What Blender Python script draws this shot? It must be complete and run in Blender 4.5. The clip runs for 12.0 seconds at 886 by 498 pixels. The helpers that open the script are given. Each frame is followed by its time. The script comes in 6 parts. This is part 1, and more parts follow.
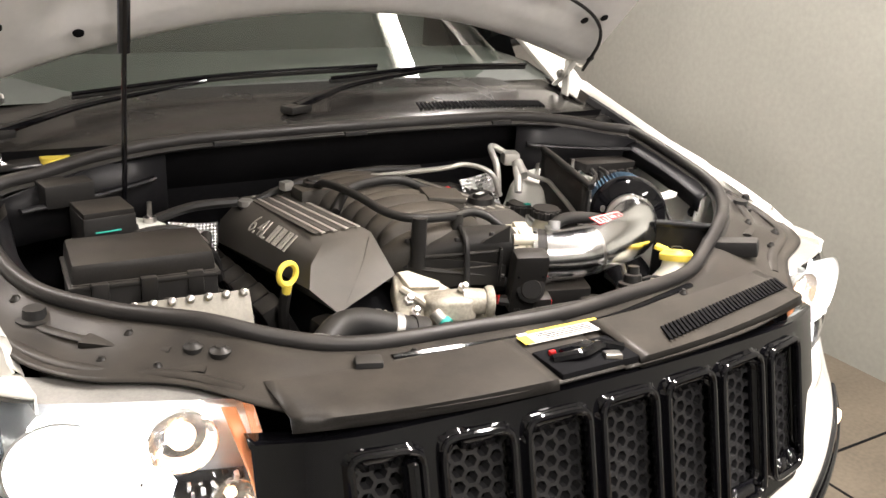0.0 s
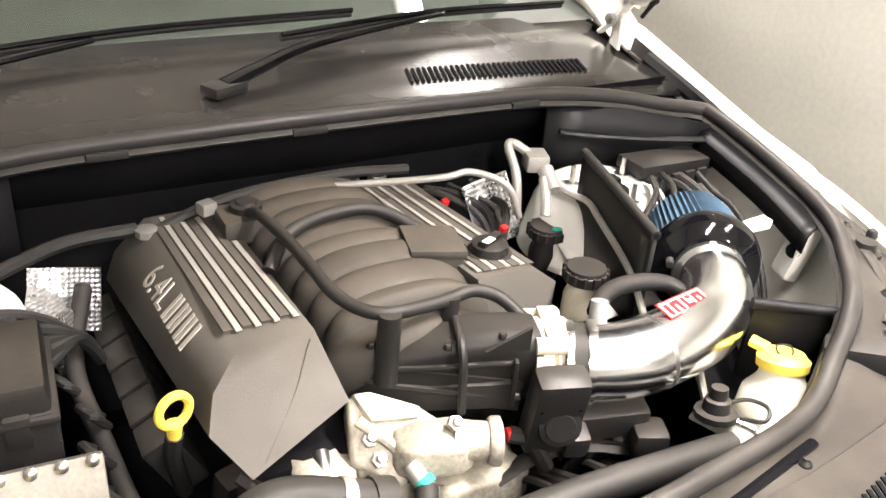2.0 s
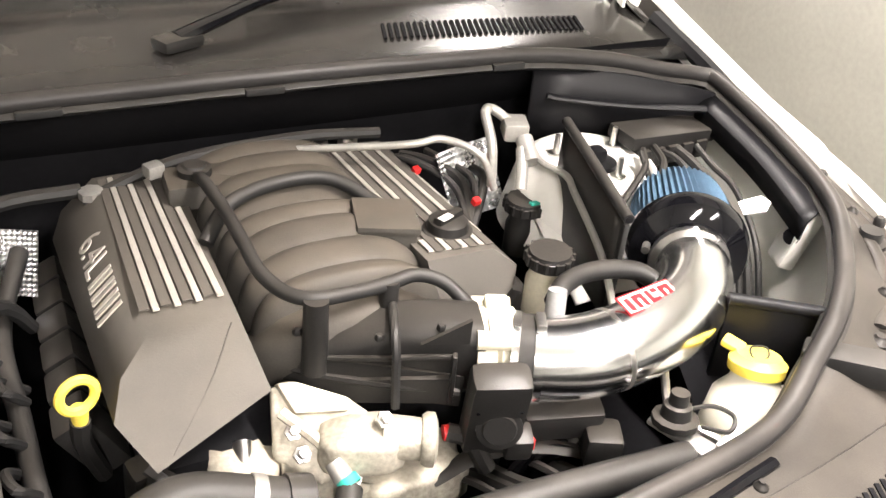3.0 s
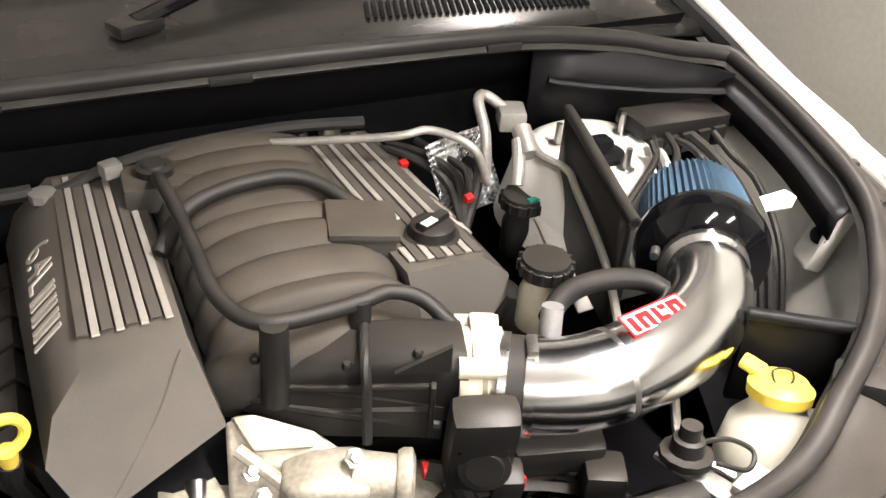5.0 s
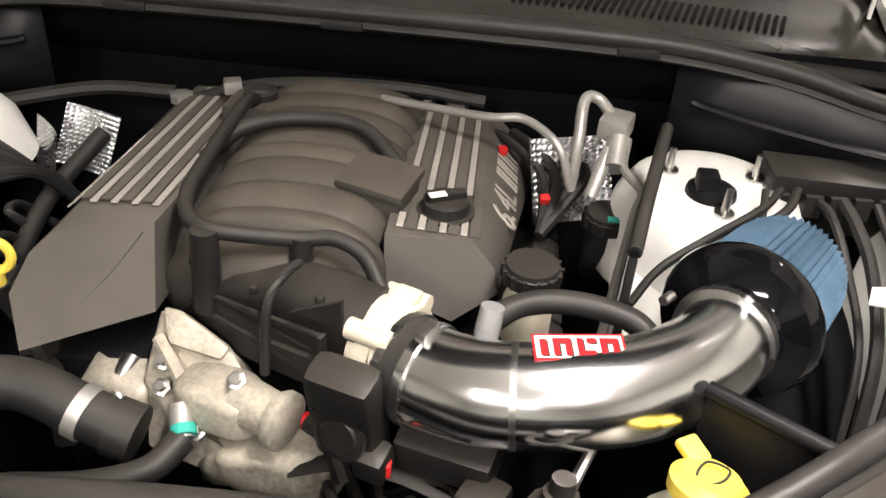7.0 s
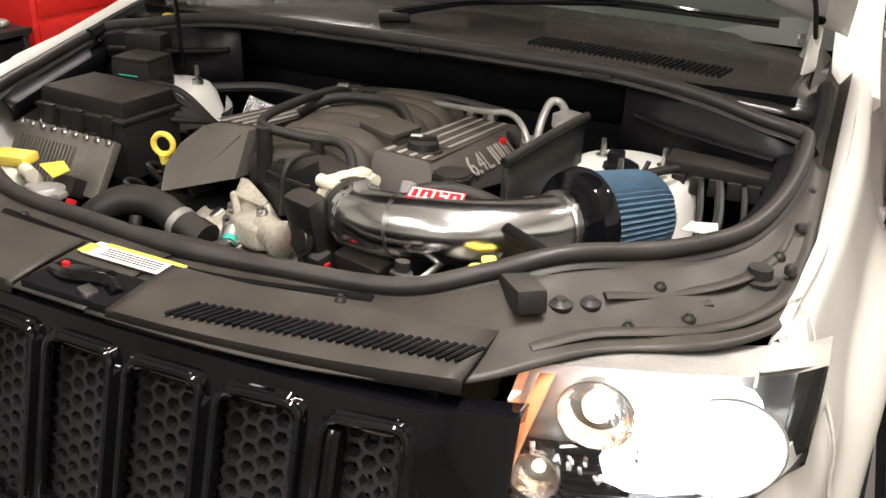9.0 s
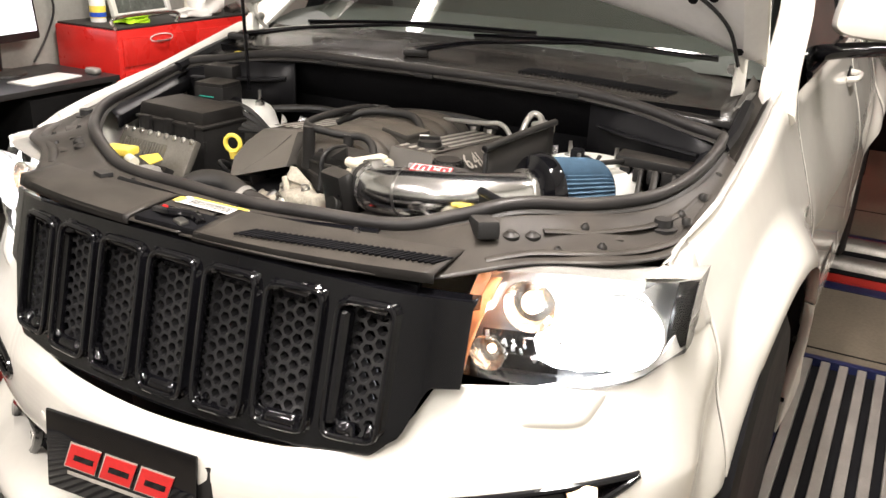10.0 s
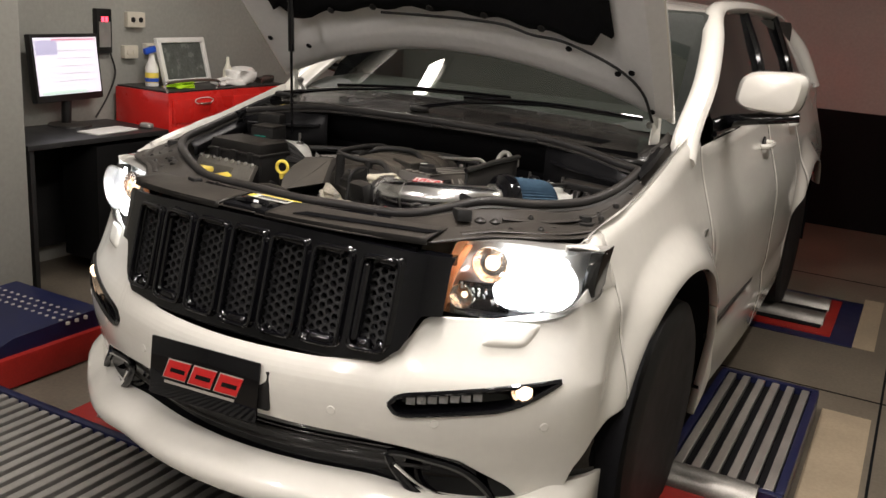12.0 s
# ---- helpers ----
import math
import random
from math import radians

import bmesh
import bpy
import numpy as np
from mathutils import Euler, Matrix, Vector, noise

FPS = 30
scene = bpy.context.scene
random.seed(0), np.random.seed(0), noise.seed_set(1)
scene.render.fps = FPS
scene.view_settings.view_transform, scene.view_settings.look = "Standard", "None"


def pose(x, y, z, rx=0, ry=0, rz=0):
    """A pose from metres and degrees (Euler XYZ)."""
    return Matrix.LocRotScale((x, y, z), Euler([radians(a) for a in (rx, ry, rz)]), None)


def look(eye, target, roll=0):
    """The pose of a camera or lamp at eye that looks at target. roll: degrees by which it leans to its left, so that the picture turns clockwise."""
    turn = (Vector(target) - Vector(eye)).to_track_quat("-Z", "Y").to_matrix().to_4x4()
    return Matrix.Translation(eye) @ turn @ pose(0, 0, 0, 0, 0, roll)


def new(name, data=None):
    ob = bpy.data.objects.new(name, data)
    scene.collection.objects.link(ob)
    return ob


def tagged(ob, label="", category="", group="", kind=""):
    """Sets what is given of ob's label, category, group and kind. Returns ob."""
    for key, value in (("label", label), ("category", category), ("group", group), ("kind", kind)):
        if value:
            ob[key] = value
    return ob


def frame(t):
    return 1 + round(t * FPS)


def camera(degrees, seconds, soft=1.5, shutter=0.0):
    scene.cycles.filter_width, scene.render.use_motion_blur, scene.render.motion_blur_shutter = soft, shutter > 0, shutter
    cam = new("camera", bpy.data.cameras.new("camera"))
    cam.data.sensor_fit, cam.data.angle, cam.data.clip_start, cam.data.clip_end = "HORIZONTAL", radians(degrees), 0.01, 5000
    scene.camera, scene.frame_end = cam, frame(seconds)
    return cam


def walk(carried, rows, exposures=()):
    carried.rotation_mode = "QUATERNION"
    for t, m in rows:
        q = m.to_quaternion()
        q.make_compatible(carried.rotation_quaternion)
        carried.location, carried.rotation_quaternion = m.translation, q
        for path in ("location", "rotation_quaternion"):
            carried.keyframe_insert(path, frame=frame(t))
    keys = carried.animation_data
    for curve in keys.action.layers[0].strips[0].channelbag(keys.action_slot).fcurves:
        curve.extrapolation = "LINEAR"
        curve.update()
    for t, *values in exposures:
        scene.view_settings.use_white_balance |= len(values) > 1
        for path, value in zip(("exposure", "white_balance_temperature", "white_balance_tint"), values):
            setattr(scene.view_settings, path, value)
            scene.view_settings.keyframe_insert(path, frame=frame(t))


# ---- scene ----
cam = camera(52.9, 12.0)
ROWS = [
    (0, -0.881, -0.792, 1.701, 69.78, -3.02, -30.55),
    (0.5, -0.7743, -0.5843, 1.7029, 67.62, -3.81, -30.09),
    (1, -0.6961, -0.389, 1.7354, 65.71, -3.54, -30.19),
    (1.5, -0.6306, -0.2602, 1.7461, 63.75, -3.58, -30.9),
    (2, -0.4953, -0.1921, 1.7626, 60.82, -4.39, -28.94),
    (2.5, -0.3866, -0.1613, 1.7644, 58.61, -4.74, -26.89),
    (3, -0.3344, -0.1571, 1.7602, 57.09, -4.65, -25.31),
    (5, -0.2364, -0.06, 1.7309, 55.22, -3.56, -24.43),
    (5.5, -0.1266, -0.112, 1.7238, 54.33, -3.8, -17.62),
    (6, -0.0205, -0.1504, 1.7203, 53.88, -3.13, -10.53),
    (6.5, 0.0759, -0.113, 1.6996, 54.47, -3.31, -3.45),
    (8.5, 0.6557, -0.4302, 1.6607, 61.24, -2.53, 24.95),
    (9, 0.8063, -0.6244, 1.6501, 64.7, -2.33, 24.85),
    (9.5, 1.0085, -0.8479, 1.6342, 68.28, -3.27, 26.62),
    (10, 1.1261, -1.0337, 1.6516, 69.01, -2.24, 28.28),
    (10.5, 1.2222, -1.2355, 1.6233, 70.08, -2.59, 27.41),
    (11, 1.3492, -1.3784, 1.626, 72.62, -3.7, 28.41),
    (11.5, 1.4732, -1.5812, 1.6531, 72.45, -5.14, 27.54),
    (12, 1.5205, -1.7264, 1.6645, 74.37, -4.13, 28.65),
]
walk(cam, [(t, pose(x, y, z, rx, ry, rz)) for t, x, y, z, rx, ry, rz in ROWS],
     [(0.0, 0.52), (0.5, 1.0), (1.0, 1.18), (3.0, 1.3), (5.0, 0.7), (6.5, 0.32), (8.5, 0.0), (9.0, 0.05), (9.5, 0.4), (10.0, 0.45), (10.5, 0.2), (11.0, -0.1), (11.5, -0.36), (12.0, -0.62)])

# ---- light ----
world = bpy.data.worlds.new("world")
scene.world = world
world.use_nodes = True
world.node_tree.nodes["Background"].inputs[0].default_value = (0.75, 0.8, 0.9, 1)
world.node_tree.nodes["Background"].inputs[1].default_value = 0.03


def area(name, x, y, z, sx, sy, watts, colour, rx=0, ry=0, rz=0):
    d = bpy.data.lights.new(name, "AREA")
    d.shape, d.size, d.size_y, d.energy, d.color = "RECTANGLE", sx, sy, watts, colour
    ob = new(name, d)
    ob.matrix_world = pose(x, y, z, rx, ry, rz)
    return ob


WARM = (1.0, 0.915, 0.87)
# Tubes at negative y are unseen, added as fill for the bay and pipe.
TUBES = ((0.66, 0.2, 88), (-1.5, 2.0, 42), (1.6, 2.2, 34), (-0.7, -2.0, 58), (1.0, -1.6, 40), (0.2, -3.4, 36))
for lx, ly, lw in TUBES:
    area("tube_light", lx, ly, 2.86, 0.16, 1.25, lw, WARM)


# ---- materials ----
def mat(name, colour, rough=0.5, metal=0.0, var=0.25, scale=8.0, bump=0.0, fine=120.0, coat=0.0, dust=None, rvar=0.12, ior=1.45):
    """Principled material: two scales of noise on colour and roughness, fine relief, a film of dust on faces that look up."""
    m = bpy.data.materials.new(name)
    m.use_nodes = True
    nt = m.node_tree
    b = nt.nodes["Principled BSDF"]
    tc = nt.nodes.new("ShaderNodeTexCoord")
    n1 = nt.nodes.new("ShaderNodeTexNoise")
    n1.inputs["Scale"].default_value, n1.inputs["Detail"].default_value = scale, 6
    n2 = nt.nodes.new("ShaderNodeTexNoise")
    n2.inputs["Scale"].default_value, n2.inputs["Detail"].default_value = fine, 3
    nt.links.new(tc.outputs["Object"], n1.inputs["Vector"])
    nt.links.new(tc.outputs["Object"], n2.inputs["Vector"])
    mx = nt.nodes.new("ShaderNodeMath")
    mx.operation = "MULTIPLY_ADD"
    nt.links.new(n2.outputs["Fac"], mx.inputs[0])
    mx.inputs[1].default_value = 0.4
    sc = nt.nodes.new("ShaderNodeMath")
    sc.operation = "MULTIPLY"
    sc.inputs[1].default_value = 0.6
    nt.links.new(n1.outputs["Fac"], sc.inputs[0])
    nt.links.new(sc.outputs[0], mx.inputs[2])
    ramp = nt.nodes.new("ShaderNodeValToRGB")
    lo = [max(0, c * (1 - var)) for c in colour]
    hi = [min(1, c * (1 + var)) for c in colour]
    ramp.color_ramp.elements[0].position, ramp.color_ramp.elements[1].position = 0.32, 0.68
    ramp.color_ramp.elements[0].color, ramp.color_ramp.elements[1].color = (*lo, 1), (*hi, 1)
    nt.links.new(mx.outputs[0], ramp.inputs[0])
    out = ramp.outputs[0]
    if dust:
        geo = nt.nodes.new("ShaderNodeNewGeometry")
        sep = nt.nodes.new("ShaderNodeSeparateXYZ")
        nt.links.new(geo.outputs["Normal"], sep.inputs[0])
        n3 = nt.nodes.new("ShaderNodeTexNoise")
        n3.inputs["Scale"].default_value, n3.inputs["Detail"].default_value = 14, 8
        nt.links.new(tc.outputs["Object"], n3.inputs["Vector"])
        mr = nt.nodes.new("ShaderNodeMapRange")
        mr.inputs[1].default_value, mr.inputs[2].default_value, mr.inputs[4].default_value = 0.3, 1.0, dust[3]
        nt.links.new(sep.outputs[2], mr.inputs[0])
        mm = nt.nodes.new("ShaderNodeMath")
        mm.operation = "MULTIPLY"
        nt.links.new(mr.outputs[0], mm.inputs[0])
        nt.links.new(n3.outputs["Fac"], mm.inputs[1])
        mix = nt.nodes.new("ShaderNodeMix")
        mix.data_type = "RGBA"
        nt.links.new(mm.outputs[0], mix.inputs[0])
        nt.links.new(out, mix.inputs[6])
        mix.inputs[7].default_value = (*dust[:3], 1)
        out = mix.outputs[2]
    nt.links.new(out, b.inputs["Base Color"])
    rr = nt.nodes.new("ShaderNodeMapRange")
    rr.inputs[3].default_value, rr.inputs[4].default_value = max(0.02, rough - rvar), min(1, rough + rvar)
    nt.links.new(n1.outputs["Fac"], rr.inputs[0])
    nt.links.new(rr.outputs[0], b.inputs["Roughness"])
    b.inputs["Metallic"].default_value = metal
    b.inputs["IOR"].default_value = ior
    b.inputs["Coat Weight"].default_value = coat
    b.inputs["Coat Roughness"].default_value = 0.04
    if bump:
        bp = nt.nodes.new("ShaderNodeBump")
        bp.inputs["Strength"].default_value, bp.inputs["Distance"].default_value = bump, 0.002
        nt.links.new(mx.outputs[0], bp.inputs["Height"])
        nt.links.new(bp.outputs[0], b.inputs["Normal"])
    return m


def glow(name, colour, strength):
    m = bpy.data.materials.new(name)
    m.use_nodes = True
    b = m.node_tree.nodes["Principled BSDF"]
    b.inputs["Base Color"].default_value = (*colour, 1)
    b.inputs["Emission Color"].default_value = (*colour, 1)
    b.inputs["Emission Strength"].default_value = strength
    return m


def glass(name, tint, alpha=0.15):
    """Thin clear pane: mostly lets light through, with a sharp reflection."""
    m = bpy.data.materials.new(name)
    m.use_nodes = True
    nt = m.node_tree
    nt.nodes.remove(nt.nodes["Principled BSDF"])
    t, g, mx, fr = (nt.nodes.new("ShaderNode" + k) for k in ("BsdfTransparent", "BsdfGlossy", "MixShader", "Fresnel"))
    t.inputs[0].default_value = (*tint, 1)
    g.inputs["Roughness"].default_value = 0.02
    fr.inputs[0].default_value = 1.75
    nt.links.new(fr.outputs[0], mx.inputs[0])
    nt.links.new(t.outputs[0], mx.inputs[1])
    nt.links.new(g.outputs[0], mx.inputs[2])
    nt.links.new(mx.outputs[0], nt.nodes["Material Output"].inputs[0])
    return m


DUST = (0.19, 0.165, 0.135)
paint = mat("white_paint", (0.78, 0.76, 0.70), 0.22, 0, 0.03, 3, 0, 40, coat=0.7, rvar=0.05)
paint_in = mat("white_inner_paint", (0.80, 0.79, 0.74), 0.4, 0, 0.06, 6, 0.1, 60)
hood_in = mat("hood_underside_paint", (0.66, 0.65, 0.64), 0.42, 0, 0.06, 5, 0.1, 50)
gloss_black = mat("gloss_black", (0.004, 0.004, 0.005), 0.06, 0, 0.2, 6, 0, 40, coat=0.25, rvar=0.03, ior=1.42)
plastic = mat("black_plastic", (0.015, 0.0145, 0.014), 0.42, 0, 0.3, 10, 0.25, 400, dust=(*DUST, 0.26), ior=1.36)
shroud = mat("dusty_shroud_plastic", (0.017, 0.016, 0.015), 0.38, 0, 0.6, 5, 0.25, 500, dust=(*DUST, 0.34), rvar=0.2, ior=1.28)
cover_mat = mat("grey_cover_plastic", (0.072, 0.067, 0.060), 0.52, 0, 0.12, 9, 0.25, 600, dust=(*DUST, 0.55), ior=1.33)
manifold = mat("dusty_manifold_plastic", (0.046, 0.043, 0.038), 0.55, 0, 0.3, 12, 0.3, 500, dust=(0.16, 0.132, 0.100, 0.7), ior=1.28)
rubber = mat("rubber", (0.016, 0.016, 0.016), 0.5, 0, 0.25, 14, 0.15, 300, dust=(*DUST, 0.25), ior=1.36)
seal_mat = mat("seal_rubber", (0.022, 0.021, 0.021), 0.42, 0, 0.2, 14, 0.1, 300, dust=(*DUST, 0.25), ior=1.33)
dark = mat("dark_liner", (0.006, 0.006, 0.007), 0.8, 0, 0.4, 8, 0.3, 100, ior=1.2)
dark_panel = mat("dark_bay_panel", (0.008, 0.008, 0.009), 0.40, 0, 0.3, 8, 0.1, 200, ior=1.24)
chrome = mat("polished_aluminium", (0.93, 0.93, 0.93), 0.18, 1, 0.04, 10, 0, 60, rvar=0.03)
steel = mat("steel", (0.55, 0.54, 0.52), 0.3, 1, 0.15, 20, 0.1, 200)
cast = mat("cast_aluminium", (0.43, 0.40, 0.33), 0.5, 0.25, 0.42, 22, 1.0, 160, dust=(0.36, 0.32, 0.24, 0.5))
alloy = mat("dull_alloy", (0.42, 0.41, 0.38), 0.42, 0.6, 0.15, 20, 0.4, 200)
foil = mat("heat_foil", (0.70, 0.70, 0.71), 0.28, 1, 0.2, 30, 0.6, 260)
bone = mat("cream_plastic", (0.62, 0.58, 0.46), 0.5, 0, 0.12, 12, 0.2, 200)
milk = mat("milky_plastic", (0.72, 0.69, 0.58), 0.45, 0, 0.06, 6, 0.05, 80)
yellow = mat("yellow_plastic", (0.85, 0.66, 0.10), 0.4, 0, 0.1, 12, 0.05, 100)
filter_blue = mat("blue_filter_gauze", (0.06, 0.115, 0.175), 0.85, 0, 0.3, 30, 0.6, 700)
red_mat = mat("red_plastic", (0.55, 0.02, 0.02), 0.4, 0, 0.15, 10, 0.05, 100)
silver_line = mat("silver_paint", (0.50, 0.47, 0.42), 0.4, 0.3, 0.12, 18, 0.1, 200)
sticker_white = mat("white_sticker", (0.75, 0.74, 0.70), 0.4, 0, 0.05, 10, 0, 60)
teal = mat("teal_mark", (0.03, 0.35, 0.28), 0.6, 0, 0.1, 10, 0, 60)
tint = mat("dark_window_glass", (0.012, 0.013, 0.013), 0.05, 0, 0.1, 4, 0, 20, coat=0.5, rvar=0.02)
ws_glass = glass("windscreen_glass", (0.55, 0.62, 0.56))
lens = glass("clear_lens", (0.95, 0.95, 0.95))
amber = mat("amber_reflector", (0.85, 0.36, 0.16), 0.25, 0, 0.1, 10, 0, 60)
lamp_hot = glow("lamp_beam", (0.93, 0.96, 1.0), 14.0)
lamp_warm = glow("lamp_warm", (1.0, 0.72, 0.48), 4.0)
tyre_mat = mat("tyre_rubber", (0.010, 0.010, 0.010), 0.65, 0, 0.25, 14, 0.3, 300)
cabin = mat("dark_cabin_trim", (0.035, 0.04, 0.035), 0.6, 0, 0.2, 8, 0.1, 100)
concrete = mat("concrete_floor", (0.14, 0.118, 0.088), 0.55, 0, 0.3, 2.5, 0.3, 60)
tan_tile = mat("tan_floor_patch", (0.36, 0.29, 0.20), 0.5, 0, 0.15, 5, 0.15, 80)
wall_grey = mat("grey_wall_paint", (0.30, 0.30, 0.27), 0.45, 0, 0.12, 1.6, 0.15, 40)
ecu_mat = mat("cast_control_unit", (0.19, 0.18, 0.155), 0.5, 0.5, 0.2, 20, 0.4, 200)
led_cell = mat("clear_lamp_cell", (0.50, 0.50, 0.51), 0.25, 0.5, 0.2, 30, 0.2, 200)
badge_red = mat("badge_red", (0.42, 0.015, 0.02), 0.3, 0, 0.1, 10, 0, 60)
warm_refl = mat("warm_faceted_reflector", (0.88, 0.74, 0.64), 0.22, 1, 0.5, 45, 2.5, 70)
roller_mat = mat("worn_roller_steel", (0.24, 0.23, 0.21), 0.42, 0.8, 0.3, 12, 0.3, 150)
lamp_refl = mat("lamp_reflector", (0.92, 0.92, 0.92), 0.38, 1, 0.05, 20, 0.5, 90)
mesh_black = mat("grille_mesh_plastic", (0.018, 0.018, 0.019), 0.35, 0, 0.2, 10, 0.1, 200)
wall_dark = mat("black_dado_paint", (0.006, 0.006, 0.006), 0.85, 0, 0.3, 3, 0.1, 60, ior=1.2)
cowl_mat = mat("glossy_cowl_plastic", (0.013, 0.013, 0.013), 0.24, 0, 0.15, 9, 0.05, 300, dust=(*DUST, 0.16))
# Unseen ceiling, made pale so that it bounces light onto car and pipe.
ceil_mat = mat("bounce_ceiling_white", (0.78, 0.78, 0.75), 0.7, 0, 0.1, 2, 0.1, 40)
slat_mat = mat("worn_aluminium_slat", (0.44, 0.42, 0.39), 0.35, 0.7, 0.15, 8, 0.2, 200)
dyno_blue = mat("blue_machine_paint", (0.010, 0.013, 0.050), 0.35, 0, 0.25, 6, 0.1, 80)
# Machine red, darkened to hold the shade over the rear rollers.
dyno_red = mat("shade_dimmed_red_paint", (0.34, 0.02, 0.015), 0.35, 0, 0.2, 6, 0.1, 80)
red_paint = mat("red_toolbox_paint", (0.62, 0.02, 0.015), 0.28, 0, 0.08, 5, 0, 60, coat=0.3)
desk_mat = mat("black_laminate", (0.02, 0.02, 0.02), 0.45, 0, 0.3, 8, 0.1, 100)
paper = mat("paper", (0.75, 0.74, 0.70), 0.7, 0, 0.04, 8, 0.05, 80)
lime = mat("lime_plastic", (0.45, 0.75, 0.02), 0.5, 0, 0.1, 8, 0, 60)
blue_pl = mat("blue_plastic", (0.02, 0.08, 0.5), 0.4, 0, 0.1, 8, 0, 60)
socket_mat = mat("ivory_plastic", (0.62, 0.58, 0.48), 0.45, 0, 0.05, 8, 0, 60)

# ---- building helpers ----
K = 0.93
FIT = Matrix.Scale(K, 4) @ Matrix.Translation((0, 0, 0.17))


def smooth_path(pts, n=8, closed=False):
    """Catmull-Rom curve through the points."""
    p = [Vector(q) for q in pts]
    out = []
    last = len(p) if closed else len(p) - 1
    for i in range(last):
        if closed:
            a, b, c, d = (p[(i + k) % len(p)] for k in (-1, 0, 1, 2))
        else:
            b, c = p[i], p[i + 1]
            a = p[i - 1] if i else b * 2 - c
            d = p[i + 2] if i + 2 < len(p) else c * 2 - b
        for k in range(n):
            t = k / n
            out.append(0.5 * ((2 * b) + (c - a) * t + (2 * a - 5 * b + 4 * c - d) * t * t + (3 * b - a - 3 * c + d) * t ** 3))
    if not closed:
        out.append(p[-1])
    return out


def grid(bm, rows, closed=False, caps=False):
    """Skins a list of rows of points; closed joins each row's ends."""
    vs = [[bm.verts.new(p) for p in r] for r in rows]
    for a, b in zip(vs, vs[1:]):
        n = len(a)
        for i in range(n if closed else n - 1):
            j = (i + 1) % n
            try:
                bm.faces.new((a[i], a[j], b[j], b[i]))
            except ValueError:
                pass
    if caps:
        for r in (vs[0][::-1], vs[-1]):
            try:
                bm.faces.new(r)
            except ValueError:
                pass
    return bm


def tube(bm, pts, r, segs=10, n=6, closed=False, flat=1.0, raw=False):
    """A pipe along a smooth path; r is one radius or a function of 0..1."""
    path = [Vector(q) for q in pts] if raw else smooth_path(pts, n, closed)
    rows, up = [], Vector((0, 0, 1))
    m = len(path)
    for i, p in enumerate(path):
        t = (path[(i + 1) % m] - path[i - 1]) if closed else (path[min(i + 1, m - 1)] - path[max(i - 1, 0)])
        t.normalize()
        if abs(t.dot(up)) > 0.95:
            up = Vector((0, 1, 0)) if abs(t.y) < 0.8 else Vector((1, 0, 0))
        side = t.cross(up).normalized()
        upp = side.cross(t).normalized()
        rad = r(i / max(1, m - 1)) if callable(r) else r
        rows.append([p + side * (math.cos(a) * rad) + upp * (math.sin(a) * rad * flat) for a in (2 * math.pi * k / segs for k in range(segs))])
    if closed:
        rows.append(rows[0])
    return grid(bm, rows, True, not closed)


def box(bm, c, s, bev=0.0, rot=(0, 0, 0), seg=2, taper=None):
    """A box with rounded edges; taper scales its top in x and y."""
    m = Matrix.Translation(c) @ Euler([radians(a) for a in rot]).to_matrix().to_4x4()
    r = bmesh.ops.create_cube(bm, size=1.0)
    for v in r["verts"]:
        v.co = Vector((v.co.x * s[0], v.co.y * s[1], v.co.z * s[2]))
        if taper and v.co.z > 0:
            v.co.x *= taper[0]
            v.co.y *= taper[1]
    faces = list({f for v in r["verts"] for f in v.link_faces})
    vs = set(r["verts"])
    if bev:
        e = list({e for v in r["verts"] for e in v.link_edges})
        q = bmesh.ops.bevel(bm, geom=e, offset=bev, segments=seg, affect="EDGES", profile=0.6)
        vs = set(q["verts"]) | {v for v in vs if v.is_valid}
        for f in q["faces"]:
            vs |= set(f.verts)
        seen, todo = set(vs), list(vs)
        while todo:
            for e2 in todo.pop().link_edges:
                for w in e2.verts:
                    if w not in seen:
                        seen.add(w)
                        todo.append(w)
        vs = seen
    for v in vs:
        v.co = m @ v.co
    return bm


def rod(bm, a, b, r, r2=None, segs=14):
    """A straight round bar with closed ends."""
    a, b = Vector(a), Vector(b)
    t = (b - a).normalized()
    s = t.orthogonal().normalized()
    u = t.cross(s)
    r2 = r if r2 is None else r2
    rows = [[p + (s * math.cos(k) + u * math.sin(k)) * q for k in (2 * math.pi * i / segs for i in range(segs))] for p, q in ((a, r), (b, r2))]
    return grid(bm, rows, True, True)


def lathe(bm, a, b, prof, segs=24):
    """Turns a profile of (share of the way from a to b, radius)."""
    a, b = Vector(a), Vector(b)
    t = (b - a).normalized()
    s = t.orthogonal().normalized()
    u = t.cross(s)
    rows = [[a.lerp(b, h) + (s * math.cos(k) + u * math.sin(k)) * r for k in (2 * math.pi * i / segs for i in range(segs))] for h, r in prof]
    return grid(bm, rows, True, True)


def slab(bm, outline, depth, m=None, bev=0.0):
    """Extrudes a flat outline of (x, y) along its own z from 0 to depth, placed by the matrix m."""
    m = m or Matrix()
    lo = [bm.verts.new(Vector((x, y, 0))) for x, y in outline]
    hi = [bm.verts.new(Vector((x, y, depth))) for x, y in outline]
    n = len(lo)
    fs = [bm.faces.new(lo[::-1]), bm.faces.new(hi)]
    fs += [bm.faces.new((lo[i], lo[(i + 1) % n], hi[(i + 1) % n], hi[i])) for i in range(n)]
    vs = set(lo + hi)
    if bev:
        q = bmesh.ops.bevel(bm, geom=list(fs[1].edges), offset=bev, segments=2, affect="EDGES", profile=0.6)
        vs = {v for v in vs if v.is_valid} | set(q["verts"])
    for v in vs:
        v.co = m @ v.co
    return bm


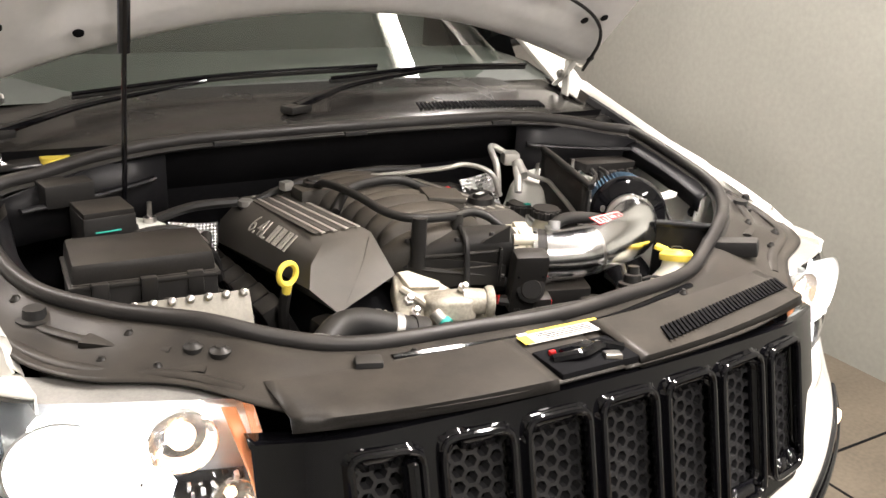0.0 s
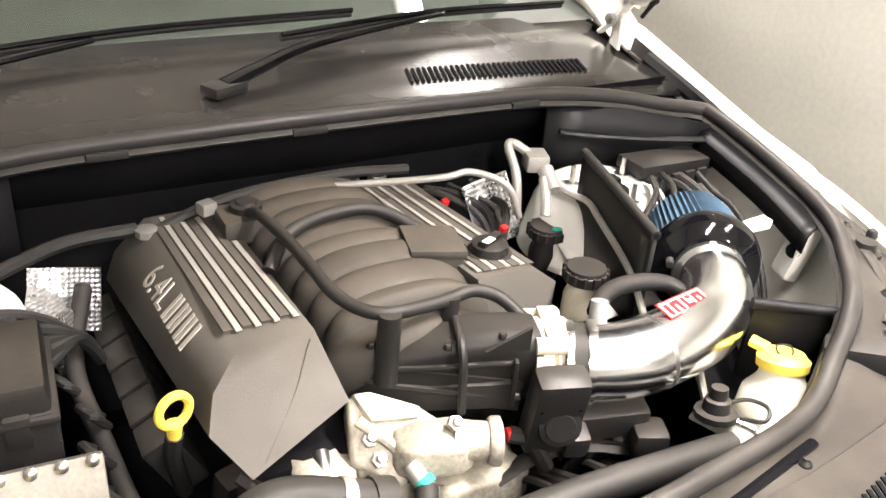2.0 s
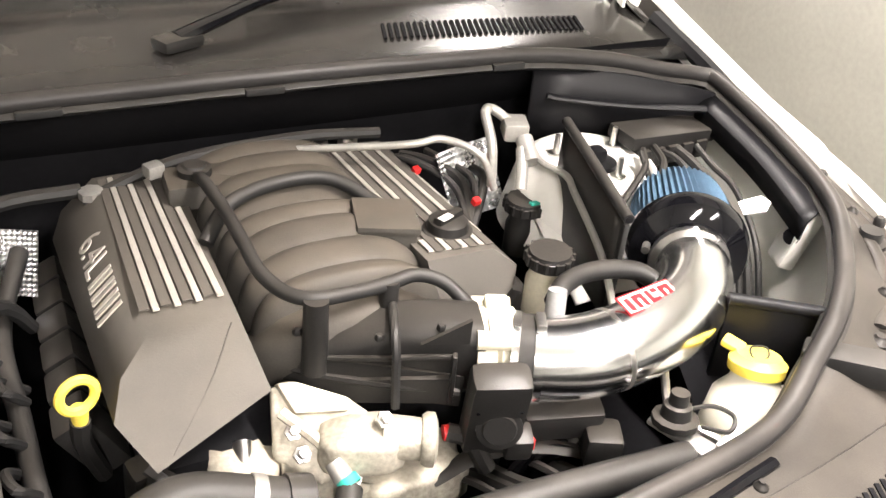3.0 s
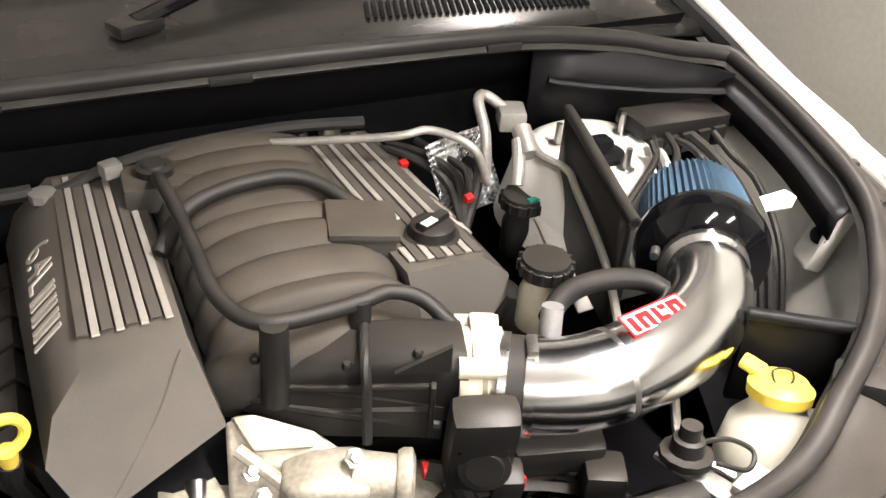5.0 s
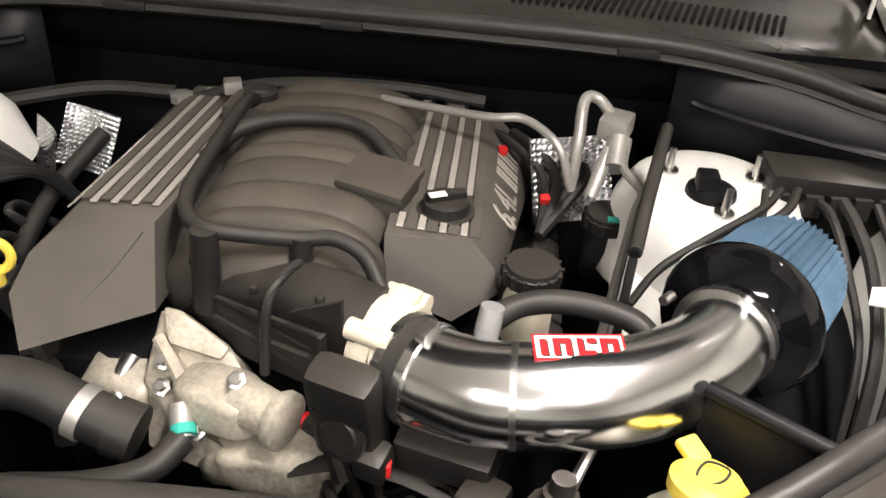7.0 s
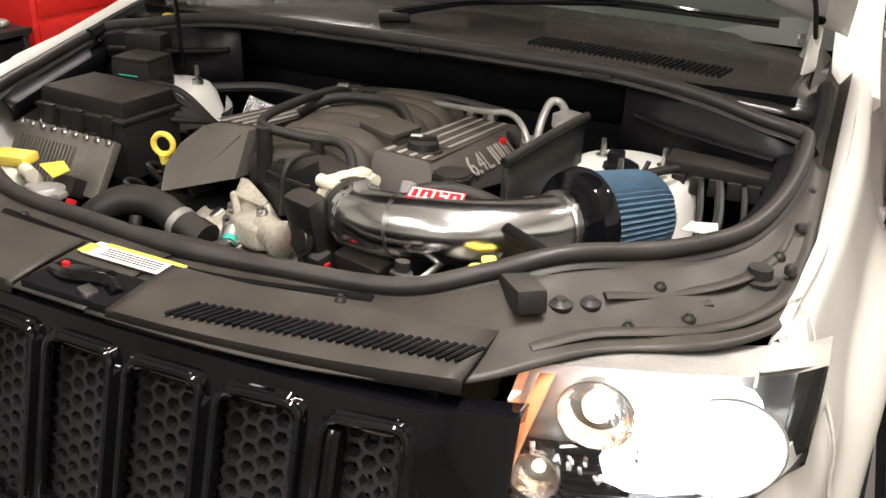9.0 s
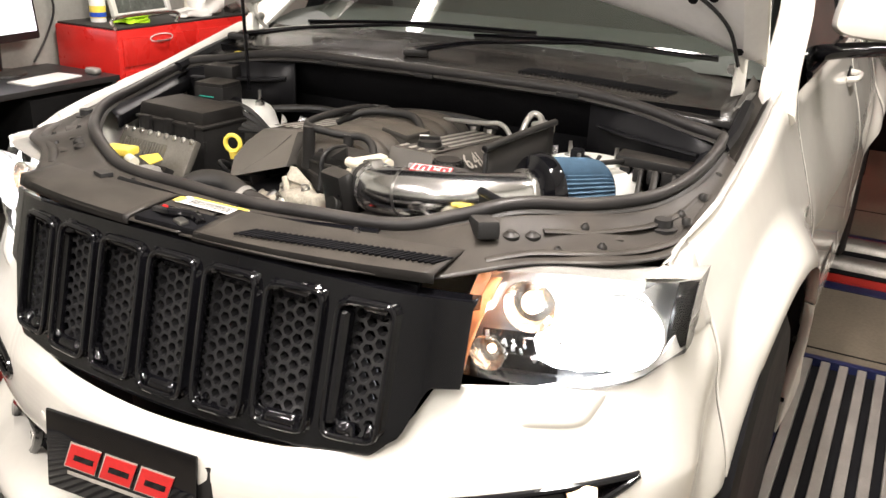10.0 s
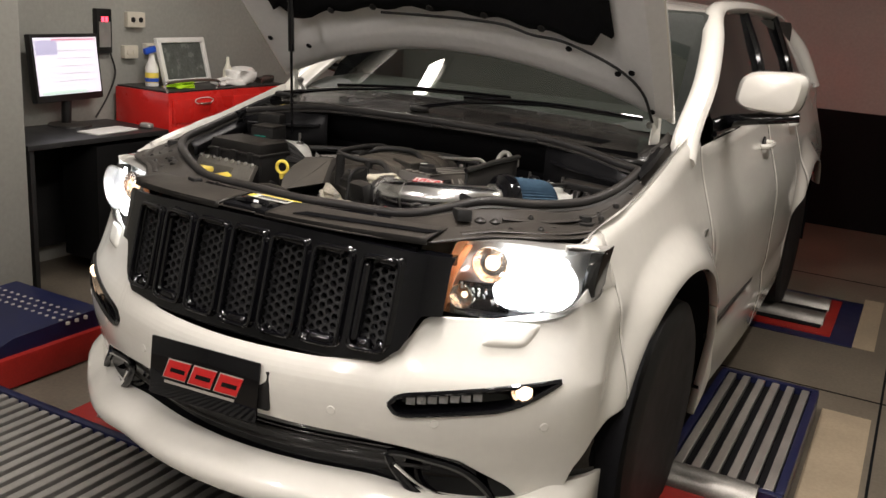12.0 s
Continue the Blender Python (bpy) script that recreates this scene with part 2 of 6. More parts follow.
def part(name, bm, material, parent=None, label="", flat=False, fit=True, solid=0.0, sub=0, angle=40):
    """Links a bmesh as one mesh object, under a thing or a part of it."""
    bmesh.ops.remove_doubles(bm, verts=bm.verts, dist=1e-5)
    bmesh.ops.recalc_face_normals(bm, faces=bm.faces)
    if fit:
        bm.transform(FIT)
    me = bpy.data.meshes.new(name)
    bm.to_mesh(me)
    bm.free()
    me.materials.append(material)
    if not flat:
        me.shade_smooth()
        me.set_sharp_from_angle(angle=radians(angle))
    ob = new(name, me)
    if parent:
        ob.parent = parent
    if label:
        ob["label"] = label
    if sub:
        k = ob.modifiers.new("round", "SUBSURF")
        k.levels = k.render_levels = sub
    if solid:
        k = ob.modifiers.new("thick", "SOLIDIFY")
        k.thickness, k.offset = solid, -1
    return ob


def B():
    return bmesh.new()


def thing(name, label, category, group="", at=(0, 0, 0)):
    ob = new(name)
    ob.empty_display_size = 0.1
    return tagged(ob, label, category, group)


def lerp_table(table, x):
    for (a, va), (b, vb) in zip(table, table[1:]):
        if x <= b:
            t = max(0.0, (x - a) / (b - a))
            return va + (vb - va) * t
    return table[-1][1]


def sm(t):
    t = min(1, max(0, t))
    return t * t * (3 - 2 * t)


# ---- the room ----
def wall(name, c, s, material, label):
    ob = part(name, box(B(), c, s), material, fit=False, flat=True)
    return tagged(ob, label, "wall", kind="structure")


tagged(part("floor", box(B(), (0, 2, -0.1), (12, 14, 0.2)), concrete, fit=False, flat=True), "stained grey-brown concrete workshop floor", "floor", kind="structure")
wall("wall_east", (2.55, 2, 1.5), (0.2, 14, 3.0), wall_grey, "grey painted workshop wall with a dull sheen")
wall("wall_west", (-3.0, 2, 1.5), (0.2, 14, 3.0), wall_grey, "grey painted workshop wall behind the desk")
wall("wall_north", (0, 6.75, 1.5), (7, 0.2, 3.0), wall_grey, "grey rear workshop wall lit red by tail lamps")
wall("wall_south", (0, -5.1, 1.5), (7, 0.2, 3.0), wall_grey, "plain grey workshop wall")
tagged(part("wall_dado", box(B(), (0, 6.63, 0.5), (6.8, 0.04, 1.0)), wall_dark, fit=False, flat=True), "matt black painted lower wall", "wall", kind="structure")
tagged(part("ceiling", box(B(), (0, 2, 3.05), (12, 14, 0.1)), ceil_mat, fit=False, flat=True), "pale unseen workshop ceiling that bounces light onto the car", "ceiling", kind="structure")
tagged(part("pillar", box(B(), (-2.55, 0.72, 1.5), (0.7, 0.66, 3.0), 0.01), wall_grey, fit=False), "grey concrete pillar", "pillar", kind="structure")
tube_glow = glow("tube_glow", (1.0, 0.95, 0.86), 14)
# fittings for every tube, the added fill ahead of the car included
for lx, ly, lw in TUBES:
    lamp = thing("ceiling_light", "white twin-tube fluorescent ceiling fitting; those ahead of the car are added fill", "ceiling light", "ceiling lights")
    part("housing", box(B(), (lx, ly, 2.97), (0.2, 1.35, 0.06), 0.008), sticker_white, lamp, fit=False)
    for s in (-0.045, 0.045):
        part("tube", rod(B(), (lx + s, ly - 0.6, 2.915), (lx + s, ly + 0.6, 2.915), 0.014), tube_glow, lamp, "glowing fluorescent tube", fit=False)


# ---- the car: body ----
car = thing("car", "white five-door off-roader with open bonnet, headlamps lit, on a roller dynamometer", "car")
PLAN_IN = smooth_path([(-0.985, 0.551, 0), (-0.984, 0.505, 0), (-0.968, 0.40, 0), (-0.917, 0.305, 0), (-0.8, 0.20, 0), (-0.6, 0.085, 0), (-0.4, 0.015, 0), (-0.2, -0.035, 0), (0, -0.052, 0),
                    (0.2, -0.035, 0), (0.4, 0.015, 0), (0.6, 0.085, 0), (0.8, 0.20, 0), (0.917, 0.305, 0), (0.968, 0.40, 0), (0.984, 0.505, 0), (0.985, 0.551, 0)], 10)



def widen(x):
    """Spreads the nose towards the corners."""
    return x + math.copysign(0.016 * min(1, max(0, (abs(x) - 0.60) / 0.36)), x)


PLAN = [Vector((widen(p.x), p.y, 0)) for p in PLAN_IN]


def nose(x):
    """How far back the bumper's widest line lies at a given x."""
    ax = min(abs(x), 0.999)
    for a, b in zip(PLAN, PLAN[1:]):
        if a.x <= ax <= b.x:
            return a.y + (b.y - a.y) * (ax - a.x) / max(1e-6, b.x - a.x)
    return 0.505


WY, WZ, WR = 1.045, 0.265, 0.55
RY = 4.19


def half_width(y, z):
    base = 0.975 + 0.057 * sm((y - 0.45) / 0.75) + 0.020 * sm((y - 1.6) / 1.2) - 0.02 * sm((y - 4.4) / 0.8) - 0.022 * sm((0.85 - y) / 0.4) * sm((z - 0.78) / 0.14) - 0.010 * sm((0.55 - y) / 0.1) * sm((z - 0.83) / 0.05)
    tuck = 0.105 * sm((z - 0.74) / 0.46) + 0.03 * sm((0.3 - z) / 0.3)
    flare = 0.0
    for c in (WY, RY):
        d = math.hypot(y - c, z - WZ) - WR
        flare = max(flare, 0.05 * sm(1 - d / 0.14) * (1 if c == WY else sm((y - 3.70) / 0.1)) if d < 0.14 else 0)
    groove = 0.012 * math.exp(-((z - 0.36) / 0.05) ** 2)
    return base - tuck + flare - groove


BULGE = ((0.1, 0.10), (0.3, 0.06), (0.41, 0.025), (0.48, 0.005), (0.56, 0.0), (0.62, 0.012), (0.67, 0.05), (0.73, 0.085), (0.80, 0.12), (0.9, 0.14))
TOP = ((0, 0.648), (0.30, 0.650), (0.45, 0.662), (0.505, 0.70), (0.545, 0.785), (0.70, 0.79), (0.86, 0.822), (0.93, 0.868), (0.968, 0.895), (1.035, 0.90))
LOW = ((0, 0.455), (0.40, 0.44), (0.55, 0.425), (0.68, 0.395), (0.79, 0.31), (0.86, 0.20), (0.93, 0.12), (1.035, 0.10))


REAR_CUT = ((0.22, 0.0), (0.26, 0.20), (0.33, 0.37), (0.40, 0.45), (0.47, 0.49), (0.56, 0.515))


def bumper_point(p, z):
    side = sm((abs(p.x) - 0.85) / 0.18)
    y = p.y + sum(lerp_table(BULGE, z + 0.014 * k) for k in range(-2, 3)) / 5 * (1 - 0.75 * side) * (1 - sm((p.y - 0.42) / 0.12))
    x = abs(p.x) * (1 - 0.30 * side * max(0, (z - 0.62)))
    x += (half_width(y, z) - x) * sm((p.y - 0.36) / 0.17)
    return Vector((x if p.x > 0 else -x, y, z))


def slot_z(x):
    """The lower and upper edge of the fog-lamp slot at |x|."""
    t = (abs(x) - 0.512) / 0.395
    if t < 0 or t > 1:
        return None
    mid = 0.556 + 0.060 * t
    end = math.sqrt(max(0.0, 1 - (1 - min(1, t * 7)) ** 2))
    lo = mid - 0.034 * end + (0.058 * ((t - 0.62) / 0.38) ** 2 if t > 0.62 else 0)
    return lo, mid + 0.026 * end


def make_bumper():
    bm = B()
    NV = 96
    rows = []
    for p, p0 in zip(PLAN, PLAN_IN):
        lo, hi = max(lerp_table(LOW, abs(p0.x)), lerp_table(REAR_CUT, p.y)), lerp_table(TOP, abs(p0.x))
        rows.append([bumper_point(p, lo + (hi - lo) * k / NV) for k in range(NV + 1)])
    fine = []
    for a, b in zip(rows, rows[1:]):
        for q in range(4):
            fine.append([u.lerp(w, q / 4) for u, w in zip(a, b)])
    fine.append(rows[-1])
    vs = [[bm.verts.new(p) for p in r] for r in fine]
    for a, b in zip(vs, vs[1:]):
        for i in range(NV):
            q = (a[i].co + b[i + 1].co) / 2
            e = slot_z(q.x)
            if e and e[0] < q.z < e[1]:
                continue
            bm.faces.new((a[i], a[i + 1], b[i + 1], b[i]))
    ob = part("front_bumper", bm, paint, car, "white painted front bumper", solid=0.006)
    for s in (-1, 1):
        rim, back = [], []
        xs = [0.512 + 0.395 * k / 24 for k in range(25)]
        edge = [(x, slot_z(x)[1]) for x in xs] + [(x, slot_z(x)[0]) for x in xs[::-1]]
        for x, z in edge:
            p = Vector((s * x, nose(x), 0))
            rim.append(bumper_point(p, z) + Vector((0, -0.002, 0)))
        part("fog_recess", tube(B(), rim, 0.0075, 8, closed=True, raw=True), gloss_black, ob, "gloss black fog-lamp surround")
        rows = []
        for x in xs:
            p = Vector((s * x, nose(x), 0))
            lo, hi = slot_z(x)
            rows.append([bumper_point(p, lo), bumper_point(p, lo) + Vector((-s * 0.01, 0.05, 0.01)), bumper_point(p, hi) + Vector((-s * 0.01, 0.06, -0.008)), bumper_point(p, hi)])
        part("fog_housing", grid(B(), rows), gloss_black, ob, "gloss black fog-lamp pocket")
        for k in range(7):
            x = 0.557 + 0.027 * k
            lo, hi = slot_z(x)
            c = bumper_point(Vector((s * x, nose(x), 0)), (lo + hi) / 2) + Vector((0, 0.022, 0.006))
            part("day_lamp_cell", box(B(), c, (0.0255, 0.010, 0.022), 0.003, (0, 0, s * 30)), led_cell, ob, "clear daytime running lamp cell")
        c = bumper_point(Vector((s * 0.826, nose(0.826), 0)), 0.612) + Vector((0, 0.014, 0))
        d = Vector((s * 0.25, -0.95, 0))
        fog = part("fog_lamp", lathe(B(), c + d * 0.0, c + d * 0.02, ((-0.6, 0.021), (0.4, 0.023), (0.9, 0.019), (1.1, 0.009)), 20), lamp_warm, ob, "lit round fog lamp")
        c += Vector((-s * 0.012, 0.012, -0.006))
        part("reflector_bowl", lathe(B(), c - d * 0.01, c + d * 0.012, ((0, 0.012), (0.5, 0.024), (1, 0.029), (1.05, 0.027), (0.5, 0.021)), 24), warm_refl, fog, "warm fog-lamp reflector")
        # washer cover and sensors
        rows = []
        for i in range(19):
            row = []
            for j in range(15):
                u, v = i / 9 - 1, j / 7 - 1
                e = max(abs(u), abs(v))
                k = e / max(1e-6, (abs(u) ** 5 + abs(v) ** 5) ** 0.2)
                x, z = 0.760 + 0.058 * u * k + 0.014 * v, 0.752 + 0.034 * v * k
                row.append(bumper_point(Vector((s * x, nose(x), 0)), z) + Vector((s * 0.35, -0.7, 0.55)) * (0.0125 * (1 - e ** 7) - 0.003))
            rows.append(row)
        part("washer_cover", grid(B(), rows), paint, ob, "raised headlamp-washer cover")
        for x, z in ((0.355, 0.511), (0.628, 0.512), (0.885, 0.515)):
            c = bumper_point(Vector((s * x, nose(x), 0)), z)
            g = Vector((nose(x + 0.02) - nose(x - 0.02), -0.04, 0)).normalized()
            g.x *= s
            part("parking_sensor", lathe(B(), c - g * 0.004, c + g * 0.003, ((0, 0.0125), (0.8, 0.0125), (1, 0.011)), 18), paint, ob)
    return ob


bumper = make_bumper()


def make_lower():
    rows = []
    for p in PLAN[22:-22]:
        q = p + Vector((0, 0.055, 0))
        rows.append([(q.x, q.y - 0.02, 0.475), (q.x, q.y + 0.04, 0.36), (q.x, q.y + 0.04, 0.30), (q.x, q.y + 0.0, 0.24)])
    ob = part("lower_intake", grid(B(), rows), gloss_black, car, "gloss black lower bumper intake")
    bm = B()
    for k in range(2):
        z = 0.345 + 0.035 * k
        tube(bm, [(p.x, p.y + 0.068, z) for p in PLAN[50:-50:6]], 0.006, 6, 2)
    part("intake_bar", bm, plastic, ob)
    # chin: a white blade that sweeps round the front
    rows = []
    for p in PLAN[15:-15]:
        f = 0.03 * (1 - sm((abs(p.x) - 0.6) / 0.35))
        lift = -0.035 * sm((abs(p.x) - 0.40) / 0.3) + 0.05 * sm((abs(p.x) - 0.78) / 0.16)
        prof = ((0.10, 0.30), (0.05, 0.305), (-0.005, 0.275), (-0.022, 0.255), (-0.026, 0.232), (-0.012, 0.205), (0.10, 0.185))
        rows.append([(p.x, p.y + dy - f, z + lift * (z > 0.15)) for dy, z in prof])
    part("chin_blade", grid(B(), rows, True, True), paint, ob, "white painted chin blade")
    for s in (-1, 1):
        pts = [(s * x, nose(x) + 0.045, z) for x, z in ((0.50, 0.39), (0.62, 0.38), (0.70, 0.35), (0.765, 0.28), (0.755, 0.245), (0.68, 0.238), (0.60, 0.26), (0.54, 0.31))]
        part("duct_rim", tube(B(), pts, 0.012, 8, 6, True), gloss_black, ob, "gloss black brake-duct rim")
        part("duct_trim", tube(B(), [(s * 0.52, nose(0.5) + 0.045, 0.36), (s * 0.58, nose(0.58) + 0.05, 0.30), (s * 0.63, nose(0.63) + 0.06, 0.268), (s * 0.68, nose(0.68) + 0.065, 0.26)], 0.006, 8), chrome, ob, "bright duct trim")
    # corner skin between duct and wheel arch
    return ob


lower = make_lower()


# ---- show plate: plain shapes in place of the lettering ----
plate = part("show_plate", box(B(), (-0.042, -0.068, 0.522), (0.385, 0.008, 0.178), 0.003, (-6, 0, 4)), gloss_black, car, "black show plate with a red and silver emblem")
PM = Matrix.Translation((-0.045, -0.0735, 0.525)) @ Euler((radians(84), 0, radians(4))).to_matrix().to_4x4()
for k in range(3):
    x0 = -0.135 + 0.092 * k
    shape = ((x0, -0.026), (x0 + 0.078, -0.026), (x0 + 0.098, 0.028), (x0 + 0.020, 0.028))
    part("emblem_back", slab(B(), [(x - 0.002 + 0.05 * (x - x0 - 0.045), y * 1.12) for x, y in shape], 0.0015, PM), silver_line, plate, "silver edge of the emblem", flat=True)
    part("emblem_shape", slab(B(), shape, 0.003, PM), red_mat, plate, "red emblem block", flat=True)
    part("emblem_slit", slab(B(), ((x0 + 0.024, -0.007), (x0 + 0.076, -0.007), (x0 + 0.080, 0.006), (x0 + 0.029, 0.006)), 0.0042, PM), gloss_black, plate, flat=True)
part("caption_bar", slab(B(), ((-0.13, -0.045), (0.12, -0.045), (0.12, -0.037), (-0.13, -0.037)), 0.0015, PM), silver_line, plate, "thin silver line of small writing", flat=True)
part("plate_holder", box(B(), (-0.03, -0.045, 0.53), (0.41, 0.02, 0.12), 0.006, (-6, 0, 4)), plastic, plate, "black plate holder")


# ---- grille ----
def gy(x, z):
    """The grille's front surface."""
    return 0.012 + 0.22 * x * x + 0.26 * (z - 0.66) + 0.9 * max(0, abs(x) - 0.42) ** 2


def make_grille():
    SL = [(0.142 * k, 0.0545 if abs(k) < 3 else 0.050) for k in range(-3, 4)]
    xs = [-0.60 + 0.0075 * k for k in range(161)]

    def limits(x):
        ax = abs(x)
        lo = 0.650 + 0.012 * sm((ax - 0.30) / 0.15) + 0.035 * sm((ax - 0.46) / 0.05) + 0.10 * sm((ax - 0.505) / 0.05)
        hi = 0.985 - 0.02 * (x / 0.5) ** 2
        return lo, hi

    def slot(x, z):
        for c, h in SL:
            zb, zt = 0.682 + 0.07 * c * c, 0.948 - 0.07 * c * c
            dx, dz = abs(x - c) / h, abs(z - (zb + zt) / 2) / ((zt - zb) / 2)
            r = (dx ** 6 + dz ** 14)
            if r < 1.9:
                return r
        return 9

    bm = B()
    rows = []
    for x in xs:
        lo, hi = limits(x)
        row = []
        for k in range(57):
            z = lo + (hi - lo) * k / 56
            r = slot(x, z)
            rise = -0.012 * (1 if 1.0 < r < 1.9 else 0)
            row.append(Vector((x, gy(x, z) + rise + (0.03 if k == 56 else 0), z)))
        rows.append(row)
    vs = [[bm.verts.new(p) for p in r] for r in rows]
    for a, b in zip(vs, vs[1:]):
        for i in range(56):
            q = (a[i].co + b[i + 1].co) / 2
            if slot(q.x, q.z) < 1.0:
                continue
            bm.faces.new((a[i], a[i + 1], b[i + 1], b[i]))
    ob = part("grille", bm, gloss_black, car, "gloss black seven-slot grille", solid=0.03)
    for c, h in SL:
        zb, zt = 0.682 + 0.07 * c * c, 0.948 - 0.07 * c * c
        ring = []
        for k in range(40):
            a = 2 * math.pi * k / 40
            ca, sa = math.cos(a), math.sin(a)
            x = c + (h + 0.003) * (abs(ca) ** 0.34) * (1 if ca > 0 else -1)
            z = (zb + zt) / 2 + ((zt - zb) / 2 + 0.003) * (abs(sa) ** 0.15) * (1 if sa > 0 else -1)
            ring.append((x, gy(x, z) - 0.010, z))
        part("slot_frame", tube(B(), ring, 0.0062, 8, closed=True, raw=True), gloss_black, ob, "raised gloss black slot frame")
        # honeycomb
        bm = B()
        R = 0.0145
        nz = int((zt - zb) / (R * 1.732)) + 2
        for col in range(-3, 4):
            for row in range(-1, nz):
                cx = c + col * R * 1.5 + 0.0
                cz = zb + row * R * 1.732 + (R * 0.866 if col % 2 else 0)
                if abs(cx - c) > h + R or cz > zt + R:
                    continue
                ins, outs, deep = [], [], []
                for k in range(6):
                    a = math.pi / 3 * k
                    for lst, rr, dy in ((outs, R, 0.0), (ins, R * 0.74, 0.0), (deep, R * 0.66, 0.018)):
                        x, z = cx + rr * math.cos(a), cz + rr * math.sin(a)
                        lst.append(bm.verts.new((x, gy(x, z) + 0.020 + dy, z)))
                for k in range(6):
                    j = (k + 1) % 6
                    bm.faces.new((outs[k], outs[j], ins[j], ins[k]))
                    bm.faces.new((ins[k], ins[j], deep[j], deep[k]))
        part("honeycomb_mesh", bm, mesh_black, ob, "black honeycomb grille mesh", flat=True)
        part("slot_backing", box(B(), (c, gy(c, 0.82) + 0.085, 0.815), (0.14, 0.01, 0.31)), dark, ob)
    return ob


grille = make_grille()


# ---- headlamps ----
def make_headlamp(s):
    """Corner-wrapping lamp: outer frame points run from the inner to the outer end."""
    def pt(u, v, d=0.0):
        x = 0.548 + 0.386 * u
        top = 0.984 + 0.014 * math.sin(min(1, u * 1.15) * math.pi)
        low = 0.79 + 0.0 * u + 0.02 * sm((u - 0.6) / 0.4) + 0.04 * sm((u - 0.8) / 0.2)
        z = low + (top - low) * v
        y0 = 0.213 + 0.07 * u + 0.130 * u ** 3
        y = y0 + (0.042 + 0.012 * (1 - u)) * v ** 1.6 - 0.02 * math.sin(v * math.pi) * (1 - 0.4 * u)
        return Vector((s * (x + 0.024 * v * (1 - u)), y + d, z))
    N, M = 20, 12
    lamp = part("headlamp", grid(B(), [[pt(i / N, j / M, 0.09) for j in range(M + 1)] for i in range(N + 1)]), lamp_refl, car, "lit projector headlamp with an amber inner reflector")
    part("lens", grid(B(), [[pt(i / N, j / M) for j in range(M + 1)] for i in range(N + 1)]), lens, lamp, "clear headlamp lens").visible_shadow = False
    for e in (0, 1):
        side = [[pt(i / N, e, d) for d in (0.004, 0.05, 0.09)] for i in range(N + 1)]
        part("bezel", grid(B(), side), alloy if e else gloss_black, lamp)
        side = [[pt(e, j / M, d) for d in (0.004, 0.05, 0.09)] for j in range(M + 1)]
        part("bezel", grid(B(), side), gloss_black if e else amber, lamp)
    part("amber_reflector", grid(B(), [[pt(0.01 + 0.014 * i, 0.04 + 0.92 * j / 6, 0.008) + Vector((s * 0.022 * (j / 6), 0, 0)) for j in range(7)] for i in range(5)]), amber, lamp, "amber side reflector", solid=0.004)
    part("dark_mask", grid(B(), [[pt(u, v, 0.055) for v in (0.02, 0.2, 0.42)] for u in (0.08, 0.2, 0.34, 0.46)]), gloss_black, lamp, "dark mask round the turn signal", solid=0.003)
    part("outer_mask", grid(B(), [[pt(u, v, 0.03) for v in (0.05, 0.5, 0.95)] for u in (0.91, 0.955, 0.99)]), gloss_black, lamp, "dark outer mask", solid=0.003)
    for u, v, r, m, tag in ((0.71, 0.52, 0.080, lamp_hot, "lit main projector bowl"), (0.29, 0.70, 0.052, lamp_warm, "warm side lamp bowl"), (0.15, 0.24, 0.036, lamp_warm, "small turn-signal bowl")):
        c = pt(u, v, 0.05)
        d = Vector((s * 0.35 * u, -1, 0)).normalized()
        part("reflector_bowl", lathe(B(), c - d * 0.02, c + d * 0.03, ((0, r * 0.4), (0.4, r * 0.8), (1, r), (1.02, r * 0.95), (0.5, r * 0.72)), 28), warm_refl if m == lamp_warm else lamp_refl, lamp, "faceted bowl")
        if m == lamp_hot:
            continue
        k = 0.42 if r > 0.04 else 0.30
        part("bulb_lens", lathe(B(), c - d * 0.012, c + d * (0.024 if r > 0.04 else 0.008), ((0, r * k * 0.8), (0.5, r * k), (0.85, r * k * 0.82), (1, r * 0.25)), 24), m, lamp, tag)
    # Main-beam reflector sheet: its emission stands in for bulb light thrown back.
    rows = []
    for i in range(15):
        a = -1 + i / 7
        w = (1 - abs(a) ** 3.2) ** 0.5
        w *= 0.80 + 0.20 * sm((a + 0.7) / 1.1) + 0.035 * math.sin(i * 2.3)
        rows.append([pt(0.595 + 0.250 * a, 0.46 + 0.08 * a + 0.38 * w * (-1 + j / 5), 0.040 + 0.018 * (1 - a * a) * (1 - (j / 5 - 1) ** 2)) for j in range(11)])
    part("glowing_reflector", grid(B(), rows), lamp_hot, lamp, "white main-beam reflector, glowing in place of reflected bulb light", solid=0.002)
    # reflector facets, added as tilted chips for glints round the side lamp and the turn signal
    rnd = random.Random(14)
    for k in range(22):
        u, v = 0.13 + 0.015 * k + rnd.uniform(-0.02, 0.02), 0.10 + 0.24 * rnd.random() + 0.10 * (k % 3 == 0)
        part("reflector_facet", box(B(), pt(u, v, 0.047), (rnd.uniform(0.004, 0.009), 0.004, rnd.uniform(0.008, 0.019)), 0.001, (rnd.uniform(-30, 30), rnd.uniform(-20, 20), rnd.uniform(-30, 30))), warm_refl if k % 2 else lamp_refl, lamp)
    return lamp


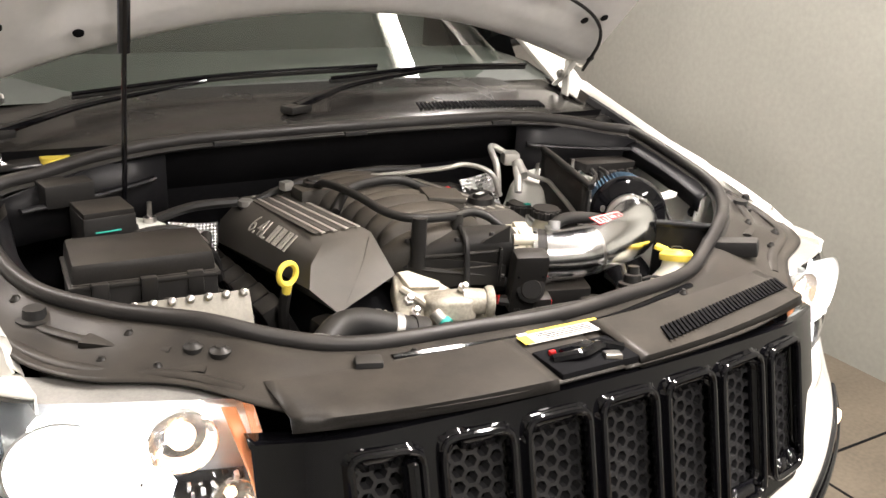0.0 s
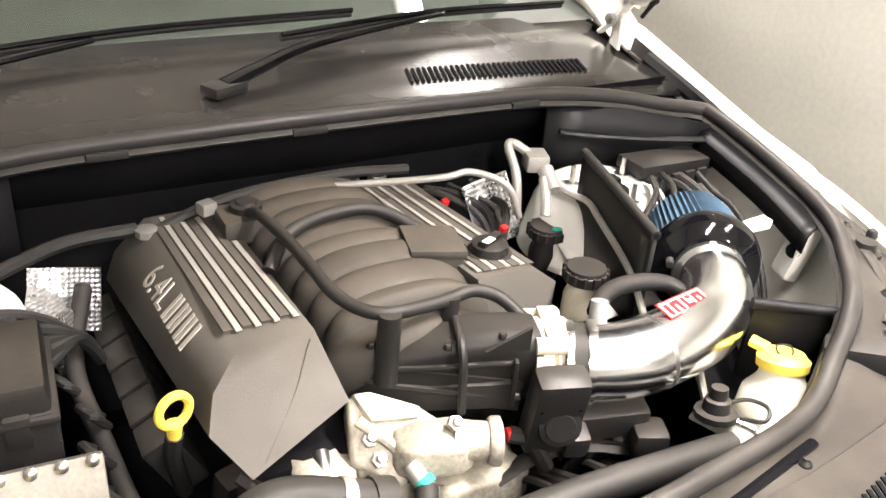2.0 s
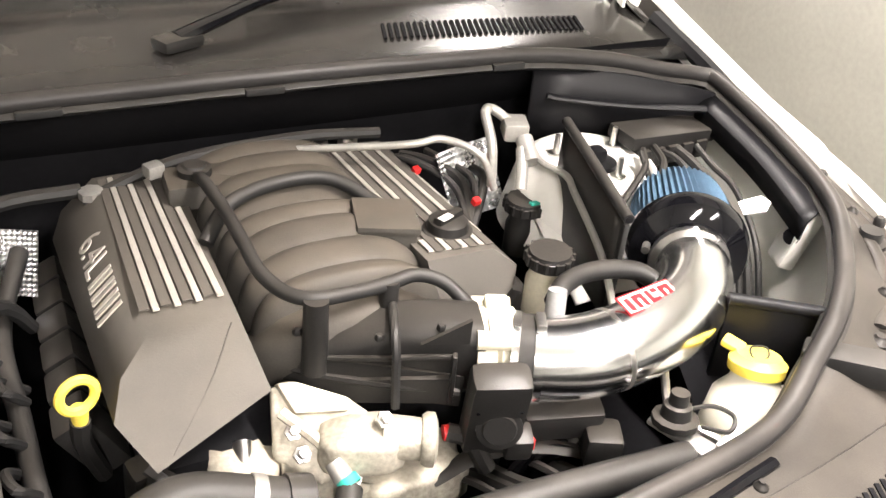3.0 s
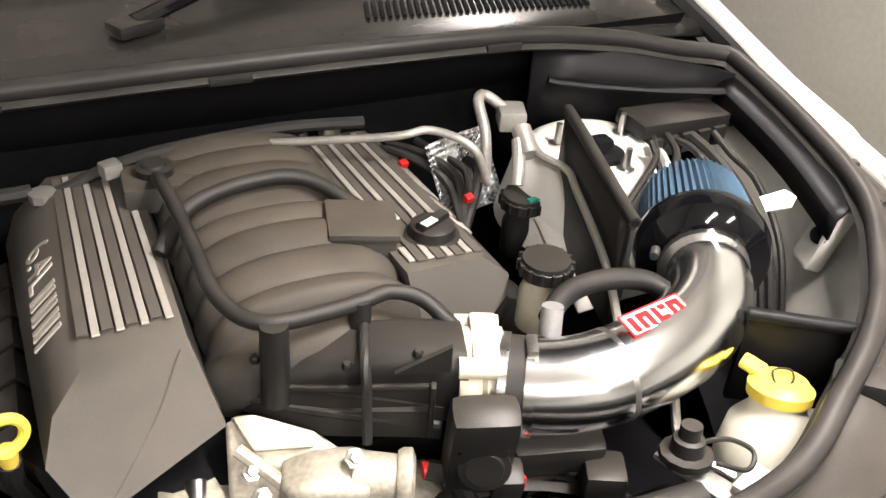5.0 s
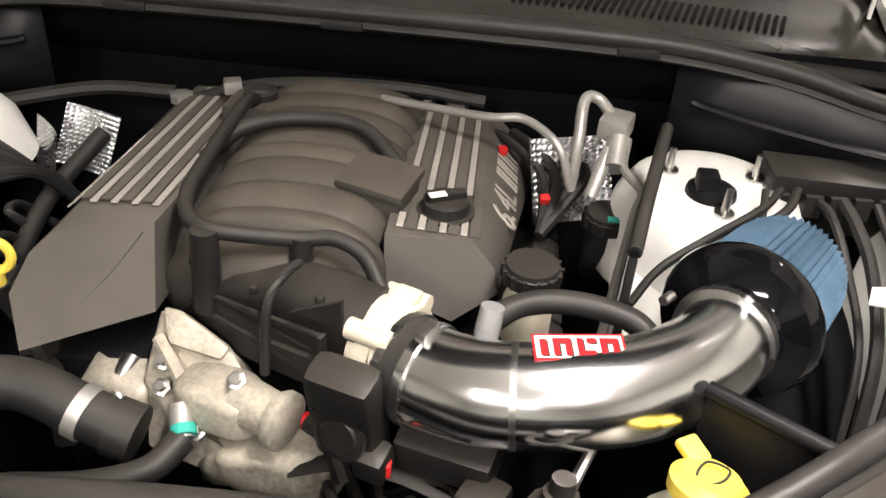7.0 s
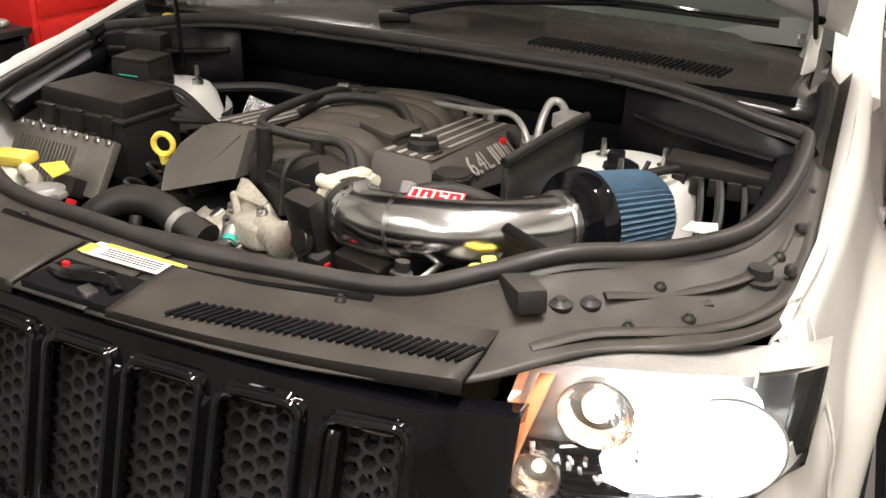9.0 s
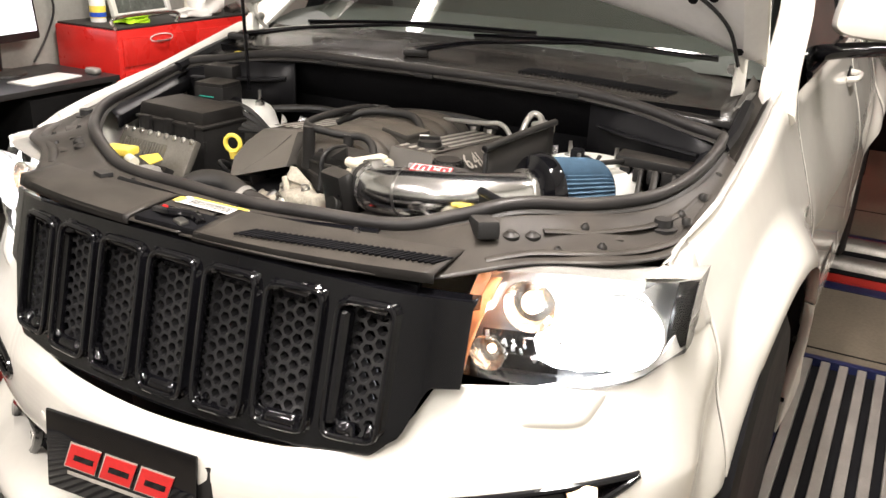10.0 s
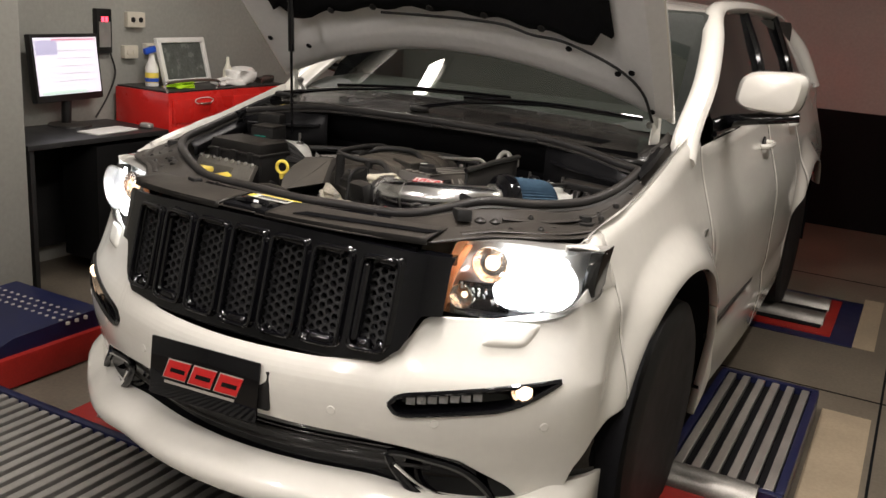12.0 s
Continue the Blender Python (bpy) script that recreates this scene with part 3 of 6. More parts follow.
for s in (-1, 1):
    make_headlamp(s)
for s in (-1, 1):
    d = bpy.data.lights.new("headlamp_beam", "SPOT")
    d.energy, d.spot_size, d.spot_blend, d.color, d.shadow_soft_size = 60, radians(95), 0.6, (0.9, 0.95, 1.0), 0.05
    bulb = bpy.data.lights.new("headlamp_bulb", "POINT")
    bulb.energy, bulb.color, bulb.shadow_soft_size = 4.0, (0.95, 0.97, 1.0), 0.012
    new("headlamp_bulb", bulb).matrix_world = Matrix.Translation(FIT @ Vector((s * 0.770, 0.305, 0.905)))
    new("headlamp_beam", d).matrix_world = look(FIT @ Vector((s * 0.80, 0.22, 0.90)), FIT @ Vector((s * 1.0, -4.0, 0.0)))


# ---- side panels ----
def inner_z(y):
    """Height of the wing's inner top edge along the car."""
    return lerp_table(((0.44, 0.985), (0.54, 1.025), (0.75, 1.065), (0.95, 1.10), (1.35, 1.20), (1.6, 1.235)), y)


def low_edge(y):
    z = 0.868 if y < 0.552 else 0.06
    if 0.552 <= y < 0.75:
        z = lerp_table(((0.552, 0.515), (0.62, 0.585), (0.75, 0.68)), y)
    if y > 3.0:
        z = lerp_table(((3.0, 0.06), (3.66, 0.14), (4.2, 0.14), (4.3, 0.60), (5.2, 0.60)), y)
    for c in (WY, RY):
        if abs(y - c) < WR:
            z = max(z, WZ + math.sqrt(WR ** 2 - (y - c) ** 2))
    return z


def side_panel(name, s, y0, y1, top, label, n=40, mirror_top=None):
    bm, rows = B(), []
    ys = [y0 + (y1 - y0) * k / n for k in range(n + 1)]
    if y0 < 0.55:
        ys = [y0, 0.485, 0.52, 0.5519] + [0.552] + [y for y in ys if y > 0.556]
    for y in ys:
        if y == 0.552:
            grid(bm, rows)
            rows = []
        lo, hi = low_edge(y), top(y)
        row = [(s * (half_width(y, lo) - 0.03), y, lo + 0.004)]
        row += [(s * half_width(y, lo + (hi - lo) * j / 22), y, lo + (hi - lo) * j / 22) for j in range(23)]
        if mirror_top:
            row += mirror_top(s, y, hi)
        rows.append(row)
    grid(bm, rows)
    return part(name, bm, paint, car, label, solid=0.004)


def inner_x(y):
    """The wing's inner edge, which curves in towards the nose."""
    return 0.892 - 0.040 * sm((0.74 - y) / 0.36)


def wing_shoulder(s, y, hi):
    z, w = inner_z(y), half_width(y, hi)
    return [(s * (w - 0.012), y, hi + 0.03), (s * (w - 0.035), y, z - 0.008), (s * (inner_x(y) + 0.013), y, z + 0.002), (s * inner_x(y), y, z - 0.012), (s * (inner_x(y) - 0.004), y, z - 0.04)]


def belt(y):
    return lerp_table(((1.4, 1.16), (2.0, 1.17), (3.4, 1.21), (4.6, 1.26), (5.2, 1.24)), y)


for s in (-1, 1):
    side_panel("front_wing", s, 0.478, 1.50, lambda y: inner_z(y) - 0.055, "white front wing with a flared wheel arch", 60, wing_shoulder)
    tip = []
    for k in range(9):
        t = k / 8
        y = 0.372 + 0.108 * t
        inner = Vector((s * (0.850 + (inner_x(0.48) - 0.850) * t), y, 1.004 + (inner_z(0.48) - 0.012 - 1.004) * t))
        outer = Vector((s * (0.856 + 0.080 * t ** 0.8), y, 1.000 - 0.026 * t ** 1.5))
        tip.append([inner + Vector((0, 0, -0.03)), inner, inner.lerp(outer, 0.5) + Vector((0, 0, 0.010 * t)), outer])
    part("wing_tip", grid(B(), tip), paint, car, "white tip of the wing over the headlamp", solid=0.003)
    door = side_panel("front_door", s, 1.508, 2.92, belt, "white front door")
    rear_door = side_panel("rear_door", s, 2.928, 3.85, belt, "white rear door")
    side_panel("rear_quarter", s, 3.858, 5.10, belt, "white rear quarter panel", 50)
    for ob, yy, zz in ((door, 2.74, 1.05), (rear_door, 3.66, 1.08)):
        w = half_width(yy, zz)
        part("door_handle", tube(B(), [(s * (w + 0.0), yy - 0.10, zz), (s * (w + 0.035), yy - 0.07, zz + 0.004), (s * (w + 0.038), yy + 0.05, zz + 0.006), (s * w, yy + 0.09, zz + 0.006)], 0.012, 8), paint, ob)
        part("handle_cup", lathe(B(), (s * (w - 0.002), yy - 0.02, zz - 0.005), (s * (w + 0.004), yy - 0.02, zz - 0.005), ((0, 0.05), (1, 0.046)), 18), dark_panel, ob)
    part("side_moulding", box(B(), (s * (half_width(2.1, 0.42) + 0.006), 2.06, 0.42), (0.012, 1.0, 0.02), 0.004), plastic, door, "black side moulding with a nameplate")
    part("wing_badge", box(B(), (s * (half_width(1.40, 0.86) + 0.004), 1.40, 0.87), (0.006, 0.05, 0.025), 0.003), steel, car, "small metal badge")
    # liner under the wing, so that the arch is closed
    rows = []
    for k in range(25):
        a = math.pi * (k / 24) * 1.1 - 0.15
        rows.append([(s * x, WY + (WR + 0.01) * math.cos(a), WZ + (WR + 0.01) * math.sin(a)) for x in (1.045, 0.62)])
    part("arch_liner", grid(B(), rows), dark, car)
    rows = []
    for k in range(25):
        a = math.pi * (k / 24) * 1.1 - 0.15
        rows.append([(s * x, RY + (WR + 0.01) * math.cos(a), WZ + (WR + 0.01) * math.sin(a)) for x in (1.045, 0.62)])
    part("arch_liner", grid(B(), rows), dark, car)


def wheel(s, y):
    x0, x1 = s * 0.745, s * 1.045
    w = part("wheel", lathe(B(), (x0, y, WZ), (x1, y, WZ), ((0, 0.30), (0.0, 0.39), (0.06, 0.415), (0.2, 0.43), (0.8, 0.43), (0.94, 0.422), (1.0, 0.385), (0.97, 0.30)), 48), tyre_mat, car, "black low-profile road tyre")
    part("rim", lathe(B(), (s * 0.845, y, WZ), (s * 1.01, y, WZ), ((0, 0.05), (0.3, 0.27), (0.95, 0.30), (1, 0.285), (0.8, 0.26)), 36), gloss_black, w, "dark alloy rim")
    for k in range(5):
        a = 2 * math.pi * k / 5
        part("spoke", tube(B(), [(s * 0.995, y, WZ), (s * 1.0, y + 0.27 * math.cos(a), WZ + 0.27 * math.sin(a))], 0.03, 8, 2), gloss_black, w)
    for k in range(3):
        xx = x0 + (x1 - x0) * (0.3 + 0.2 * k)
        part("tread_groove", tube(B(), [(xx, y + 0.431 * math.cos(a), WZ + 0.431 * math.sin(a)) for a in (2 * math.pi * q / 40 for q in range(40))], 0.003, 6, closed=True, raw=True), dark, w)
    return w


for s in (-1, 1):
    for y in (WY, RY):
        wheel(s, y)

# ---- upper body ----
ROOF = smooth_path([(2.2, 1.64, 0), (2.6, 1.70, 0), (3.4, 1.72, 0), (4.4, 1.68, 0), (5.0, 1.60, 0)], 6)


def roof_half(y):
    return 0.70 - 0.03 * abs(y - 3.2) / 1.6


rows = []
for p in ROOF:
    w = roof_half(p.x)
    rows.append([(x * w, p.x, p.y - 0.05 * x ** 2 - 0.05 * max(0, abs(x) - 0.85)) for x in (k / 10 for k in range(-10, 11))])
part("roof", grid(B(), rows), paint, car, "white roof", solid=0.03)


def ws_point(u, v):
    """Windscreen surface: u across, v from the cowl up to the roof."""
    x = u * (0.80 - 0.13 * v)
    y = 1.42 + 0.78 * v + 0.12 * (1 - v * 0.5) * u * u
    z = 1.235 + 0.41 * v - 0.055 * (1 - v) * u * u - 0.05 * v * u * u
    return Vector((x, y, z))


pane = part("windscreen", grid(B(), [[ws_point(-1 + i / 12, j / 10) for j in range(11)] for i in range(25)]), ws_glass, car, "laminated windscreen reflecting the ceiling tubes")
pane.visible_shadow = False
part("dashboard", grid(B(), [[Vector((-0.85 + 0.085 * i, y, z)) for y, z in ((1.45, 1.20), (1.6, 1.235), (1.9, 1.245), (2.05, 1.20), (2.08, 1.0))] for i in range(21)]), cabin, car, "dark dashboard seen through the glass")
part("cabin_liner", box(B(), (0, 3.4, 1.15), (1.5, 2.6, 1.0), 0.05), cabin, car)
for s in (-1, 1):
    sticker = part("screen_sticker", box(B(), (s * 0.6 if s > 0 else -2, 2.0, 1.52), (0.07, 0.004, 0.03), 0.001, (30, 0, 0)), teal, car, "small green windscreen sticker") if s > 0 else None
    low = [(s * 0.905, 1.34, 1.12), (s * 0.885, 1.46, 1.22), (s * 0.86, 1.75, 1.38), (s * 0.80, 2.05, 1.54), (s * 0.735, 2.3, 1.645), (s * 0.72, 2.6, 1.68), (s * 0.715, 3.4, 1.69), (s * 0.70, 4.3, 1.655), (s * 0.69, 4.9, 1.58)]
    part("roof_rail", tube(B(), low, lambda t: 0.05 - 0.012 * t, 10, 6, flat=0.8), paint, car, "white windscreen pillar and roof rail")
    # side glass with dark pillars
    rows = []
    for k in range(31):
        t = k / 30
        y = 1.75 + 2.95 * t
        top = Vector((s * 0.72, max(y, 1.0), lerp_table(((1.75, 1.30), (2.05, 1.50), (2.35, 1.635), (2.6, 1.67), (3.4, 1.68), (4.3, 1.64), (4.9, 1.54)), y)))
        top.x = s * lerp_table(((1.75, 0.875), (2.05, 0.80), (2.35, 0.735), (3.4, 0.72), (4.9, 0.70)), y)
        bot = Vector((s * 0.925, y, belt(y) - 0.01))
        rows.append([bot, bot.lerp(top, 0.5) + Vector((s * 0.012, 0, 0)), top])
    part("side_window", grid(B(), rows), tint, car, "dark tinted side glass")
    part("rear_pillar", tube(B(), [(s * 0.915, 4.86, 1.22), (s * 0.80, 4.83, 1.45), (s * 0.66, 4.75, 1.61)], 0.055, 10, 5), paint, car, "white rear pillar")
    for y in (2.95, 3.88):
        part("window_pillar", tube(B(), [(s * 0.93, y, belt(y)), (s * 0.84, y + 0.03, 1.45), (s * 0.735, y + 0.05, 1.66)], 0.022, 8, 4), gloss_black if y < 4 else plastic, car, "black window pillar")
    part("belt_trim", tube(B(), [(s * 0.93, 1.72, 1.19), (s * 0.932, 2.6, belt(2.6)), (s * 0.93, 3.7, belt(3.7)), (s * 0.92, 4.9, belt(4.9))], 0.011, 8), gloss_black, car)
    # mirror
    shell = []
    for dy, q in ((-0.06, 0.02), (-0.058, 0.55), (-0.045, 0.86), (-0.01, 1.0), (0.05, 1.03), (0.062, 0.97), (0.055, 0.92)):
        ring = []
        for k in range(32):
            ca, sa = math.cos(2 * math.pi * k / 32), math.sin(2 * math.pi * k / 32)
            px, pz = (abs(ca) ** 0.5) * (1 if ca > 0 else -1), (abs(sa) ** 0.55) * (1 if sa > 0 else -1)
            ring.append((s * (1.075 + 0.13 * px * q + 0.012 * pz * q), 1.98 + dy, 1.355 + (0.082 + 0.006 * px) * pz * q))
        shell.append(ring)
    mirror = part("door_mirror", grid(B(), shell, True, True), paint, car, "white door mirror on a black foot")
    part("mirror_foot", tube(B(), [(s * 0.90, 2.0, 1.215), (s * 0.99, 1.99, 1.235), (s * 1.10, 1.985, 1.252), (s * 1.20, 1.985, 1.268)], lambda t: 0.028 - 0.008 * t, 10, 5), gloss_black, mirror, "gloss black mirror foot")
part("tailgate", grid(B(), [[(x * (0.9 - 0.42 * max(0, z - 1.15)), 5.10 + 0.1 * (1 - (x) ** 2) - 0.25 * max(0, (z - 1.2)), z) for z in (0.2, 0.6, 0.9, 1.2, 1.45, 1.6)] for x in (k / 8 for k in range(-8, 9))]), paint, car, "white tailgate", solid=0.03)
for s in (-1, 1):
    part("tail_lamp", box(B(), (s * 0.76, 5.20, 1.08), (0.22, 0.06, 0.2), 0.03), glow("tail_glow", (1.0, 0.02, 0.015), 24), car, "lit red tail lamp")
part("underbody", box(B(), (0, 2.9, 0.25), (1.3, 4.2, 0.3), 0.04), dark, car)


# ---- bonnet, raised on its hinges ----
HM = Matrix.Translation((0, 1.335, 1.262)) @ Euler((radians(-46), 0, 0)).to_matrix().to_4x4()


def bonnet_point(u, v, lift=0.0):
    """u across, v from the rear edge forwards; local -y runs to the front."""
    w = 0.865 + 0.035 * v - 0.20 * v ** 5
    x = u * w
    y = -1.20 * v - 0.17 * (1 - v) * (1 - u * u) + 0.18 * v ** 3 * u * u
    z = 0.085 * (1 - u * u) + 0.02 * v + lift
    return HM @ Vector((x, y, z))


bonnet = part("bonnet", grid(B(), [[bonnet_point(-1 + i / 14, j / 16) for j in range(17)] for i in range(29)]), paint, car, "raised white bonnet", solid=0.012)


def under(u, v):
    """Pressed underside: a frame all round with hollows."""
    e = min(1 - abs(u), v * 1.3, (1 - v) * 1.2)
    z = -0.012 - 0.045 * sm(e / 0.05) + 0.022 * sm((e - 0.17) / 0.05)
    z -= 0.012 * math.exp(-((abs(u) - 0.62) / 0.05) ** 2) * sm(e / 0.2)
    return bonnet_point(u * 0.995, 0.004 + v * 0.992, z)


part("inner_panel", grid(B(), [[under(-1 + i / 36, j / 40) for j in range(41)] for i in range(73)]), hood_in, bonnet, "pressed light grey bonnet underside")
pad = B()
rows = []
for i in range(37):
    u = -0.80 + 1.6 * i / 36
    v0 = 0.25 + 0.03 * math.sin(i * 1.3) * 0.3 + (0.06 if abs(u) > 0.72 else 0)
    rows.append([bonnet_point(u, v0 + (0.9 - v0) * j / 20, -0.055 - 0.006 * math.sin(j * 0.9) * math.sin(i * 0.7)) for j in range(21)])
part("insulation_pad", grid(pad, rows), dark, bonnet, "black sound-insulation pad under the bonnet", solid=0.015)
for u in (-0.5, -0.28, 0.0, 0.25, 0.5):
    a = bonnet_point(u, 0.262, -0.075)
    part("pad_clip", lathe(B(), a, a + (HM.to_3x3() @ Vector((0, 0, -0.008))), ((0, 0.014), (0.6, 0.014), (1, 0.006)), 12), plastic, bonnet)
hose = [bonnet_point(u, v, -0.075) for u, v in ((0.93, 0.03), (0.90, 0.14), (0.80, 0.20), (0.6, 0.23), (0.45, 0.22), (0.3, 0.235), (0.0, 0.225), (-0.25, 0.235))]
part("washer_hose", tube(B(), hose, 0.005, 8), rubber, bonnet, "thin black washer hose clipped under the bonnet")
for u, v in ((0.93, 0.07), (0.80, 0.17), (0.6, 0.20), (-0.72, 0.12), (0.86, 0.20), (-0.9, 0.2)):
    a = bonnet_point(u, v, -0.068)
    part("drain_hole", lathe(B(), a, a + (HM.to_3x3() @ Vector((0, 0, -0.004))), ((0, 0.012), (1, 0.011)), 12), dark, bonnet)
for s in (-1, 1):
    hinge = part("bonnet_hinge", slab(B(), ((-0.03, -0.06), (0.03, -0.06), (0.022, 0.03), (0.012, 0.11), (-0.014, 0.11), (-0.022, 0.02)), 0.006, Matrix.Translation((s * 0.80, 1.32, 1.235)) @ Euler((radians(90), 0, radians(70 * s))).to_matrix().to_4x4(), 0.001), paint_in, car, "grey-white steel bonnet hinge", flat=True)
    part("hinge_arm", tube(B(), [(s * 0.79, 1.36, 1.20), (s * 0.80, 1.31, 1.25), (s * 0.80, 1.25, 1.33), (s * 0.79, 1.18, 1.42)], 0.013, 8, flat=0.5), paint_in, hinge)
    part("hinge_bolt", lathe(B(), (s * 0.785, 1.32, 1.24), (s * 0.768, 1.32, 1.24), ((0, 0.014), (0.7, 0.014), (1, 0.008)), 6), steel, hinge)
strut = part("bonnet_strut", rod(B(), (-0.587, 1.02, 1.06), (-0.574, 0.985, 1.385), 0.0055), gloss_black, car, "slim black gas strut holding the bonnet")
part("strut_cylinder", rod(B(), (-0.574, 0.985, 1.385), (-0.557, 0.94, 1.80), 0.0125), gloss_black, strut)


# ---- engine bay: surround, seal, walls ----
SEAL = [(0, 0.288, 1.002), (0.17, 0.30, 1.006), (0.36, 0.328, 1.010), (0.47, 0.380, 1.036), (0.57, 0.440, 1.064), (0.69, 0.545, 1.056), (0.785, 0.665, 1.062), (0.828, 0.83, 1.082), (0.838, 1.015, 1.112)]
SEAL_WEST = [(0, 0.288, 1.002), (0.17, 0.30, 1.004), (0.37, 0.322, 1.004), (0.49, 0.370, 1.018), (0.595, 0.430, 1.042), (0.715, 0.540, 1.038), (0.812, 0.665, 1.044), (0.855, 0.83, 1.062), (0.858, 1.010, 1.102)]
SEALS = {1: SEAL, -1: SEAL_WEST}
REAR = [(0.838, 1.015, 1.112), (0.815, 1.052, 1.118), (0.74, 1.068, 1.128), (0.62, 1.092, 1.150), (0.45, 1.108, 1.166), (0.2, 1.11, 1.170), (0, 1.11, 1.171)]
EDGE = [(0, 0.095, 0.990), (0.18, 0.10, 0.990), (0.36, 0.125, 0.988), (0.52, 0.185, 0.986), (0.66, 0.315, 1.002), (0.80, 0.395, 1.006), (0.883, 0.55, 1.008), (0.886, 0.78, 1.045), (0.886, 0.97, 1.083)]
for s in (-1, 1):
    a, b = smooth_path(SEALS[s], 8), smooth_path(EDGE, 8)
    rows = []
    for i, (p, q) in enumerate(zip(a, b)):
        row = []
        for k in range(13):
            t = k / 12
            r = p.lerp(q, t)
            dip = -0.012 * math.sin(math.pi * t) * sm((p.x - 0.35) / 0.2) - 0.012 * (1 - sm(t / 0.12))
            dip += 0.006 * math.sin(p.x * 40) * math.sin(math.pi * t) * sm((p.x - 0.4) / 0.1)
            row.append((s * r.x, r.y, r.z + dip))
        rows.append(row)
    surround = part("bay_surround", grid(B(), rows), shroud, car, "dusty black plastic bay surround", solid=0.003)
    for x, y, r in ((0.62, 0.40, 0.016), (0.70, 0.47, 0.009), (0.84, 0.66, 0.010), (0.68, 0.38, 0.009), (0.585, 0.375, 0.018), (0.75, 0.43, 0.010), (0.30, 0.27, 0.009)):
        z = min(((q[0] * s - x) ** 2 + (q[1] - y) ** 2, q[2]) for w in rows for q in w)[1] + 0.006
        part("push_pin", lathe(B(), (s * x, y, z - 0.03), (s * x, y, z + 0.004), ((0, r), (0.75, r), (0.8, r * 0.9), (0.9, r * 0.55), (0.93, r * 0.5), (1.0, r * 0.42)), 14), plastic, surround)
    if s > 0:
        part("bump_stop", box(B(), (0.528, 0.368, 1.034), (0.044, 0.118, 0.036), 0.008, (-10, 0, 37)), rubber, surround, "black rubber bonnet stop")
    else:
        part("bump_stop", box(B(), (-0.385, 0.262, 1.004), (0.045, 0.032, 0.020), 0.006, (0, 0, -20)), rubber, surround, "small black rubber bonnet stop")
    part("round_plug", lathe(B(), (s * 0.82, 0.60, 1.005), (s * 0.82, 0.60, 1.04), ((0, 0.03), (0.5, 0.03), (0.55, 0.02), (1, 0.018)), 10), rubber, surround, "black rubber plug")
    ridge = [(s * (b[i].x + (a[i].x - b[i].x) * 0.22), b[i].y + (a[i].y - b[i].y) * 0.22, b[i].z + (a[i].z - b[i].z) * 0.22 - 0.006) for i in range(28, 60, 4)]
    part("panel_ridge", tube(B(), ridge, 0.011, 8, 4, flat=0.4), shroud, surround)
    ridge = [(s * (b[i].x + (a[i].x - b[i].x) * 0.62), b[i].y + (a[i].y - b[i].y) * 0.62, b[i].z + (a[i].z - b[i].z) * 0.62 - 0.010) for i in range(34, 58, 4)]
    part("panel_ridge", tube(B(), ridge, 0.010, 8, 4, flat=0.35), shroud, surround)
    part("raised_panel", box(B(), (s * 0.715, 0.485, 1.012), (0.10, 0.07, 0.016), 0.005, (0, 0, s * 38)), shroud, surround)
    part("raised_panel", box(B(), (s * 0.645, 0.385, 1.000), (0.09, 0.05, 0.012), 0.004, (0, 0, s * 33)), shroud, surround)
    # gutter behind the corner, towards the hinge
    rows = [[(s * x, y, z) for x, z in ((0.815, zz - 0.004), (0.84, zz - 0.03), (0.868, zz - 0.03), (0.888, zz - 0.006))] for y, zz in ((0.965, 1.09), (1.1, 1.125), (1.25, 1.165), (1.45, 1.215))]
    part("wing_gutter", grid(B(), rows), shroud, car, "black channel beside the wing")
    part("gutter_rail", tube(B(), [(s * 0.845, 0.99, 1.105), (s * 0.85, 1.1, 1.13), (s * 0.845, 1.25, 1.165)], 0.016, 6), dark_panel, car)
    # inner wing, painted like the body
    rows = []
    for p in smooth_path(SEALS[s][4:], 6):
        q = Vector((p.x + 0.02, p.y, p.z - 0.02))
        rows.append([(s * q.x, q.y, q.z), (s * (q.x - 0.005), q.y, q.z - 0.06), (s * (q.x - 0.07), q.y, q.z - 0.16), (s * (q.x - 0.09), q.y, 0.55)])
    part("inner_wing", grid(B(), rows), paint_in, car, "white painted inner wing")
    rows = []
    for p in smooth_path(SEALS[s][:5], 6):
        rows.append([(s * p.x, p.y + 0.014, p.z - 0.01), (s * p.x, p.y + 0.025, p.z - 0.06), (s * p.x, p.y + 0.02, 0.55)])
    part("front_support", grid(B(), rows), dark_panel, car)
    rows = [[(s * (p.x - 0.012), p.y, p.z - 0.010), (s * (p.x - 0.045), p.y - 0.004, p.z - 0.030), (s * (p.x - 0.050), p.y - 0.004, p.z - 0.062)] for p in smooth_path(SEALS[s][6:], 6)]
    part("seal_ledge", grid(B(), rows), dark_panel, car, "dark ledge under the bonnet seal", solid=0.004)
    # bulkhead side panels
    rows = [[(s * x, y, z) for z in (1.0 + 0.0, 1.06, zt)] for x, y, zt in ((0.478, 1.112, 1.150), (0.56, 1.100, 1.145), (0.66, 1.066, 1.132), (0.76, 1.040, 1.114), (0.83, 1.01, 1.10))]
    side_p = part("bulkhead_side", grid(B(), rows), dark_panel, car, "dark plastic bulkhead side panel", solid=0.008)
    part("panel_bracket", tube(B(), [(s * 0.505, 1.096, 1.094), (s * 0.525, 1.088, 1.090), (s * 0.60, 1.055, 1.086), (s * 0.69, 1.022, 1.082), (s * 0.79, 0.99, 1.080)], 0.010, 8, flat=0.6), dark_panel, side_p)

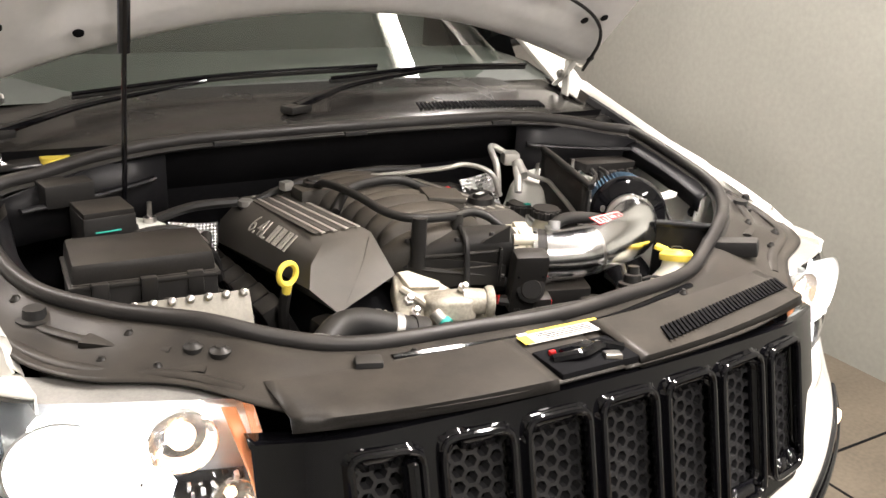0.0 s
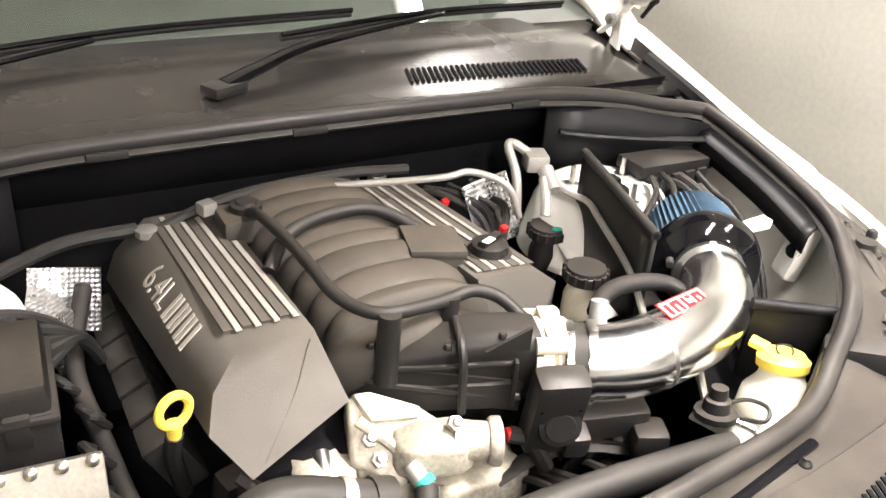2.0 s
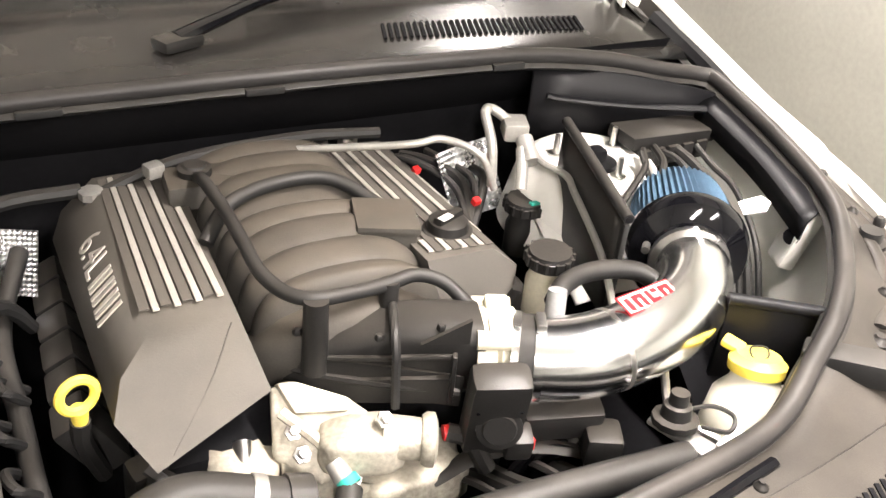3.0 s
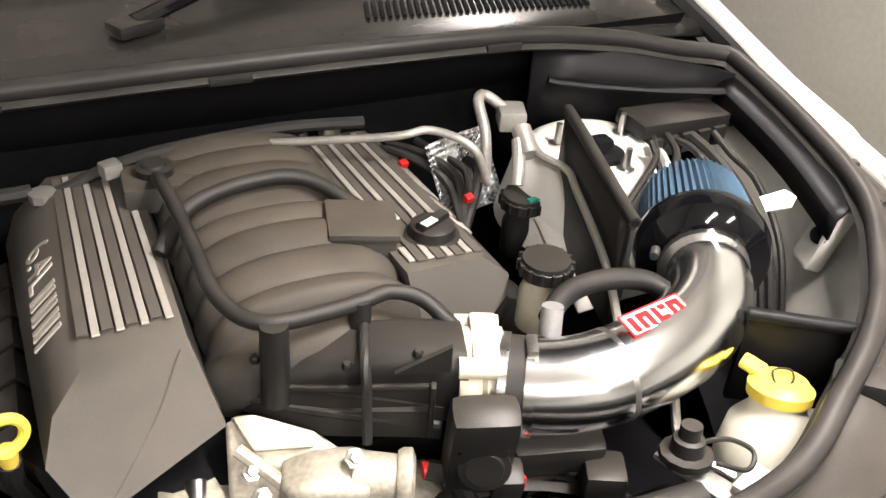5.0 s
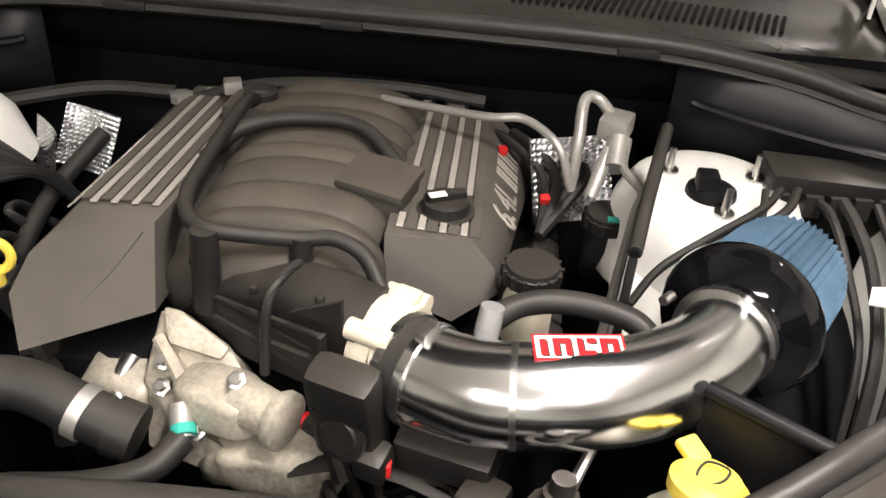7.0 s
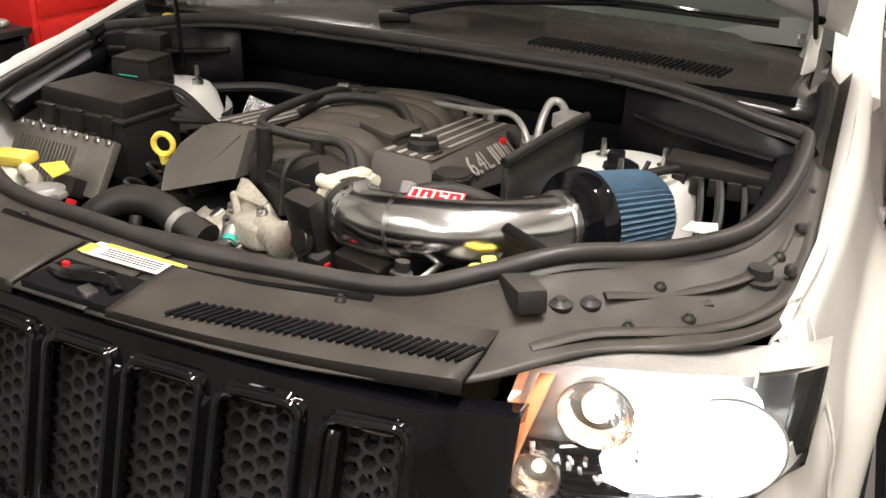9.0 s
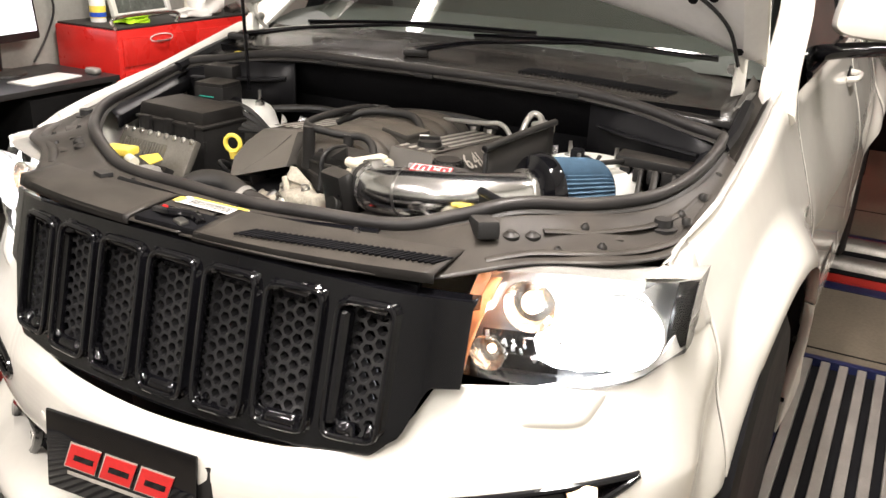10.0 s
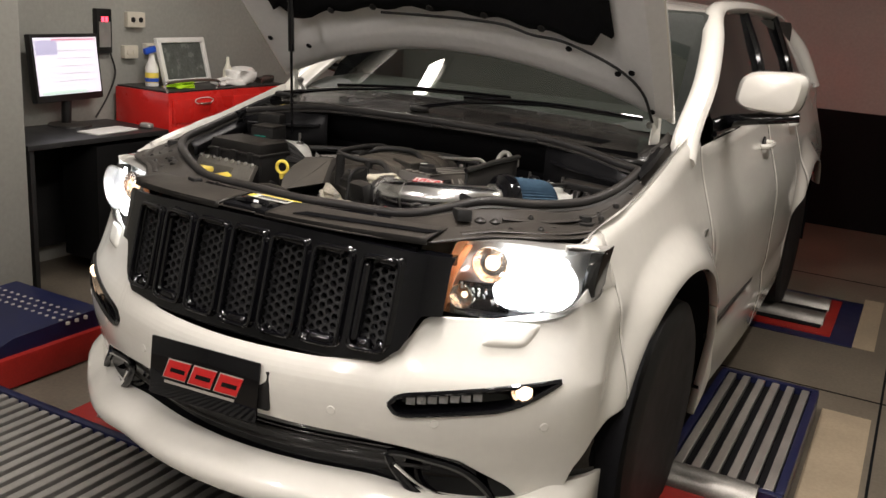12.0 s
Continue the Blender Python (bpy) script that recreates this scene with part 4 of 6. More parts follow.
ring = [Vector(p) for p in SEAL] + [Vector(p) for p in REAR[1:]]
west = [Vector(p) for p in SEAL_WEST] + [Vector(p) for p in REAR[1:]]
ring = ring + [Vector((-p.x, p.y, p.z)) for p in west[-2:0:-1]]
seal = part("bay_seal", tube(B(), [p + Vector((0, 0, 0.004)) for p in ring], 0.0145, 10, 8, True), seal_mat, car, "grey-black rubber bonnet seal")
part("seal_foot", tube(B(), [p + Vector((0, 0, -0.012)) for p in ring], 0.019, 8, 8, True, flat=0.45), rubber, seal)
for x in (-0.34, -0.017, 0.414):
    part("seal_clip", box(B(), (x, 1.094, 1.160), (0.062, 0.012, 0.012), 0.003), rubber, seal)
part("front_trim_bar", tube(B(), [(-0.34, 0.268, 0.999), (-0.1, 0.248, 0.996), (0.1, 0.25, 0.996), (0.34, 0.292, 1.002)], 0.009, 8), gloss_black, car, "shiny black cross-member edge")

part("bulkhead", grid(B(), [[(x, y + 0.02 * x * x, z) for y, z in ((1.125, 1.165), (1.15, 1.10), (1.24, 1.02), (1.26, 0.55))] for x in (-0.8 + 0.1 * k for k in range(17))]), dark, car, "black insulated bulkhead")
part("bay_floor", box(B(), (0, 0.72, 0.53), (1.5, 1.0, 0.03)), dark, car)

# shroud cover, vents, label and latch
part("latch_cover", grid(B(), [[(x, y, z + 0.006 + 0.004 * math.cos(x * 6)) for y, z in ((0.088 + 0.25 * x * x, 0.975), (0.094 + 0.25 * x * x, 0.992), (0.17, 0.999), (0.235 + 0.15 * x * x, 1.0), (0.245 + 0.15 * x * x, 0.99))] for x in (-0.55 + 0.0207 * k for k in range(21))]), shroud, car, "smooth black latch cover", solid=0.006)
vent = part("vent_cover", grid(B(), [[(x, y, z + 0.008) for y, z in ((0.095 + 0.26 * x * x, 0.975), (0.10 + 0.26 * x * x, 0.993), (0.17 + 0.2 * x * x, 0.999), (0.235 + 0.2 * x * x, 1.001), (0.242 + 0.2 * x * x, 0.988))] for x in (0.035 + 0.026 * k for k in range(20))]), shroud, car, "raised black vented cover", solid=0.006)
for k in range(34):
    x = 0.132 + 0.0117 * k
    y = 0.126 + 0.205 * (x - 0.105)
    part("vent_slot", box(B(), (x, y + 0.010, 1.0082), (0.0056, 0.050, 0.003), 0.0, (0, 0, -24)), dark, vent, flat=True)
label_s = part("warning_label", box(B(), (-0.03, 0.226, 1.006), (0.17, 0.04, 0.002), 0, (0, 0, -1)), sticker_white, car, "white and yellow warning label")
part("label_band", box(B(), (-0.02, 0.2425, 1.0075), (0.15, 0.008, 0.001), 0, (0, 0, -1)), yellow, label_s)
part("label_mark", box(B(), (-0.112, 0.222, 1.0075), (0.02, 0.028, 0.001), 0, (0, 0, -1)), yellow, label_s)
for k in range(4):
    part("label_line", box(B(), (-0.03, 0.232 - 0.006 * k, 1.0075), (0.11, 0.0018, 0.001), 0, (0, 0, -1)), plastic, label_s)
latch = part("latch_well", box(B(), (-0.045, 0.145, 0.994), (0.16, 0.085, 0.02), 0.004), dark, car, "dark latch well")
part("latch_bar", tube(B(), [(-0.11, 0.15, 1.004), (-0.06, 0.135, 1.012), (-0.01, 0.15, 1.010), (0.025, 0.135, 1.004)], 0.010, 8), gloss_black, latch, "black latch hardware")
part("latch_plate", box(B(), (-0.05, 0.158, 1.005), (0.07, 0.03, 0.015), 0.004, (0, 0, 10)), gloss_black, latch)
part("latch_lever", box(B(), (-0.012, 0.118, 1.006), (0.03, 0.02, 0.012), 0.003, (0, 0, -20)), steel, latch)
part("release_tip", box(B(), (-0.10, 0.165, 1.008), (0.012, 0.008, 0.008), 0.002), red_mat, latch)

# ---- cowl and wipers ----
cowl = part("cowl", grid(B(), [[(x, y + 0.10 * x * x * (y - 1.12) / 0.3, z - 0.045 * x * x) for y, z in ((1.118, 1.160), (1.135, 1.172), (1.20, 1.186), (1.26, 1.192), (1.30, 1.205), (1.36, 1.212), (1.44, 1.225))] for x in (-0.84 + 0.07 * k for k in range(25))]), cowl_mat, car, "glossy black cowl panel", solid=0.008)
for k in range(34):
    x = 0.235 + 0.0125 * k
    part("cowl_slot", box(B(), (x, 1.228 + 0.02 * x * x, 1.1905 - 0.045 * x * x), (0.0055, 0.062, 0.004), 0, (4, 0, -16)), dark, cowl, flat=True)
for bx, pts, tip in ((-0.12, [(-0.12, 1.224, 1.205), (-0.05, 1.25, 1.222), (0.08, 1.30, 1.243), (0.38, 1.37, 1.262)], [(0.02, 1.335, 1.245), (0.35, 1.375, 1.258), (0.72, 1.43, 1.245)]),
                     (-0.78, [(-0.80, 1.235, 1.185), (-0.72, 1.265, 1.20), (-0.58, 1.32, 1.222), (-0.30, 1.385, 1.25)], [(-0.62, 1.38, 1.225), (-0.25, 1.40, 1.252), (0.19, 1.405, 1.262)])):
    w = part("wiper", tube(B(), pts, lambda t: 0.019 - 0.009 * t, 8, flat=0.6), gloss_black, car, "black wiper arm")
    part("pivot_cap", box(B(), Vector(pts[0]) + Vector((0, 0, -0.004)), (0.075, 0.045, 0.022), 0.009, (0, 0, 25)), plastic, w)
    part("blade", tube(B(), tip, 0.007, 6), rubber, w, "rubber wiper blade")
    part("blade_carrier", tube(B(), [Vector(p) + Vector((0, -0.008, 0.009)) for p in tip], 0.005, 6), gloss_black, w)


# ---- engine ----
def word(name, text, size, m, material, parent):
    c = bpy.data.curves.new(name, "FONT")
    c.body, c.size, c.extrude, c.align_x = text, size, 0.0012, "LEFT"
    t = new("temp_word", c)
    me = bpy.data.meshes.new_from_object(t.evaluated_get(bpy.context.evaluated_depsgraph_get()))
    bpy.data.objects.remove(t)
    me.transform(FIT @ m)
    me.materials.clear()
    me.materials.append(material)
    ob = new(name, me)
    ob.parent = parent
    return ob


AX = -0.03


def valve_cover(s):
    """A long plastic cover; s: side of the engine's middle."""
    def P(dx, y, z):
        return Vector((AX + s * dx, y, z))
    if s < 0:
        a = [P(0.136, 0.702, 1.051), P(0.243, 0.698, 1.045), P(0.281, 0.672, 1.010), P(0.297, 0.640, 0.972), P(0.262, 0.580, 0.940), P(0.116, 0.627, 0.980)]
    else:
        a = [P(0.132, 0.728, 1.051), P(0.238, 0.735, 1.046), P(0.266, 0.712, 1.027), P(0.272, 0.720, 0.985), P(0.220, 0.690, 0.960), P(0.136, 0.690, 1.000)]
    b = [P(0.125, 1.19, 1.002), P(0.248, 1.19, 0.997), P(0.302, 1.19, 0.945), P(0.322, 1.18, 0.90), P(0.235, 1.16, 0.83), P(0.105, 1.18, 0.92)]
    bm = grid(B(), [a, [p.lerp(q, 0.5) for p, q in zip(a, b)], b], True, True)
    bmesh.ops.bevel(bm, geom=[e for e in bm.edges if e.calc_face_angle(0) > 0.3], offset=0.022, segments=4, affect="EDGES", profile=0.6)
    c = part("valve_cover", bm, cover_mat, car, "grey plastic engine cover with silver stripes", angle=50)
    for k in range(4):
        dx = 0.147 + 0.026 * k
        y1 = (1.18 if k else 1.02)
        zz = lambda y: 1.0562 - 0.103 * (y - 0.705) - 0.05 * (dx - 0.13)
        gaps = [(0.738, y1)] if s < 0 else [(0.748, 0.785), (0.860, 1.18)]
        for y0, yy in gaps:
            part("stripe", slab(B(), [(-0.0042, 0), (0.0042, 0), (0.0042, yy - y0), (-0.0042, yy - y0)], 0.0022,
                 Matrix.Translation(P(dx, y0, zz(y0) - 0.0006)) @ Euler((math.atan(-0.110), s * 0.05, 0)).to_matrix().to_4x4(), 0.0006), silver_line, c, "worn silver stripe", flat=True)
        part("stripe_groove", slab(B(), [(-0.0062, 0), (0.0062, 0), (0.0062, 1.18 - 0.745), (-0.0062, 1.18 - 0.745)], 0.0012,
             Matrix.Translation(P(dx + 0.013, 0.745, zz(0.745) - 0.0007)) @ Euler((math.atan(-0.110), s * 0.05, 0)).to_matrix().to_4x4(), 0.0004), cover_mat, c, flat=True)
    # raised writing on the outer slope; the maker's word as plain bars
    y0, step = (1.03, -1) if s < 0 else (0.85, 1)
    foot, head = P(0.309, 0, 0), P(0.257, 0, 0)
    up = Vector((-s * 0.040, 0, 0.037)).normalized()
    read = Vector((0, step, -0.11 * step)).normalized()
    nrm = read.cross(up).normalized()
    up = nrm.cross(read)
    org = P(0.286, y0, 1.004 - 0.108 * (y0 - 0.68)) + nrm * 0.0060
    M = Matrix(((read.x, up.x, nrm.x, org.x), (read.y, up.y, nrm.y, org.y), (read.z, up.z, nrm.z, org.z), (0, 0, 0, 1)))
    word("number_mark", "6.4L", 0.064, M, silver_line, c)
    x = 0.128
    for bars in [((0, 0, 0.008, 0.032), (0.014, 0, 0.008, 0.032))] * 3 + [((0, 0, 0.008, 0.032),)]:
        for bx, bz, w, h in bars:
            part("emblem_bar", slab(B(), [(x + bx, bz * 1.38), (x + bx + w, bz * 1.38), (x + bx + w, (bz + h) * 1.38), (x + bx, (bz + h) * 1.38)], 0.0022, M), silver_line, c, flat=True)
        x += 0.034 if len(bars) > 1 else 0.01
    # ribbed lower side
    for k in range(6):
        y = 0.70 + 0.075 * k
        part("side_rib", box(B(), P(0.322, y + 0.05, 0.865 - 0.08 * (y - 0.7)), (0.05, 0.062, 0.10), 0.008, (0, s * 28, 0)), plastic, c)
    return c


valve_cover(-1)
lc = valve_cover(1)
part("front_seam", tube(B(), [(-0.176, 0.690, 1.045), (-0.215, 0.645, 0.998), (-0.272, 0.592, 0.950)], 0.0012, 6), cover_mat, car)
oil = part("oil_cap", lathe(B(), (0.168, 0.803, 1.032), (0.168, 0.803, 1.064), ((0, 0.037), (0.45, 0.037), (0.5, 0.031), (0.9, 0.029), (1, 0.024)), 24), plastic, lc, "black oil filler cap")
part("cap_grip", box(B(), (0.168, 0.803, 1.066), (0.052, 0.016, 0.014), 0.005, (0, 0, 25)), plastic, car, "black oil-cap grip")
part("cap_print", box(B(), (0.158, 0.792, 1.0737), (0.022, 0.012, 0.001), 0, (0, 0, 25)), sticker_white, car)

# intake manifold: humped runners
rows = []
for i in range(181):
    y = 0.665 + 0.50 * i / 180
    rib = abs(math.sin((y - 0.675) / 0.062 * math.pi)) ** 0.6
    dip = math.exp(-((y - 0.93) / 0.035) ** 2)
    w = 0.118 + 0.014 * rib - 0.02 * sm((0.70 - y) / 0.04)
    top = 1.066 + 0.010 * rib - 0.010 * dip - 0.10 * max(0, y - 0.88) - 0.040 * sm((0.71 - y) / 0.045)
    row = []
    for k in range(25):
        a = math.pi * k / 24
        ca, sa = math.cos(a), math.sin(a)
        row.append((AX + 0.012 - w * (abs(ca) ** 0.8) * (1 if ca > 0 else -1), y, 0.955 + (top - 0.955) * sa ** 0.55))
    rows.append(row)
man = part("intake_manifold", grid(B(), rows, False), manifold, car, "dusty ribbed plastic intake manifold")
part("manifold_front", tube(B(), [(-0.13, 0.71, 0.96), (-0.10, 0.685, 1.00), (-0.02, 0.680, 1.018), (0.05, 0.690, 1.00), (0.08, 0.71, 0.96)], 0.040, 12), manifold, man)
part("vacuum_box", box(B(), (0.080, 0.832, 1.046), (0.086, 0.082, 0.045), 0.010, (0, 4, -14)), manifold, man, "small dusty plastic box")
part("box_lid", box(B(), (0.081, 0.832, 1.066), (0.092, 0.088, 0.014), 0.006, (0, 4, -14)), manifold, man)
rb = part("breather_box", box(B(), (-0.130, 1.068, 1.024), (0.108, 0.095, 0.040), 0.010, (-6, 0, -4)), manifold, car, "dusty breather box with a round cap")
part("breather_cap", lathe(B(), (-0.137, 1.072, 1.042), (-0.137, 1.072, 1.062), ((0, 0.026), (0.7, 0.026), (0.8, 0.018), (1, 0.016)), 18), plastic, rb)
part("sensor_plug", box(B(), (-0.192, 1.11, 1.040), (0.028, 0.024, 0.022), 0.004, (0, 0, 20)), alloy, rb, "pale sensor plug")
hose1 = [(-0.138, 1.045, 1.052), (-0.138, 1.0, 1.070), (-0.134, 0.90, 1.082), (-0.132, 0.80, 1.086), (-0.130, 0.725, 1.086), (-0.112, 0.672, 1.086), (-0.082, 0.650, 1.086), (-0.03, 0.655, 1.080), (0.018, 0.664, 1.076), (0.055, 0.668, 1.078), (0.09, 0.655, 1.068), (0.115, 0.625, 1.045)]
part("breather_hose", tube(B(), hose1, 0.0095, 10), rubber, car, "grey-black breather hose")
part("hose_post", rod(B(), (-0.085, 0.643, 1.09), (-0.088, 0.640, 0.985), 0.0155, 0.017), plastic, car, "hose post")
part("hose_elbow", rod(B(), (0.018, 0.664, 1.080), (0.016, 0.660, 1.03), 0.013), plastic, car)
part("crossing_hose", tube(B(), [(-0.165, 0.88, 1.04), (-0.118, 0.925, 1.070), (-0.04, 0.950, 1.078), (0.04, 0.945, 1.074), (0.105, 0.885, 1.045)], 0.011, 10), rubber, car, "black crossing hose")
part("rear_hose", tube(B(), [(-0.30, 1.14, 0.985), (-0.15, 1.15, 1.03), (0.05, 1.15, 1.045), (0.2, 1.15, 1.035)], 0.010, 8), rubber, car)
part("rear_pipe", tube(B(), [(-0.55, 1.06, 1.0), (-0.42, 1.13, 1.005), (-0.30, 1.15, 1.0)], 0.012, 8), rubber, car)
for p in ((-0.286, 1.136, 1.008), (0.101, 1.19, 1.02), (0.155, 1.185, 1.02)):
    part("cover_stud", lathe(B(), (p[0], p[1], p[2] - 0.03), p, ((0, 0.008), (0.45, 0.008), (0.5, 0.019), (0.92, 0.019), (1, 0.012)), 8), alloy if p[0] < 0 else steel, car, "cover fixing")

# duct, throttle body, intake pipe and filter
secs = []
for c, hw, hh, r in (((-0.105, 0.688, 0.975), 0.034, 0.026, 0), ((-0.05, 0.663, 0.990), 0.040, 0.042, 0), ((0.02, 0.634, 1.004), 0.042, 0.050, 0), ((0.075, 0.608, 1.008), 0.044, 0.052, 0), ((0.112, 0.590, 1.006), 0.049, 0.052, 0)):
    c = Vector(c)
    side = Vector((0.30, 0.95, 0)).normalized()
    row = []
    for k in range(28):
        ca, sa = math.cos(2 * math.pi * k / 28), math.sin(2 * math.pi * k / 28)
        row.append(c + side * (hw * (abs(ca) ** 0.6) * (1 if ca > 0 else -1)) + Vector((0, 0, hh * (abs(sa) ** 0.6) * (1 if sa > 0 else -1))))
    secs.append(row)
duct = part("intake_duct", grid(B(), secs, True, True), plastic, car, "black moulded intake duct")
part("duct_skirt", slab(B(), ((-0.124, 0.662), (-0.10, 0.640), (0.074, 0.556), (0.090, 0.60), (-0.06, 0.69), (-0.11, 0.70)), 0.050, Matrix.Translation((0, 0, 0.930)) @ Euler((radians(2), radians(4), 0)).to_matrix().to_4x4(), 0.007), plastic, duct, "stepped lower half of the duct")
part("duct_panel", slab(B(), ((-0.080, 0.632), (-0.03, 0.602), (0.060, 0.554), (0.085, 0.60), (-0.05, 0.67)), 0.040, Matrix.Translation((0, 0, 0.978)) @ Euler((radians(-3), radians(-6), 0)).to_matrix().to_4x4(), 0.006), plastic, duct)
part("duct_band", tube(B(), [(-0.006, 0.572, 0.955), (-0.005, 0.578, 0.995), (-0.004, 0.583, 1.030), (0.0, 0.600, 1.050), (0.012, 0.635, 1.056), (0.026, 0.672, 1.045)], 0.006, 8), rubber, duct)
part("duct_edge", tube(B(), [(-0.122, 0.664, 0.984), (-0.08, 0.633, 0.980), (-0.02, 0.601, 0.975), (0.03, 0.577, 0.972), (0.074, 0.556, 0.968)], 0.006, 8), plastic, duct)
part("duct_edge", tube(B(), [(-0.078, 0.634, 1.006), (-0.02, 0.602, 1.014), (0.03, 0.579, 1.020), (0.064, 0.562, 1.024)], 0.004, 8), plastic, duct)
part("duct_fin", box(B(), (0.062, 0.556, 0.995), (0.006, 0.012, 0.075), 0.002, (0, 0, -25)), plastic, duct)
part("duct_rib", slab(B(), ((-0.03, -0.005), (0.03, -0.005), (0.03, 0.03)), 0.006, Matrix.Translation((0.055, 0.572, 1.048)) @ Euler((radians(90), 0, radians(-17))).to_matrix().to_4x4()), plastic, duct, flat=True)
axis = Vector((0.055, -0.022, 0.0)).normalized()
TBC = Vector((0.132, 0.580, 1.003))
tb = part("throttle_body", lathe(B(), TBC - axis * 0.028, TBC + axis * 0.022, ((0, 0.054), (0.3, 0.057), (0.5, 0.052), (0.6, 0.058), (1, 0.056)), 20), bone, car, "cream-coloured throttle body")
for a in (40, 130, 220, 310):
    o = Vector((0.37, 0.93, 0)) * (0.058 * math.cos(radians(a))) + Vector((0, 0, 0.058 * math.sin(radians(a))))
    part("flange_lug", rod(B(), TBC + o - axis * 0.03, TBC + o + axis * 0.02, 0.012), bone, tb)
part("flange_rib", box(B(), TBC + Vector((0, 0, 0.052)), (0.03, 0.085, 0.012), 0.004, (0, 0, -22)), bone, tb)
part("actuator_housing", box(B(), (0.099, 0.510, 0.972), (0.076, 0.046, 0.142), 0.015, (12, 0, -18)), plastic, tb, "black actuator housing")
part("actuator_cap", lathe(B(), (0.096, 0.490, 0.962), (0.092, 0.481, 0.964), ((0, 0.029), (0.6, 0.029), (0.7, 0.022), (1, 0.020)), 20), plastic, tb)
part("actuator_seam", box(B(), (0.092, 0.487, 0.990), (0.058, 0.006, 0.006), 0.002, (12, 0, -18)), gloss_black, tb)
part("actuator_plug", box(B(), (0.128, 0.492, 0.925), (0.036, 0.036, 0.040), 0.008, (12, 0, -18)), plastic, tb)
part("red_clip", box(B(), (0.143, 0.486, 0.922), (0.010, 0.012, 0.018), 0.002), red_mat, tb, "red connector clip")
part("red_tab", rod(B(), (0.045, 0.535, 0.928), (0.056, 0.533, 0.928), 0.010), red_mat, tb, "red connector ring")
PIPE = [(0.145, 0.562, 1.003), (0.187, 0.537, 1.005), (0.242, 0.518, 1.013), (0.31, 0.519, 1.019), (0.375, 0.534, 1.021), (0.432, 0.566, 1.021), (0.475, 0.609, 1.019), (0.499, 0.652, 1.016)]
pipe = part("intake_pipe", tube(B(), PIPE, 0.0545, 48, 10), chrome, car, "polished aluminium intake pipe with a red badge")
pp = smooth_path(PIPE, 10)


def band(i, j, r, material, name, label=""):
    return part(name, tube(B(), pp[i:j], r + 0.0015, 32, raw=True), material, pipe, label)


band(0, 9, 0.0550, rubber, "coupler", "black rubber coupler")
band(0, 3, 0.0570, steel, "hose_clamp", "bright hose clamp")
band(6, 9, 0.0570, chrome, "hose_clamp", "bright hose clamp")
part("clamp_screw", box(B(), (0.172, 0.545, 1.062), (0.012, 0.03, 0.012), 0.002, (0, 0, -25)), steel, pipe)
band(23, 25, 0.0535, steel, "pipe_seam")
part("badge_back", slab(B(), ((-0.046, -0.016), (0.046, -0.016), (0.046, 0.016), (-0.046, 0.016)), 0.0012, Matrix.Translation((0.322, 0.531, 1.0745)) @ Euler((radians(11), radians(0), radians(9))).to_matrix().to_4x4()), badge_red, pipe, "red badge ground", flat=True)
BADGE = Matrix.Translation((0.322, 0.531, 1.0745)) @ Euler((radians(11), 0, radians(9))).to_matrix().to_4x4()
part("badge_panel", slab(B(), ((-0.0435, -0.0135), (0.0435, -0.0135), (0.0435, 0.0135), (-0.0435, 0.0135)), 0.0016, BADGE), sticker_white, pipe, "pale badge panel", flat=True)
for x0, x1, y0, y1 in ((-0.039, -0.032, -0.011, 0.009), (-0.026, -0.008, 0.004, 0.010), (-0.026, -0.020, -0.011, 0.004), (-0.014, -0.008, -0.011, 0.004), (-0.002, 0.004, -0.011, 0.010), (0.004, 0.015, -0.011, -0.005), (0.008, 0.017, 0.004, 0.010), (0.021, 0.027, -0.011, 0.010), (0.027, 0.039, 0.004, 0.010), (0.033, 0.039, -0.011, 0.004)):
    part("badge_shade", slab(B(), ((x0 + 0.0015, y0 - 0.0012), (x1 + 0.0015, y0 - 0.0012), (x1 + 0.0015, y1 - 0.0012), (x0 + 0.0015, y1 - 0.0012)), 0.0019, BADGE), plastic, pipe, "black edge of a badge bar", flat=True)
    part("badge_bar", slab(B(), ((x0, y0), (x1, y0), (x1, y1), (x0, y1)), 0.0022, BADGE), badge_red, pipe, "red badge bar", flat=True)
part("breather_pipe", tube(B(), [(0.236, 0.612, 1.030), (0.262, 0.632, 1.038), (0.30, 0.645, 1.040), (0.35, 0.648, 1.036), (0.395, 0.638, 1.028), (0.42, 0.612, 1.015)], 0.014, 12), rubber, car, "black breather pipe")
part("breather_coupling", rod(B(), (0.236, 0.608, 1.054), (0.232, 0.600, 1.020), 0.013, 0.014), mat("grey_plastic", (0.24, 0.24, 0.24), 0.5, 0, 0.15, 14, 0.1, 200), car, "grey plastic hose coupling")
part("pipe_stay", tube(B(), [(0.35, 0.50, 0.975), (0.33, 0.46, 0.955), (0.325, 0.44, 0.95), (0.36, 0.39, 0.94)], 0.006, 8), steel, car, "bright support stay")
FA, FB = Vector((0.499, 0.652, 1.016)), Vector((0.624, 0.840, 1.002))
fd = (FB - FA).normalized()
flt = part("air_filter", lathe(B(), FA - fd * 0.012, FA + fd * 0.05, ((0, 0.057), (0.25, 0.062), (0.35, 0.072), (0.45, 0.088), (0.62, 0.093), (0.8, 0.095), (0.93, 0.093), (1, 0.083)), 48), gloss_black, car, "conical pleated air filter with a black rubber flange")
s1 = fd.orthogonal().normalized()
s2 = fd.cross(s1)
rows = []
